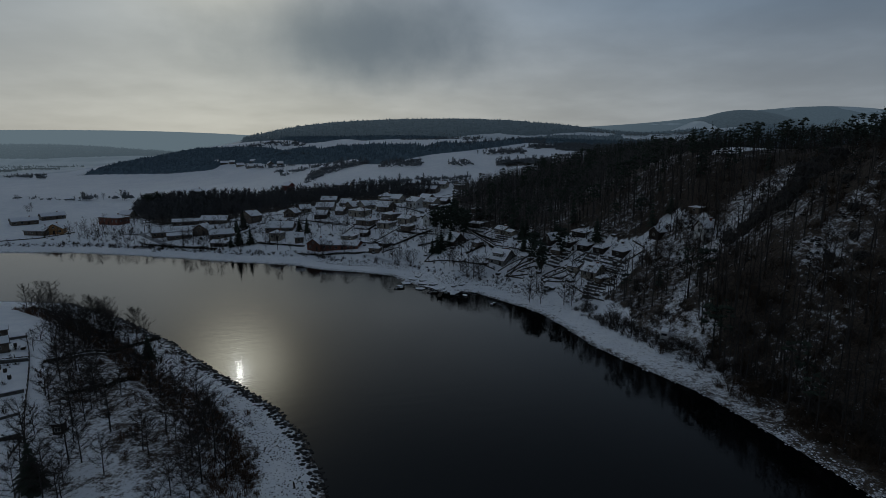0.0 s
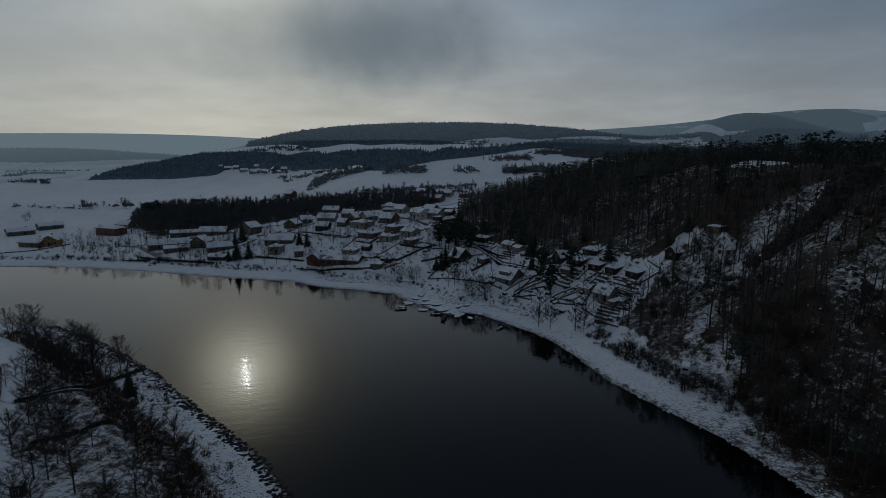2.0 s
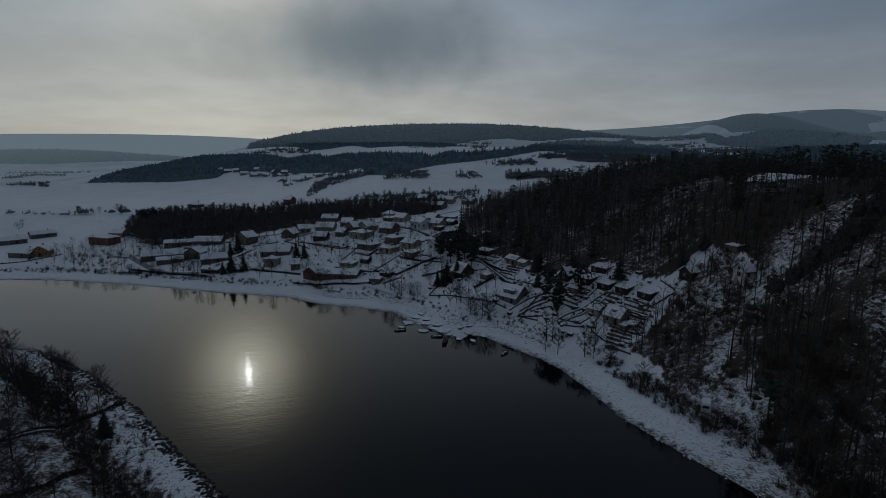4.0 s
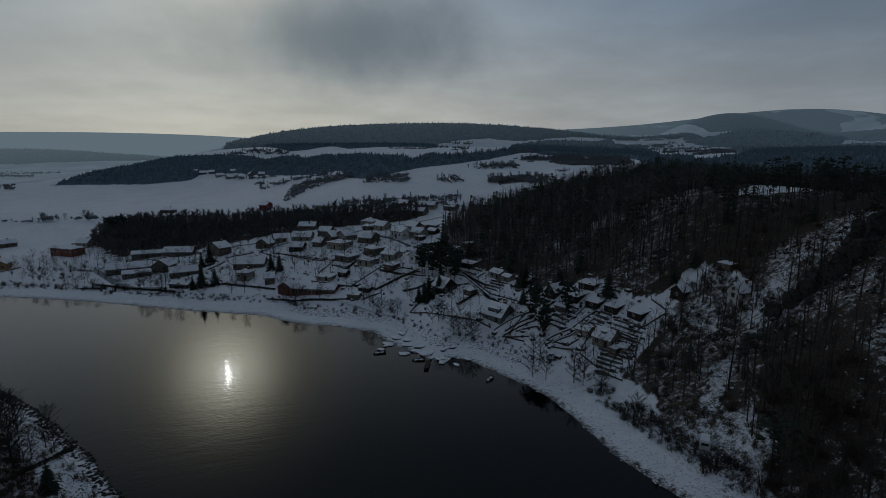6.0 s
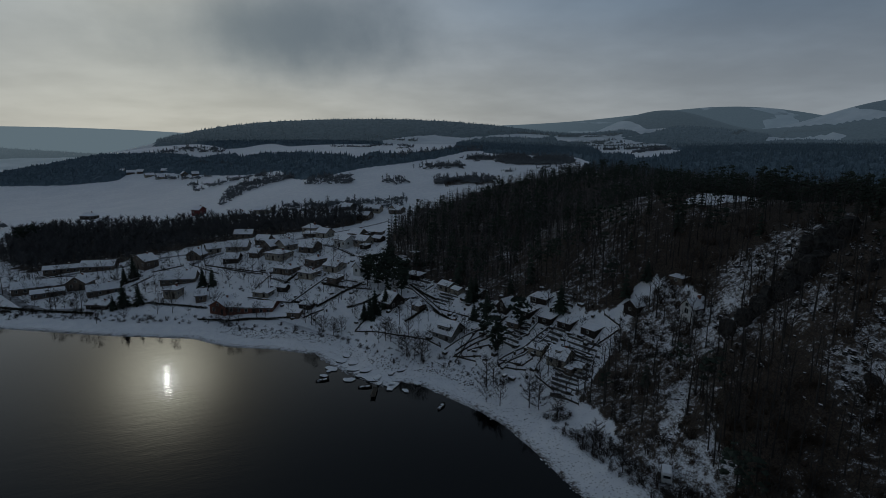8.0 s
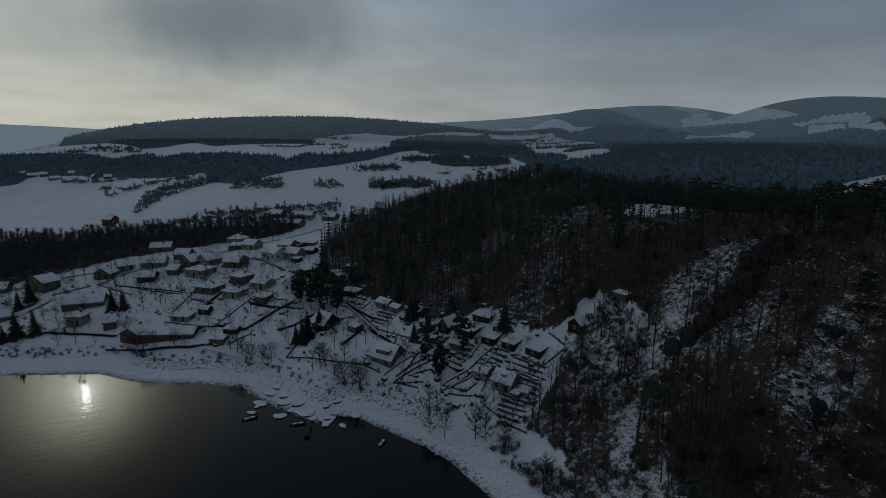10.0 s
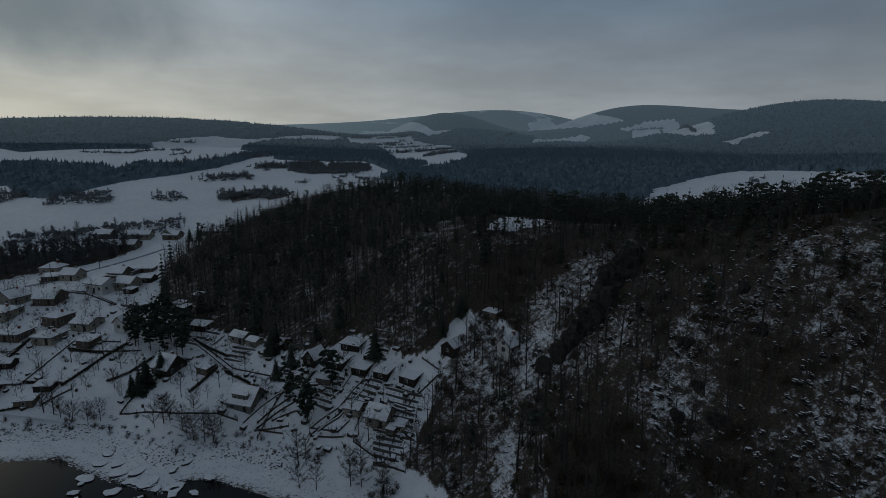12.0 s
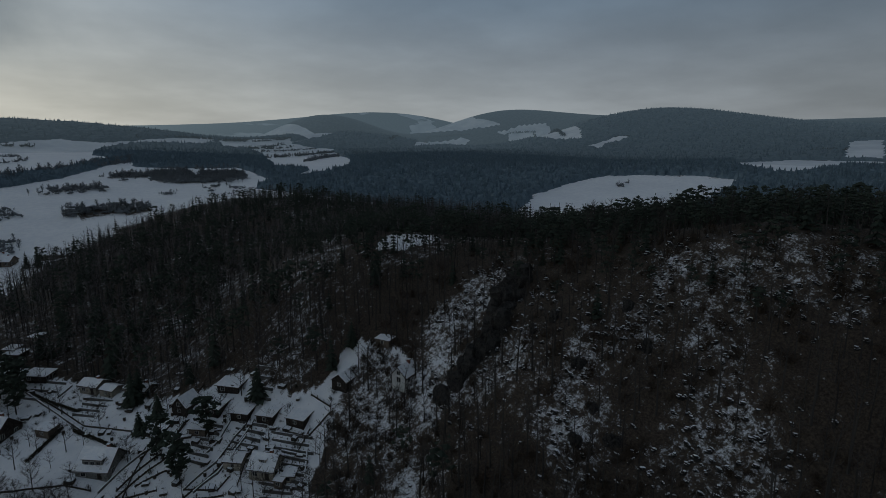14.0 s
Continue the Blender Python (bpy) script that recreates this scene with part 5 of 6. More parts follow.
building("flat", "brown", "garden_hut", 16, 253, -50, 3.4, 3, 1.4, 0.4)
garden_wall([(-39, 230.6), (-30.9, 226.1), (-25.4, 235.4), (-19.6, 245.1)], 0.7)
garden_wall([(-37, 245.3), (-32.4, 252.4)], 0.7)
garden_wall([(-29.4, 293.7), (-19, 282.6), (-9.9, 265.5)], 0.9)
garden_wall([(33.3, 180.8), (36.9, 183.9)], 0.8)
garden_wall([(-79.6, 101.3), (-76.1, 103.5), (-72.3, 108.4)], 0.8)
fence([(-72.9, 275.3), (-58.7, 264.4), (-46.5, 257)])
fence([(-20.5, 238.2), (-5, 228.5)])
fence([(21.5, 177), (30.3, 176.9), (33.2, 177.6)])
fence([(31.6, 166.6), (35.3, 166.4), (40.2, 167.5)])
fence([(31.5, 166.4), (35.5, 162.8), (37.6, 161.3)])
fence([(21.8, 176.7), (26.5, 171.5)])
fence([(-93.8, 114.6), (-85.9, 105.1), (-79.8, 97.1), (-74.7, 90.1), (-67.3, 79.7), (-61.5, 72.2), (-59.3, 66.5)])
fence([(-88.1, 100.3), (-84, 102.6)])
fence([(-64, 70.8), (-61.2, 71.7)])
hedge([(-20.6, 219.6), (-11, 229.6), (-5, 233.5)])
hedge([(-29.9, 226.4), (-21, 220.6)])
ribbon("road", [(-80.4, 280.2), (-78, 287.3), (-71.7, 293.2), (-60.1, 294.3), (-54.2, 299.4), (-47.4, 307.4), (-35.3, 310), (-20.1, 324.7), (7.7, 350.3)], 3.6, LANE, "snow-dusted village street", "road")
ribbon("road", [(-163.2, 269.9), (-151.9, 267.2), (-131.8, 247.8), (-121, 241.5), (-107.7, 239.9)], 3.4, LANE, "dark wet lane by the old barns", "road")
ribbon("road", [(-154.5, 268.9), (-144.5, 279.9), (-132.2, 286.3), (-114.4, 290.5), (-100.8, 298.6), (-74, 299.2)], 3.4, LANE, "lane with packed snow between houses", "road")
ribbon("road", [(-62.9, 224.6), (-50.2, 221.6), (-35.7, 217.7), (-25.9, 211.3), (-8.6, 200.2)], 3.0, SNOW, "snowy track along the lake shore", "road")
ribbon("road", [(-58.1, 228.8), (-54.5, 239), (-49.9, 248.4), (-43, 260.3)], 1.6, SNOW, "trodden garden path between fences", "road")
ribbon("road", [(-104.4, 125.9), (-91.7, 114.9), (-80.4, 100.3), (-73.7, 90.2), (-65.8, 78.7), (-58.5, 68.9), (-53.2, 60.4)], 3.0, SNOW, "snow-covered track on the near bank", "road")
ribbon("road", [(-36, 329), (-20, 340), (0, 356), (14, 369)], 4.2, SNOW, "snow-covered road climbing out of the village", "road")

# ---- more garden bounds ----
garden_wall([(-47.7, 235.6), (-30.3, 226.1)])
fence([(-46.5, 242.9), (-42.8, 255.2)])
hedge([(-20.9, 239.7), (-11.8, 231.6)])
fence([(-20.9, 219.6), (-10.6, 230.2), (-5.8, 234.1)])
garden_wall([(11, 226.6), (15.8, 211.7), (19.9, 197.8)])
hedge([(-15.1, 275.6), (-9.7, 265.5)])
fence([(-74.7, 275.9), (-57.1, 265.2), (-45.5, 258.2)])
hedge([(-35.6, 243.5), (-32.1, 252.9)])
fence([(-18.9, 244), (-7.4, 235.7)])
garden_wall([(-24.7, 290.6), (-14.5, 280.5)])
fence([(-24.7, 212.8), (-18.1, 216.2)])
hedge([(-61.8, 223.5), (-52.7, 221.1), (-36.8, 215.5), (-27.6, 214.3)])
fence([(-146.1, 243.6), (-134.3, 243.2)])
hedge([(-84.9, 240.1), (-69.4, 233.8), (-60.9, 230.1)])
fence([(-82.4, 280), (-65.3, 263)])
hedge([(-111.4, 255.5), (-100.4, 257.3)])
garden_wall([(-99.2, 260.5), (-94.6, 269.8)])
fence([(-96.8, 275.7), (-84.9, 279.6)])
hedge([(-103.5, 262.8), (-99.3, 268.8)])
fence([(-138.6, 281.7), (-127.8, 280.8)])
hedge([(10.7, 227.8), (15.2, 217.4), (20, 207.8)])
garden_wall([(16.8, 218.3), (20.3, 221.2)])
fence([(32.9, 180.4), (37.3, 183.4)])
garden_wall([(33.3, 166.2), (38.3, 166.4), (46.2, 170.6)])
garden_wall([(37.4, 172.2), (40.9, 173.5), (45.5, 176.9)])
garden_wall([(44.4, 170.1), (48.8, 172.6)])
fence([(60.3, 167.2), (61.9, 161.2)])
garden_wall([(52.9, 164.6), (55.7, 159.9)])
garden_wall([(50.2, 161.6), (53.5, 156.5)])
fence([(55.7, 159.9), (61.3, 160.3)])
fence([(-213, 253), (-199.3, 259.9), (-191.6, 274.8)])
hedge([(-140.1, 246.5), (-120.3, 240.4), (-101.6, 235.3)])
fence([(-144.6, 281.4), (-134.3, 290.6)])
fence([(39.1, 158.6), (43.1, 148.2), (45.1, 144.4)])
garden_wall([(50.5, 152.1), (54.1, 157.7)])

fence([(-7.0, 201.0), (3.0, 210.0), (9.0, 211.0)])
fence([(-7.0, 201.0), (6.0, 189.0), (14.0, 185.0), (18.0, 181.0)])
hedge([(9.0, 197.0), (16.0, 204.0)])
hedge([(18.0, 201.0), (23.0, 190.0), (24.0, 186.0)])
garden_wall([(19.0, 180.0), (28.0, 182.0), (32.0, 182.0)])
fence([(21.0, 177.0), (28.0, 172.0)])
fence([(22.0, 178.0), (31.0, 179.0)])
fence([(25.0, 176.0), (31.0, 174.0)])
fence([(34.0, 182.0), (38.0, 185.0)])
garden_wall([(32.0, 168.0), (39.0, 169.0), (44.0, 172.0), (47.0, 173.0)])
fence([(32.0, 168.0), (37.0, 163.0), (40.0, 164.0)])
fence([(11.0, 228.0), (17.0, 211.0), (20.0, 201.0), (28.0, 190.0), (32.0, 182.0)])
fence([(-11.0, 232.0), (-2.0, 227.0)])
hedge([(-10.0, 215.0), (-5.0, 216.0), (1.0, 221.0)])

# ---- lines of trees and shrubs between the fields ----
tree_line([(50.5, 486.9), (74, 485.3)], (3, 6))
tree_line([(32.3, 491), (47.5, 486.6)], (3, 6))
tree_line([(83.4, 555.8), (119.6, 571.3)], (3, 6))
tree_line([(95.8, 453.4), (109.5, 454.6)], (2, 4))
tree_line([(90.2, 528), (101.3, 532.9)], (3, 5))
tree_line([(20.7, 565.7), (40.7, 579.4), (61.5, 595.6)], (4, 9))
tree_line([(14.9, 438.2), (23.5, 442.9)], (3, 6))
tree_line([(137.9, 482.1), (155.8, 453.9)], (3, 5))
tree_line([(478.4, 1207.4), (562.6, 1253.3), (654.1, 1294.4)], (4, 8))
tree_line([(512.8, 1273.1), (610.5, 1323.4)], (4, 9))
tree_line([(155.9, 499.6), (170.1, 491.1)], (4, 8))
tree_line([(-319.1, 384.5), (-294.3, 394.7), (-266, 402.3)], (2, 4))
tree_line([(-274.3, 404.6), (-242.3, 408.1)], (4, 9))
tree_line([(-792.8, 963.9), (-854, 1114.9), (-763.4, 1074.9)], (5, 9))
tree_line([(-596.7, 755), (-534.3, 721.7)], (4, 8))
tree_line([(-298.9, 839.1), (-271, 854.5), (-218.1, 832.9)], (5, 9))
tree_line([(-255.6, 696.2), (-178.8, 650.1)], (4, 7))
tree_line([(-170.2, 559.9), (-143, 591.7), (-100.1, 573.7)], (4, 9))
tree_line([(-235.8, 758.3), (-195.6, 723.1), (-164.6, 698.8)], (4, 8))
tree_line([(-116.9, 534.6), (-64.1, 520)], (4, 8))
tree_line([(-193, 622.3), (-171, 604.5)], (3, 6))
tree_line([(-26.3, 1178.9), (23.9, 1163.7), (86.2, 1160)], (5, 9))
tree_line([(44.5, 497.3), (75.5, 494.1)], (3, 6))
tree_line([(-16, 554.7), (30.6, 553.4)], (4, 9))
tree_line([(100.1, 459.2), (110, 462.4)], (2, 4))
tree_line([(-246.7, 828.9), (-205.9, 823.8)], (3, 6))
tree_line([(-65.8, 398.1), (-27.6, 397), (0.7, 397.4)], (4, 8))
tree_line([(82, 551), (120, 570)], (3, 6))
tree_line([(96, 454), (110, 459)], (1.5, 3))
tree_line([(239, 599), (268, 574)], (3, 6))
tree_line([(136, 484), (128, 430), (150, 432), (164, 457)], (1.2, 3))
tree_line([(25, 660), (46, 697)], (3, 6))
tree_line([(15, 437), (24, 440)], (2, 4))
tree_line([(24, 578), (65, 599), (130, 700)], (4, 9))
tree_line([(90, 529), (98, 530)], (2, 4))
tree_line([(250, 1254), (402, 1334), (650, 1433)], (5, 9))
tree_line([(351, 880), (424, 933), (593, 1096)], (5, 9))
tree_line([(352, 748), (507, 924)], (5, 9))
tree_line([(450, 1339), (557, 1436), (663, 1442)], (5, 10))
tree_line([(406, 1210), (505, 1276), (598, 1358)], (5, 10))
tree_line([(47, 596), (91, 648), (165, 861)], (4, 8))
tree_line([(147, 617), (220, 641)], (4, 7))
tree_line([(-313, 843), (-287, 837), (-254, 829), (-207, 806)], (4, 7))
tree_line([(-58, 757), (-11, 700), (47, 839)], (3, 5))
tree_line([(-616, 747), (-589, 753), (-554, 765)], (4, 7))
tree_line([(-970, 1180), (-896, 1198), (-792, 1193)], (4, 8))
tree_line([(345, 267), (365, 269)], (3, 5))
tree_line([(1184, 371), (1220, 327)], (6, 10))
tree_line([(943, 1380), (1493, 1865), (1597, 1729)], (8, 12))
tree_line([(1684, 1584), (1745, 1501), (1237, 970)], (8, 11))

# ---- single trees and bushes of the village and the shore ----
def lone(name, shapes, crown_mat, label, spots, sizes, group=""):
    stems, k = {}, 0
    for x, y in spots:
        which = random.randrange(len(shapes))
        size, turn = random.uniform(*sizes), random.uniform(0, 360)
        if which in stems:
            tree = copy_thing(stems[which], pose(x, y, ground_at(x, y) - 0.1, 0, 0, turn))
        else:
            tree = stems[which] = tree_thing(name, shapes[which], label, crown_mat)
            tree.matrix_basis = pose(x, y, ground_at(x, y) - 0.1, 0, 0, turn)
        tree.scale = (size,) * 3


lone("spruce", [spruce_shape(11.0, 3.4, 11, 9), spruce_shape(9.5, 3.0, 10, 9)], NEEDLE, "tall dark spruce standing beside a snowy garden", [(28.9, 188.5), (33.4, 191), (51.5, 176.5), (2.9, 210.5), (-4.1, 205), (-0.7, 207), (-64.8, 251.6), (-68.5, 252), (-95.5, 237), (-92.7, 239), (-87.8, 240), (-102.5, 271.5), (-104.4, 267), (-51.1, 60), (-63.5, 109), (72, 168), (24, 352), (20, 356), (31.9, 202.2), (30, 200), (-2.2, 204)], (0.6, 0.95))
lone("pine", FULL_PINE, NEEDLE, "dark pine with a clumped crown above the village", [(31.8, 171), (-3.4, 231), (0.4, 226), (4.1, 222), (-1, 237), (8.5, 218), (3.3, 233), (6, 228), (1.1, 236), (8.9, 232), (-3.5, 243), (5, 238), (10, 226), (29.9, 178.5), (31.9, 169.8), (-194, 352), (-197, 356), (-190, 355), (40, 176)], (0.75, 1.1))
lone("bare_tree", BANK, TWIG, "leafless tree in snow by the lakeside village", [(-54.2, 221), (-50, 219), (-47, 218.4), (-40.8, 217.5), (-19.9, 207), (-17.2, 204.5), (-13.9, 202), (-11.3, 202), (3.5, 190.5), (9.1, 187), (0.4, 190), (3.8, 188), (6.2, 184.5), (8.2, 181.5), (12.3, 179), (22.7, 199), (25.1, 182), (27.3, 160.7), (28.8, 160), (38.2, 151.5), (41.2, 147), (-136.9, 241), (-116.5, 240), (-115, 242.5), (-109.3, 238.6), (-108.2, 241), (-77.6, 230), (-72.3, 229.5), (-96.4, 226.5), (-8.2, 210.5), (-13.4, 220.5), (-7, 220), (-61, 259), (-52.6, 251.4), (-70, 261), (-27.6, 277), (45.1, 122), (42.2, 129.2), (40, 143.8), (43.6, 131), (-152, 246), (-146, 243), (-165, 252), (-172, 255), (-88, 228), (-58, 232), (-245, 408), (-260, 409), (-276, 411), (-271, 350), (-268, 343), (-23.7, 210.6), (-21.5, 209), (2.5, 189.2), (7, 182.6), (12.6, 178.3), (10.5, 180), (25.9, 154.2), (28.7, 151.7), (36.8, 147.5), (35, 149)], (0.6, 0.95))


def bush_row(name, ring, spacing, share, sizes, mat, label, category="bushes", shapes=BUSH):
    x, y = scatter(ring, spacing, lambda a, b: share + 0 * a)
    rows = places_of(x, y, sizes, np.arange(len(BUSH)))
    return merged(name, shapes, rows, [mat], label, category)


def offset_ring(line, near_d, far_d):
    """A band beside a line: from near_d to far_d metres to its left."""
    a, b = [], []
    for k, p in enumerate(line):
        q, r = line[min(k + 1, len(line) - 1)], line[max(k - 1, 0)]
        t = Vector((q[0] - r[0], q[1] - r[1])).normalized()
        a.append((p[0] - t.y * near_d, p[1] + t.x * near_d))
        b.append((p[0] - t.y * far_d, p[1] + t.x * far_d))
    return a + b[::-1]


VILLAGE_SHORE = [p for p in SHORE_FAR if -220 < p[0] < 30 and p[1] > 140]
EAST_SHORE = [p for p in SHORE_FAR if 20 < p[0] < 66 and 10 < p[1] < 150]
WEST_SHORE = [p for p in SHORE_NEAR if p[0] > -120 and p[1] > 20]
bush_row("shore_bushes", offset_ring(VILLAGE_SHORE, 10, 15), 1.5, 0.55, (0.35, 1.0), TWIG, "leafless bushes between beach and village gardens")
bush_row("shore_bushes", offset_ring(EAST_SHORE, 8, 14), 1.6, 0.85, (0.7, 1.7), TWIG, "leafless bushes at the foot of the wooded slope")
bush_row("shore_bushes", offset_ring([p for p in EAST_SHORE if p[1] < 96], 3.6, 9), 1.3, 0.75, (0.5, 1.5), BRUSH, "brown bushes crowding the beach below the slope")
bush_row("slope_brush", [(57, 118), (70, 122), (86, 100), (86, 40), (62, 30), (58, 80)], 1.9, 0.4, (0.6, 1.7), BRUSH, "brown leafless brush low on the wooded slope", "brush")
bush_row("slope_brush", [(44, 125), (53, 146), (61, 163), (76, 166), (78, 146), (62, 120)], 1.5, 0.4, (0.35, 1.2), TWIG, "brown thicket between the allotments and the wood", "brush")
bush_row("shore_bushes", [(46, 108), (59, 108), (61, 127), (49, 124)], 1.9, 0.35, (0.4, 1.2), BRUSH, "brown bushes round the snowy clearing by the van")
bush_row("understorey", BANK_BRUSH, 1.35, 0.36, (0.3, 0.95), RUSSET, "brown leafless brush under the trees of the near bank", "brush")
bush_row("reed_belt", offset_ring(WEST_SHORE, -8.6, -14.5), 0.8, 0.85, (0.4, 0.95), REED, "dry rust-brown reeds along the near bank", "reeds", REEDS)
SLOPE = [(58, 158), (80, 168), (96, 170), (125, 150), (132, 100), (125, 50), (66, 40), (58, 80), (58, 118), (66, 132), (55, 140)]
bush_row("park_brush", PARK, 3.6, 0.3, (0.6, 1.5), HAZE_PALED_TWIG, "leafless brush under the park trees", "brush")
bush_row("slope_brush", SLOPE, 2.0, 0.32, (0.5, 1.5), BRUSH, "brown leafless brush among rocks on the steep slope", "brush")
bush_row("garden_shrubs", [(-70, 228), (-60, 280), (-10, 285), (15, 240), (40, 195), (60, 175), (50, 140), (30, 160), (-20, 212)], 3.4, 0.42, (0.3, 0.85), HEDGE, "small bare shrubs in the snowy gardens", "shrubs")
bush_row("garden_shrubs", [(-205, 262), (-150, 300), (-80, 300), (-75, 240), (-110, 230), (-160, 242)], 3.4, 0.5, (0.35, 1.1), HEDGE, "small bare shrubs between the lakeside houses", "shrubs")

bush_row("garden_shrubs", [(30, 164), (48, 141), (60, 156), (58, 178), (44, 192), (24, 214), (10, 240), (-2, 226), (18, 196)], 2.4, 0.5, (0.22, 0.62), HEDGE, "small dark shrubs and dead stalks in the allotments", "shrubs")

# ---- rocks ----
def boulder_shape(flat=0.6):
    s = Shape()
    rings, sides = 4, 5
    for i in range(rings):
        z, r = -0.3 + 1.0 * i / (rings - 1), (0.9, 1.0, 0.8, 0.35)[i]
        for k in range(sides):
            a = 2 * math.pi * k / sides
            q = r * random.uniform(0.72, 1.2)
            s.v.append((math.cos(a) * q, math.sin(a) * q, z * flat * random.uniform(0.8, 1.2)))
    for i in range(rings - 1):
        for k in range(sides):
            j = (k + 1) % sides
            top = 1 if i == rings - 2 else 0
            s.f.append((i * sides + k, i * sides + j, (i + 1) * sides + j, (i + 1) * sides + k))
            s.m.append(top)
    s.f.append(tuple(range((rings - 1) * sides, rings * sides)))
    s.m.append(1)
    return s


STONES = [boulder_shape() for _ in range(5)]


def stone_belt(name, ring, spacing, share, sizes, label, dark=False):
    x, y = scatter(ring, spacing, lambda a, b: share + 0 * a)
    ok = shore(x, y) > -3
    rows = places_of(x[ok], y[ok], sizes, np.arange(5), 0.02)
    merged(name, STONES, rows, [ROCK, ROCK if dark else SNOW], label, "stones")


for line, sgn in ((VILLAGE_SHORE + EAST_SHORE, 1), (WEST_SHORE, -1)):
    a, b = (-0.4, 2.4) if sgn > 0 else (-2.2, 0.5)
    x, y = scatter(offset_ring(line, a, b), 0.62, lambda p, q: 0.8 + 0 * p, edge=-1.0)
    rows = places_of(x, y, (0.12, 0.34) if sgn > 0 else (0.18, 0.56), np.arange(5), 0.02)
    rows[:, 2] = np.maximum(rows[:, 2], -0.12)
    merged("shore_stones", STONES, rows, [ROCK, ROCK if sgn < 0 else SNOW], "dark stones along the water's edge", "stones")
stone_belt("beach_stones", offset_ring(WEST_SHORE, -2.0, -8.8), 0.42, 0.6, (0.06, 0.19), "snow-dusted stones of the near bank's beach", True)
stone_belt("beach_stones", offset_ring([p for p in SHORE_FAR if 30 < p[0] < 60 and 40 < p[1] < 112], 2, 10), 0.7, 0.45, (0.08, 0.32), "snow-dusted stones on the far beach")
stone_belt("beach_stones", offset_ring([p for p in SHORE_FAR if -20 < p[0] < 38 and p[1] > 112], 3, 11), 1.2, 0.25, (0.08, 0.30), "snow-dusted stones on the far beach")
stone_belt("beach_stones", offset_ring([p for p in SHORE_FAR if -70 < p[0] < 28 and p[1] > 140], 6.5, 13), 0.6, 0.55, (0.08, 0.30), "dark stones at the top of the far beach", True)
stone_belt("scree", [(60, 131), (64, 135), (62, 127), (55, 123), (52, 126)], 0.8, 0.6, (0.15, 0.45), "snow-dusted scree below the rocks")

# layered rock ledges on the steep slope
def ledge_shape():
    s = Shape()
    for k in range(3):
        x, z = random.uniform(-0.4, 0.4), k * 0.46
        n = len(s.v)
        w, d = random.uniform(0.8, 1.6) * (1 - 0.18 * k), random.uniform(0.5, 0.9) * (1 - 0.15 * k)
        for zz in (z - 0.5 * (k == 0), z + random.uniform(0.28, 0.46)):
            for a in range(6):
                t = 2 * math.pi * a / 6 + 0.3
                s.v.append((x + math.cos(t) * w * random.uniform(0.8, 1.15), math.sin(t) * d * random.uniform(0.8, 1.15) + 0.25 * k, zz))
        for a in range(6):
            b = (a + 1) % 6
            s.f.append((n + a, n + b, n + 6 + b, n + 6 + a))
            s.m.append(0)
        s.f.append(tuple(n + 6 + a for a in range(6)))
        s.m.append(1)
    return s


LEDGES = [ledge_shape() for _ in range(6)]
ledge_ring = [(76, 150), (100, 158), (122, 150), (130, 110), (126, 60), (95, 50), (72, 70), (70, 100), (72, 128)]
lx, ly = scatter(ledge_ring, 1.1, lambda x, y: np.clip(0.02 + 0.55 * outcrops(x, y), 0, 0.7))
lrows = places_of(lx, ly, (0.16, 0.55), np.arange(6), 0.08)
lrows[:, 4] = np.random.uniform(-0.9, 0.9, len(lrows)) + 1.9
merged("rock_ledges", LEDGES, lrows, [ROCK, SNOW], "dark layered rock ledges with snow on their steps", "rocks")


def crag_shape():
    s = Shape()
    w, hgt = random.uniform(0.6, 1.0), random.uniform(1.0, 2.4)
    for z, q in ((-1.4, 1.15), (hgt * 0.3, 1.05), (hgt * 0.65, 0.95), (hgt, 0.6)):
        dx = random.uniform(-0.15, 0.15)
        for m in range(6):
            t = 2 * math.pi * m / 6
            s.v.append((dx + math.cos(t) * w * q * random.uniform(0.75, 1.25), math.sin(t) * w * q * random.uniform(0.75, 1.25), z + random.uniform(-0.15, 0.15)))
    for lev in range(3):
        for m in range(6):
            j = (m + 1) % 6
            s.f.append((lev * 6 + m, lev * 6 + j, lev * 6 + 6 + j, lev * 6 + 6 + m))
    s.f.append(tuple(range(18, 24)))
    return add_mesh("crag", s.v, s.f, [ROCK])


CRAGS = [crag_shape() for _ in range(7)]


def rock_face(x, y, size, turn):
    """A jagged outcrop of several crags."""
    root = tagged(new("rock_outcrop"), "dark jagged rock outcrop on the snowy slope", "rock", "rock outcrops")
    root.matrix_basis = Matrix.LocRotScale((x, y, ground_at(x, y)), Euler((0, 0, radians(turn))), (size,) * 3)
    for k in range(9):
        a, r = random.uniform(0, 6.28), random.uniform(0, 1.2)
        crag = part("crag", random.choice(CRAGS), None, root)
        crag.matrix_basis = pose(math.cos(a) * r * 1.5, math.sin(a) * r * 0.8, random.uniform(-0.5, 0.1), random.uniform(-12, 12), random.uniform(-12, 12), random.uniform(0, 360))


for x, y, size in ((103, 142, 1.9), (100, 141, 2.0), (96.6, 140, 1.9), (94, 139, 1.6), (91.5, 138, 1.9), (88, 138, 1.6), (85, 137.6, 1.7), (82, 137.5, 1.5), (79, 138, 1.4), (76, 139, 1.2), (95, 126, 0.7), (102, 113, 0.8), (86, 110, 0.7), (81, 110, 0.8), (84, 105, 0.8), (98, 107, 0.7), (92, 129, 0.6), (90, 116, 0.6)):
    rock_face(x, y, size, random.uniform(0, 360))

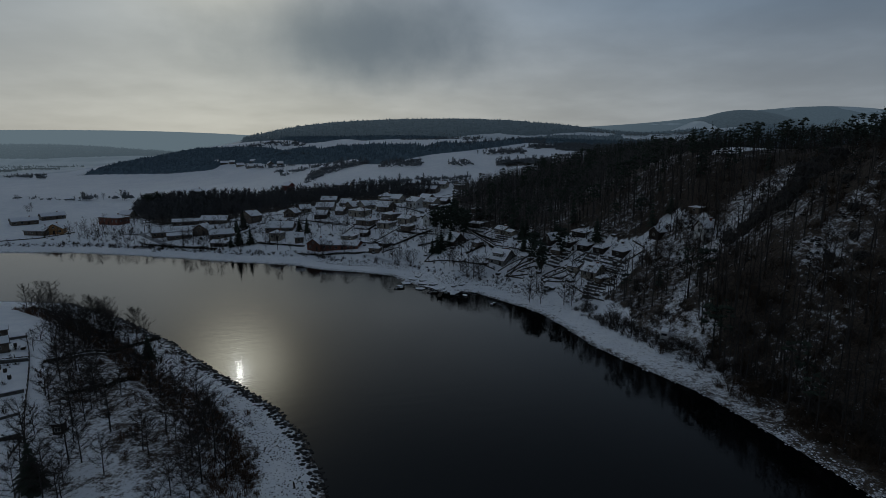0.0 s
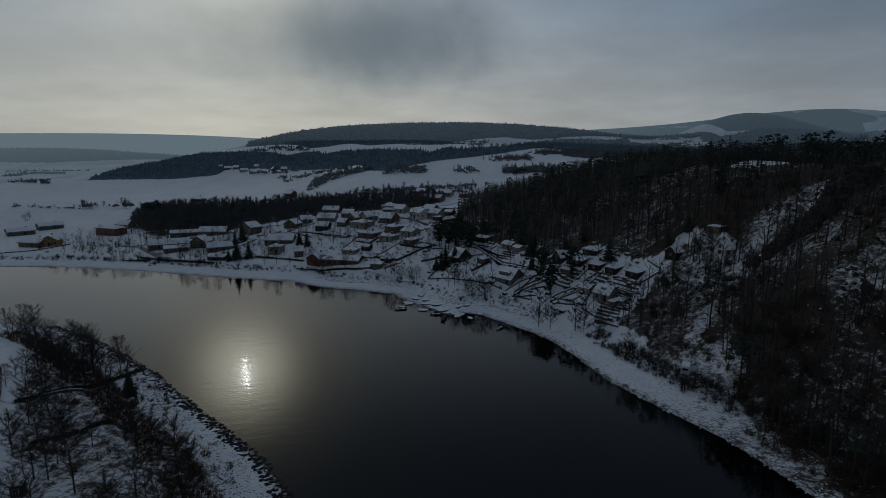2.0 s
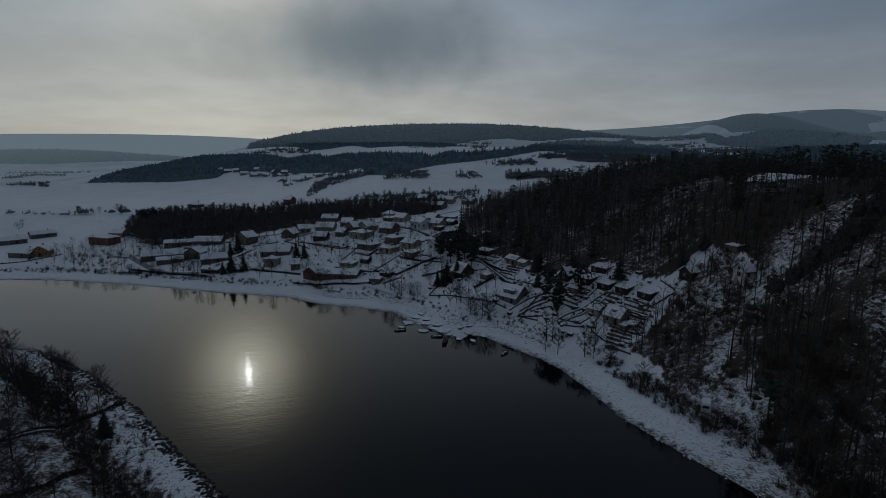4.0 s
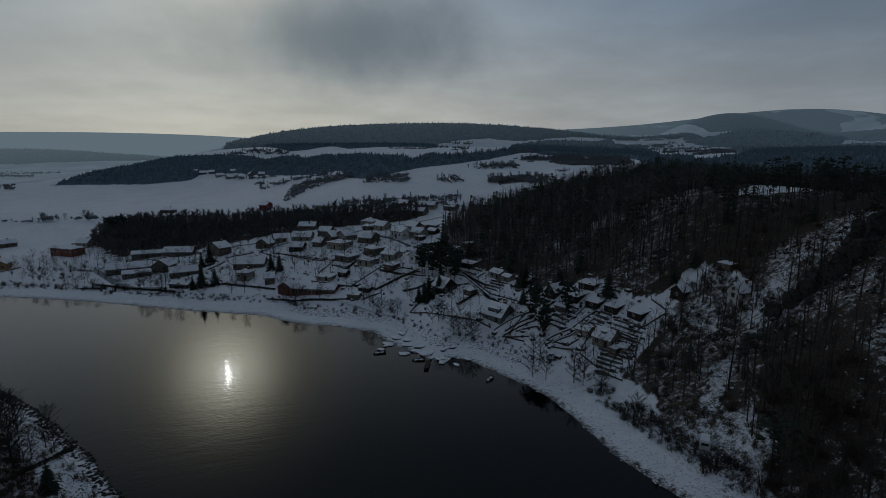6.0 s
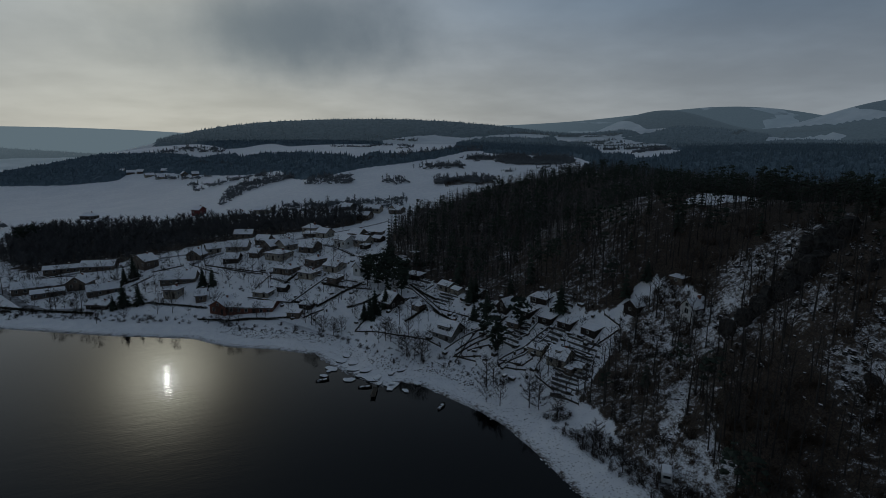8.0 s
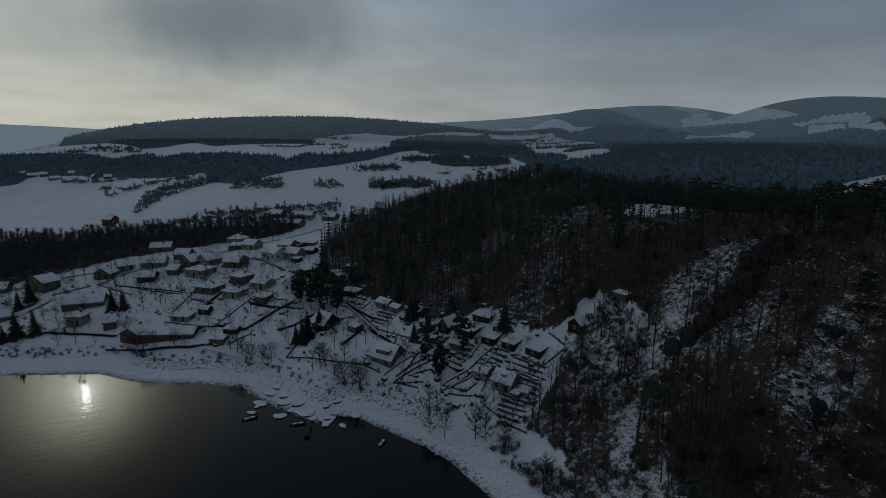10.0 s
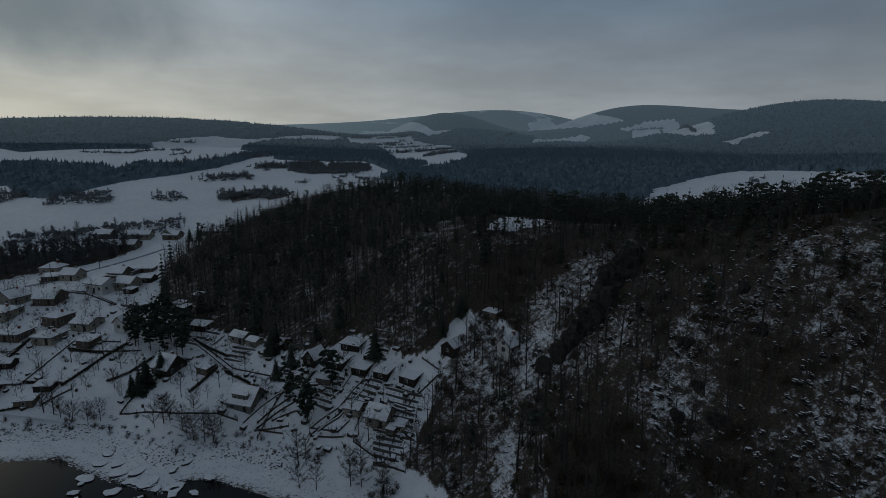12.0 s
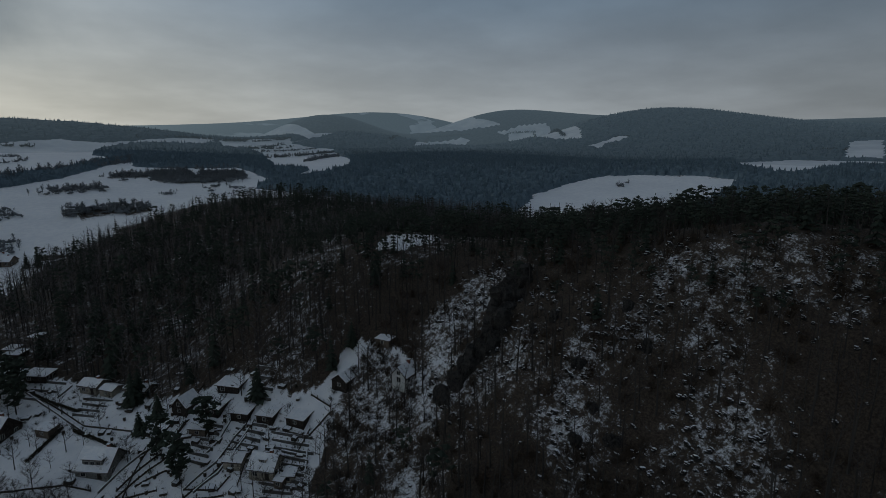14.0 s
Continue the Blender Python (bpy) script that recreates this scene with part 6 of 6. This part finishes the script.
# ---- trees in the gardens ----
ORCHARD = [(-205, 262), (-160, 248), (-110, 234), (-60, 223), (-20, 206), (5, 190), (18, 178), (30, 166), (48, 142), (60, 160), (50, 190), (24, 228), (4, 270), (-30, 305), (-70, 318), (-110, 300), (-150, 292), (-195, 315)]
BUILT = [(o.location.x, o.location.y) for o in bpy.data.objects if o.parent is None and o.data is None and len(o.children) and "wall" in o.children[0].name]


def off_buildings(x, y):
    clear = np.full(np.shape(x), 1e9)
    for bx_, by_ in BUILT:
        clear = np.minimum(clear, np.hypot(x - bx_, y - by_))
    return np.where(clear > 6.0, 0.62, 0.0)


ox, oy = scatter(ORCHARD, 4.8, off_buildings)
plant_wood("bare_tree", GARDEN, ox, oy, (0.4, 0.85), 40, TWIG, "leafless fruit tree in a snowy village garden", "garden_trees", "leafless trees between the village houses", "trees")

# ---- allotment terraces ----
def terrace(x, y, turn, length, deep):
    """A planting bed: a low wall in front, with snow on the bed behind it."""
    z = ground_at(x, y)
    root = tagged(new("garden_terrace"), "terraced garden bed under snow with a low dark wall", "garden bed", "allotment terraces")
    root.matrix_basis = pose(x, y, z, 0, 0, turn)
    part("bed_wall", a_box(-length / 2, length / 2, -0.14, 0.14, -0.6, 0.5, taper=0.03), STONEWALL, root)
    part("bed_snow", a_box(-length / 2 + 0.05, length / 2 - 0.05, 0.14, deep, -0.5, 0.42, taper=0.1), SNOW, root)
    for k in range(int(length / 1.4)):
        s = Shape()
        for _ in range(7):
            s.sliver((0, 0, 0), (random.uniform(-0.35, 0.35), random.uniform(-0.35, 0.35), random.uniform(0.3, 0.8)), 0.1, 0)
        shrub = part("shrub", s, HEDGE, root)
        shrub.location = (-length / 2 + 0.7 + 1.4 * k + random.uniform(-0.3, 0.3), 0.4 + random.uniform(0, 0.5), 0.4)
    return root


def terraces(start, stop, rows, turn, length, deep):
    for k in range(rows):
        u = k / max(1, rows - 1)
        terrace(start[0] + (stop[0] - start[0]) * u, start[1] + (stop[1] - start[1]) * u, turn + random.uniform(-3, 3), length * random.uniform(0.85, 1.1), deep)


terraces((46.8, 154.5), (53.2, 163), 8, -57, 10.5, 0.9)
terraces((42.5, 167.0), (48.2, 171.8), 6, -57, 7.5, 0.9)
terraces((35.5, 172), (41.5, 178.5), 6, -56, 5.5, 0.9)
terraces((42.6, 149), (45.6, 154), 5, -52, 7.0, 0.8)
terraces((20.5, 205.5), (24.5, 209), 4, -54, 7.0, 1.0)
terraces((52, 176), (56, 182), 4, -56, 5.5, 1.0)
terraces((12, 222), (17, 226), 3, -50, 7.0, 1.2)
terraces((-40, 250), (-36, 246), 3, -33, 6.0, 1.2)
terraces((-6, 262), (-3, 258), 4, -38, 6.0, 1.2)


# ---- the parked van ----
def van(x, y, turn):
    root = tagged(new("van"), "small white van parked in snow under the slope", "van")
    root.matrix_basis = pose(x, y, ground_at(x, y), 0, 0, turn)
    s = Shape()
    prof = [(-2.2, 0.35), (-2.25, 0.9), (-2.2, 1.9), (-1.9, 2.1), (0.9, 2.1), (1.5, 1.35), (2.2, 1.1), (2.3, 0.4)]
    for side in (-0.9, 0.9):
        s.v += [(px_, side * (0.93 if pz_ > 1.5 else 1), pz_) for px_, pz_ in prof]
    n = len(prof)
    s.f = [tuple(range(n)), tuple(reversed(range(n, 2 * n)))] + [(k, k + n, (k + 1) % n + n, (k + 1) % n) for k in range(n)]
    part("body", s, CARPAINT, root)
    part("snow_cover", a_box(-1.95, 0.85, -0.78, 0.78, 2.1, 2.22, taper=0.08), SNOW, root, "snow on the roof")
    shield = Shape()
    slab(shield, (0.98, -0.72, 2.03), (0.98, 0.72, 2.03), (1.46, 0.78, 1.42), (1.46, -0.78, 1.42), 0.03)
    part("windscreen", shield, GLASS, root)
    part("rear_window", a_box(-2.25, -2.2, -0.6, 0.6, 1.25, 1.75), GLASS, root)
    for side in (-1, 1):
        part("side_window", a_box(0.0, 0.95, side * 0.87 - 0.04, side * 0.87 + 0.04, 1.35, 1.85), GLASS, root)
        part("headlight", a_box(2.2, 2.28, side * 0.68 - 0.14, side * 0.68 + 0.14, 0.75, 0.95), GLASS, root)
    for wx in (-1.4, 1.45):
        for side in (-0.82, 0.82):
            t, r = Shape(), Shape()
            t.tube([(0, -0.11, 0), (0, 0.11, 0)], [0.33, 0.33], 14)
            t.f += [tuple(range(14)), tuple(reversed(range(14, 28)))]
            r.tube([(0, -0.12, 0), (0, 0.12, 0)], [0.19, 0.19], 10)
            r.f += [tuple(range(10)), tuple(reversed(range(10, 20)))]
            wheel = part("wheel", t, RUBBER, root)
            wheel.location = (wx, side, 0.33)
            part("rim", r, STEEL, wheel)


van(51.6, 118.4, 62)


# ---- boats, ice slabs, jetties ----
def boat(x, y, turn, length=3.6):
    root = tagged(new("rowing_boat"), "small rowing boat moored in the shallows, full of snow", "boat", "rowing boats")
    root.matrix_basis = pose(x, y, 0.0, 0, 0, turn)
    s, rows = Shape(), []
    for k in range(7):
        u = k / 6
        half = 0.62 * math.sin(math.pi * min(1, 0.22 + 0.78 * u)) + 0.02
        xx = length * (0.5 - u)
        s.v += [(xx, -half, 0.42), (xx, -half * 0.6, -0.12), (xx, half * 0.6, -0.12), (xx, half, 0.42)]
        if k:
            n = 4 * k - 4
            s.f += [(n + a, n + a + 1, n + a + 5, n + a + 4) for a in range(3)]
    s.f += [(0, 1, 2, 3), (27, 26, 25, 24)]
    part("hull", s, FENCE, root)
    part("snow_fill", a_box(-length * 0.38, length * 0.36, -0.36, 0.36, 0.1, 0.34, taper=0.05), SNOW, root)
    part("thwart", a_box(-0.15, 0.15, -0.5, 0.5, 0.34, 0.39), FENCE, root)


for x, y, turn in ((-14.6, 172.4, 20), (-3.3, 167.0, 5), (14.9, 154.1, 60)):
    boat(x, y, turn)


def ice_slab(x, y, r):
    s = Shape()
    n = 11
    rim = [(math.cos(6.283 * k / n) * r * random.uniform(0.75, 1.2), math.sin(6.283 * k / n) * r * random.uniform(0.45, 0.8)) for k in range(n)]
    for z, q in ((-0.5, 1.03), (0.22, 1.0), (0.34, 0.8)):
        s.v += [(a * q, b * q, z) for a, b in rim]
    for lev in range(2):
        s.f += [(lev * n + k, lev * n + (k + 1) % n, lev * n + n + (k + 1) % n, lev * n + n + k) for k in range(n)]
    s.f.append(tuple(range(2 * n, 3 * n)))
    ob = tagged(new("flat_rock", add_mesh("flat_rock", s.v, s.f, [SNOW, ROCK])), "flat shore rock capped with snow and ice", "rock", "flat shore rocks")
    for p in ob.data.polygons:
        p.material_index = 1 if p.index < n else 0
    ob.matrix_basis = pose(x, y, max(0.0, ground_at(x, y)), 0, 0, random.uniform(0, 360))


for x, y, r in ((-12.8, 179.6, 2.0), (-10.4, 183.8, 1.8), (-7.1, 181.6, 1.6), (-7.6, 171.8, 1.9), (-6.6, 178, 2.2), (-2.8, 176.1, 1.8), (-4.3, 173.6, 1.7), (-14.5, 175.2, 1.3), (-1.6, 170.9, 1.9), (-9.1, 186.8, 1.6), (3.7, 167.5, 2.2), (6.4, 174.6, 1.4), (3.6, 173.2, 1.3), (-0.1, 171.4, 1.6), (3.3, 166.0, 2.0), (-2.8, 172.2, 1.6), (10.1, 167.3, 1.4), (-13.4, 178, 0.9), (0.5, 168.5, 1.2), (7, 163.5, 1.2)):
    ice_slab(x, y, r)


def jetty(x, y, turn, length):
    root = tagged(new("jetty"), "short dark timber jetty standing in the lake", "jetty")
    root.matrix_basis = pose(x, y, 0.0, 0, 0, turn)
    for k in range(int(length / 0.3)):
        plank = part("plank", a_box(0, 0.26, -0.6, 0.6, 0.5, 0.56), FENCE, root)
        plank.location.x = 0.3 * k
    for k in (0.2, length - 0.3):
        for side in (-0.5, 0.5):
            pile = part("pile", a_box(-0.07, 0.07, -0.07, 0.07, -1.2, 0.9), FENCE, root)
            pile.location = (k, side, 0)


jetty(-0.6, 165.6, -97, 5.4)
jetty(-23.6, 63.8, 20, 4.0)


# ---- poles ----
def power_pole(x, y, turn=0):
    root = tagged(new("power_pole"), "weathered timber power pole beside the lane", "pole", "power poles")
    root.matrix_basis = pose(x, y, ground_at(x, y), 0, 0, turn)
    s = Shape()
    s.tube([(0, 0, -0.5), (0, 0, 7.5)], [0.14, 0.10], 8)
    part("mast", s, FENCE, root)
    part("crossarm", a_box(-0.8, 0.8, -0.06, 0.06, 6.9, 7.05), FENCE, root)
    for k in (-0.7, 0, 0.7):
        part("insulator", a_box(k - 0.05, k + 0.05, -0.05, 0.05, 7.05, 7.25, taper=0.01), GLASS, root)


for x, y in ((-78, 284), (-57, 295), (-33, 309), (-18, 326), (-120, 243), (-148, 262)):
    power_pole(x, y, random.uniform(0, 90))


# ---- the gardens of the near bank ----
building("flat", "brown", "hut", -99, 113.5, 40, 3.2, 2.6, 2.0, 0.4)
building("gable", "brown", "hut", -92.5, 105.5, 40, 3.4, 2.6, 2.0, 1.0)
building("flat", "dark", "hut", -57.2, 73.5, 10, 1.4, 1.2, 1.7, 0.3)
hedge([(-79, 100), (-75, 106), (-72, 111), (-69, 123)], 1.3)
hedge([(-65, 86), (-60, 90), (-59, 96)], 1.2)
garden_wall([(-99, 109.5), (-94, 115)], 0.9)
garden_wall([(-90, 97.5), (-83, 101)], 1.2)
garden_wall([(-78, 82.5), (-73, 87)], 1.0)
garden_wall([(-67, 68.5), (-62.4, 72.4)], 0.9)
garden_wall([(-71, 75), (-67.5, 79)], 0.8)
BANK_PLOTS = [(-101, 110), (-94, 114), (-82, 98.5), (-74, 87), (-66, 77), (-60.5, 70), (-64, 66), (-78, 80), (-90, 94)]
bush_row("garden_shrubs", BANK_PLOTS, 2.2, 0.55, (0.25, 0.8), HEDGE, "dark shrubs and dead stalks in the near bank's gardens", "shrubs")


# ---- hamlet before the far wood ----
for x, y, w in ((-299, 735, 11), (-286, 735, 9), (-268, 724, 12), (-247, 708, 10), (-222, 694, 11), (-206, 689, 9), (-312, 748, 10), (-255, 722, 9)):
    building("gable", "brown" if w % 2 else "cream", "house", x, y + random.uniform(-14, 10), random.uniform(-60, 40), w * 0.8, 6, 2.8, 2.4)


# ---- garden clutter ----
def woodpile():
    root = tagged(new("woodpile"), "dark stack of firewood capped with snow", "woodpile", "garden woodpiles")
    stack = Shape()
    for k in range(4):
        for m in range(3):
            n = len(stack.v)
            stack.tube([(-0.7, -0.3 + 0.2 * k, 0.1 + 0.19 * m), (0.7 + random.uniform(-0.1, 0.1), -0.3 + 0.2 * k, 0.1 + 0.19 * m)], [0.1, 0.1], 6)
            stack.f += [tuple(reversed(range(n, n + 6))), tuple(range(n + 6, n + 12))]
    ob = part("firewood", stack, FENCE, root)
    ob["kind"] = "stuff"
    part("snow_cap", a_box(-0.72, 0.72, -0.42, 0.42, 0.58, 0.70, taper=0.1), SNOW, root)
    return root


def cold_frame():
    root = tagged(new("cold_frame"), "low dark cold frame with snow on its lid", "cold frame", "garden cold frames")
    part("frame", a_box(-0.9, 0.9, -0.6, 0.6, -0.2, 0.4), FENCE, root)
    lid = Shape()
    slab(lid, (-0.92, -0.64, 0.45), (0.92, -0.64, 0.45), (0.92, 0.64, 0.62), (-0.92, 0.64, 0.62), 0.05)
    part("lid", lid, GLASS, root)
    snow = Shape()
    slab(snow, (-0.8, -0.5, 0.53), (0.8, -0.5, 0.53), (0.8, 0.5, 0.68), (-0.8, 0.5, 0.68), 0.06)
    part("snow_cap", snow, SNOW, root)
    return root


def barrel():
    root = tagged(new("rain_barrel"), "dark rain barrel standing in the snow", "barrel", "garden barrels")
    s = Shape()
    s.tube([(0, 0, 0), (0, 0, 0.3), (0, 0, 0.6), (0, 0, 0.9)], [0.26, 0.32, 0.32, 0.27], 10)
    part("drum", s, FENCE, root)
    part("snow_cap", a_box(-0.2, 0.2, -0.2, 0.2, 0.86, 0.98, taper=0.06), SNOW, root)
    return root


def strew(maker, ring, spacing, share):
    first = None
    x, y = scatter(ring, spacing, lambda a, b: np.where(off_buildings(a, b) > 0, share, 0.0))
    for a, b in zip(x, y):
        m = pose(a, b, ground_at(a, b) - 0.03, 0, 0, random.choice((-55, 35, -30, 60)) + random.uniform(-8, 8))
        if first is None:
            first = maker()
            first.matrix_basis = m
        else:
            copy_thing(first, m)


GARDENS = [(-18, 208), (10, 188), (30, 166), (48, 142), (60, 160), (54, 186), (24, 222), (4, 262), (-40, 275), (-62, 250), (-50, 224)]
strew(woodpile, GARDENS, 8.0, 0.42)
strew(cold_frame, GARDENS, 9.0, 0.40)
strew(barrel, GARDENS, 9.5, 0.38)
PLOTS = [(30, 166), (44, 148), (54, 153), (58, 162), (48, 178), (38, 192), (24, 208), (20, 196)]
strew(cold_frame, PLOTS, 4.2, 0.5)
strew(woodpile, PLOTS, 4.6, 0.4)
strew(barrel, PLOTS, 4.0, 0.4)
fence([(21.4, 174.9), (28.9, 181.8), (36.6, 186.8), (44.2, 191.2)])
fence([(40.3, 161.1), (46.4, 168), (50, 178)])
fence([(44.6, 151.3), (51, 158), (56.6, 161)])
strew(cold_frame, BANK_PLOTS, 5.0, 0.5)
strew(barrel, BANK_PLOTS, 5.0, 0.5)
strew(woodpile, BANK_PLOTS, 6.0, 0.5)
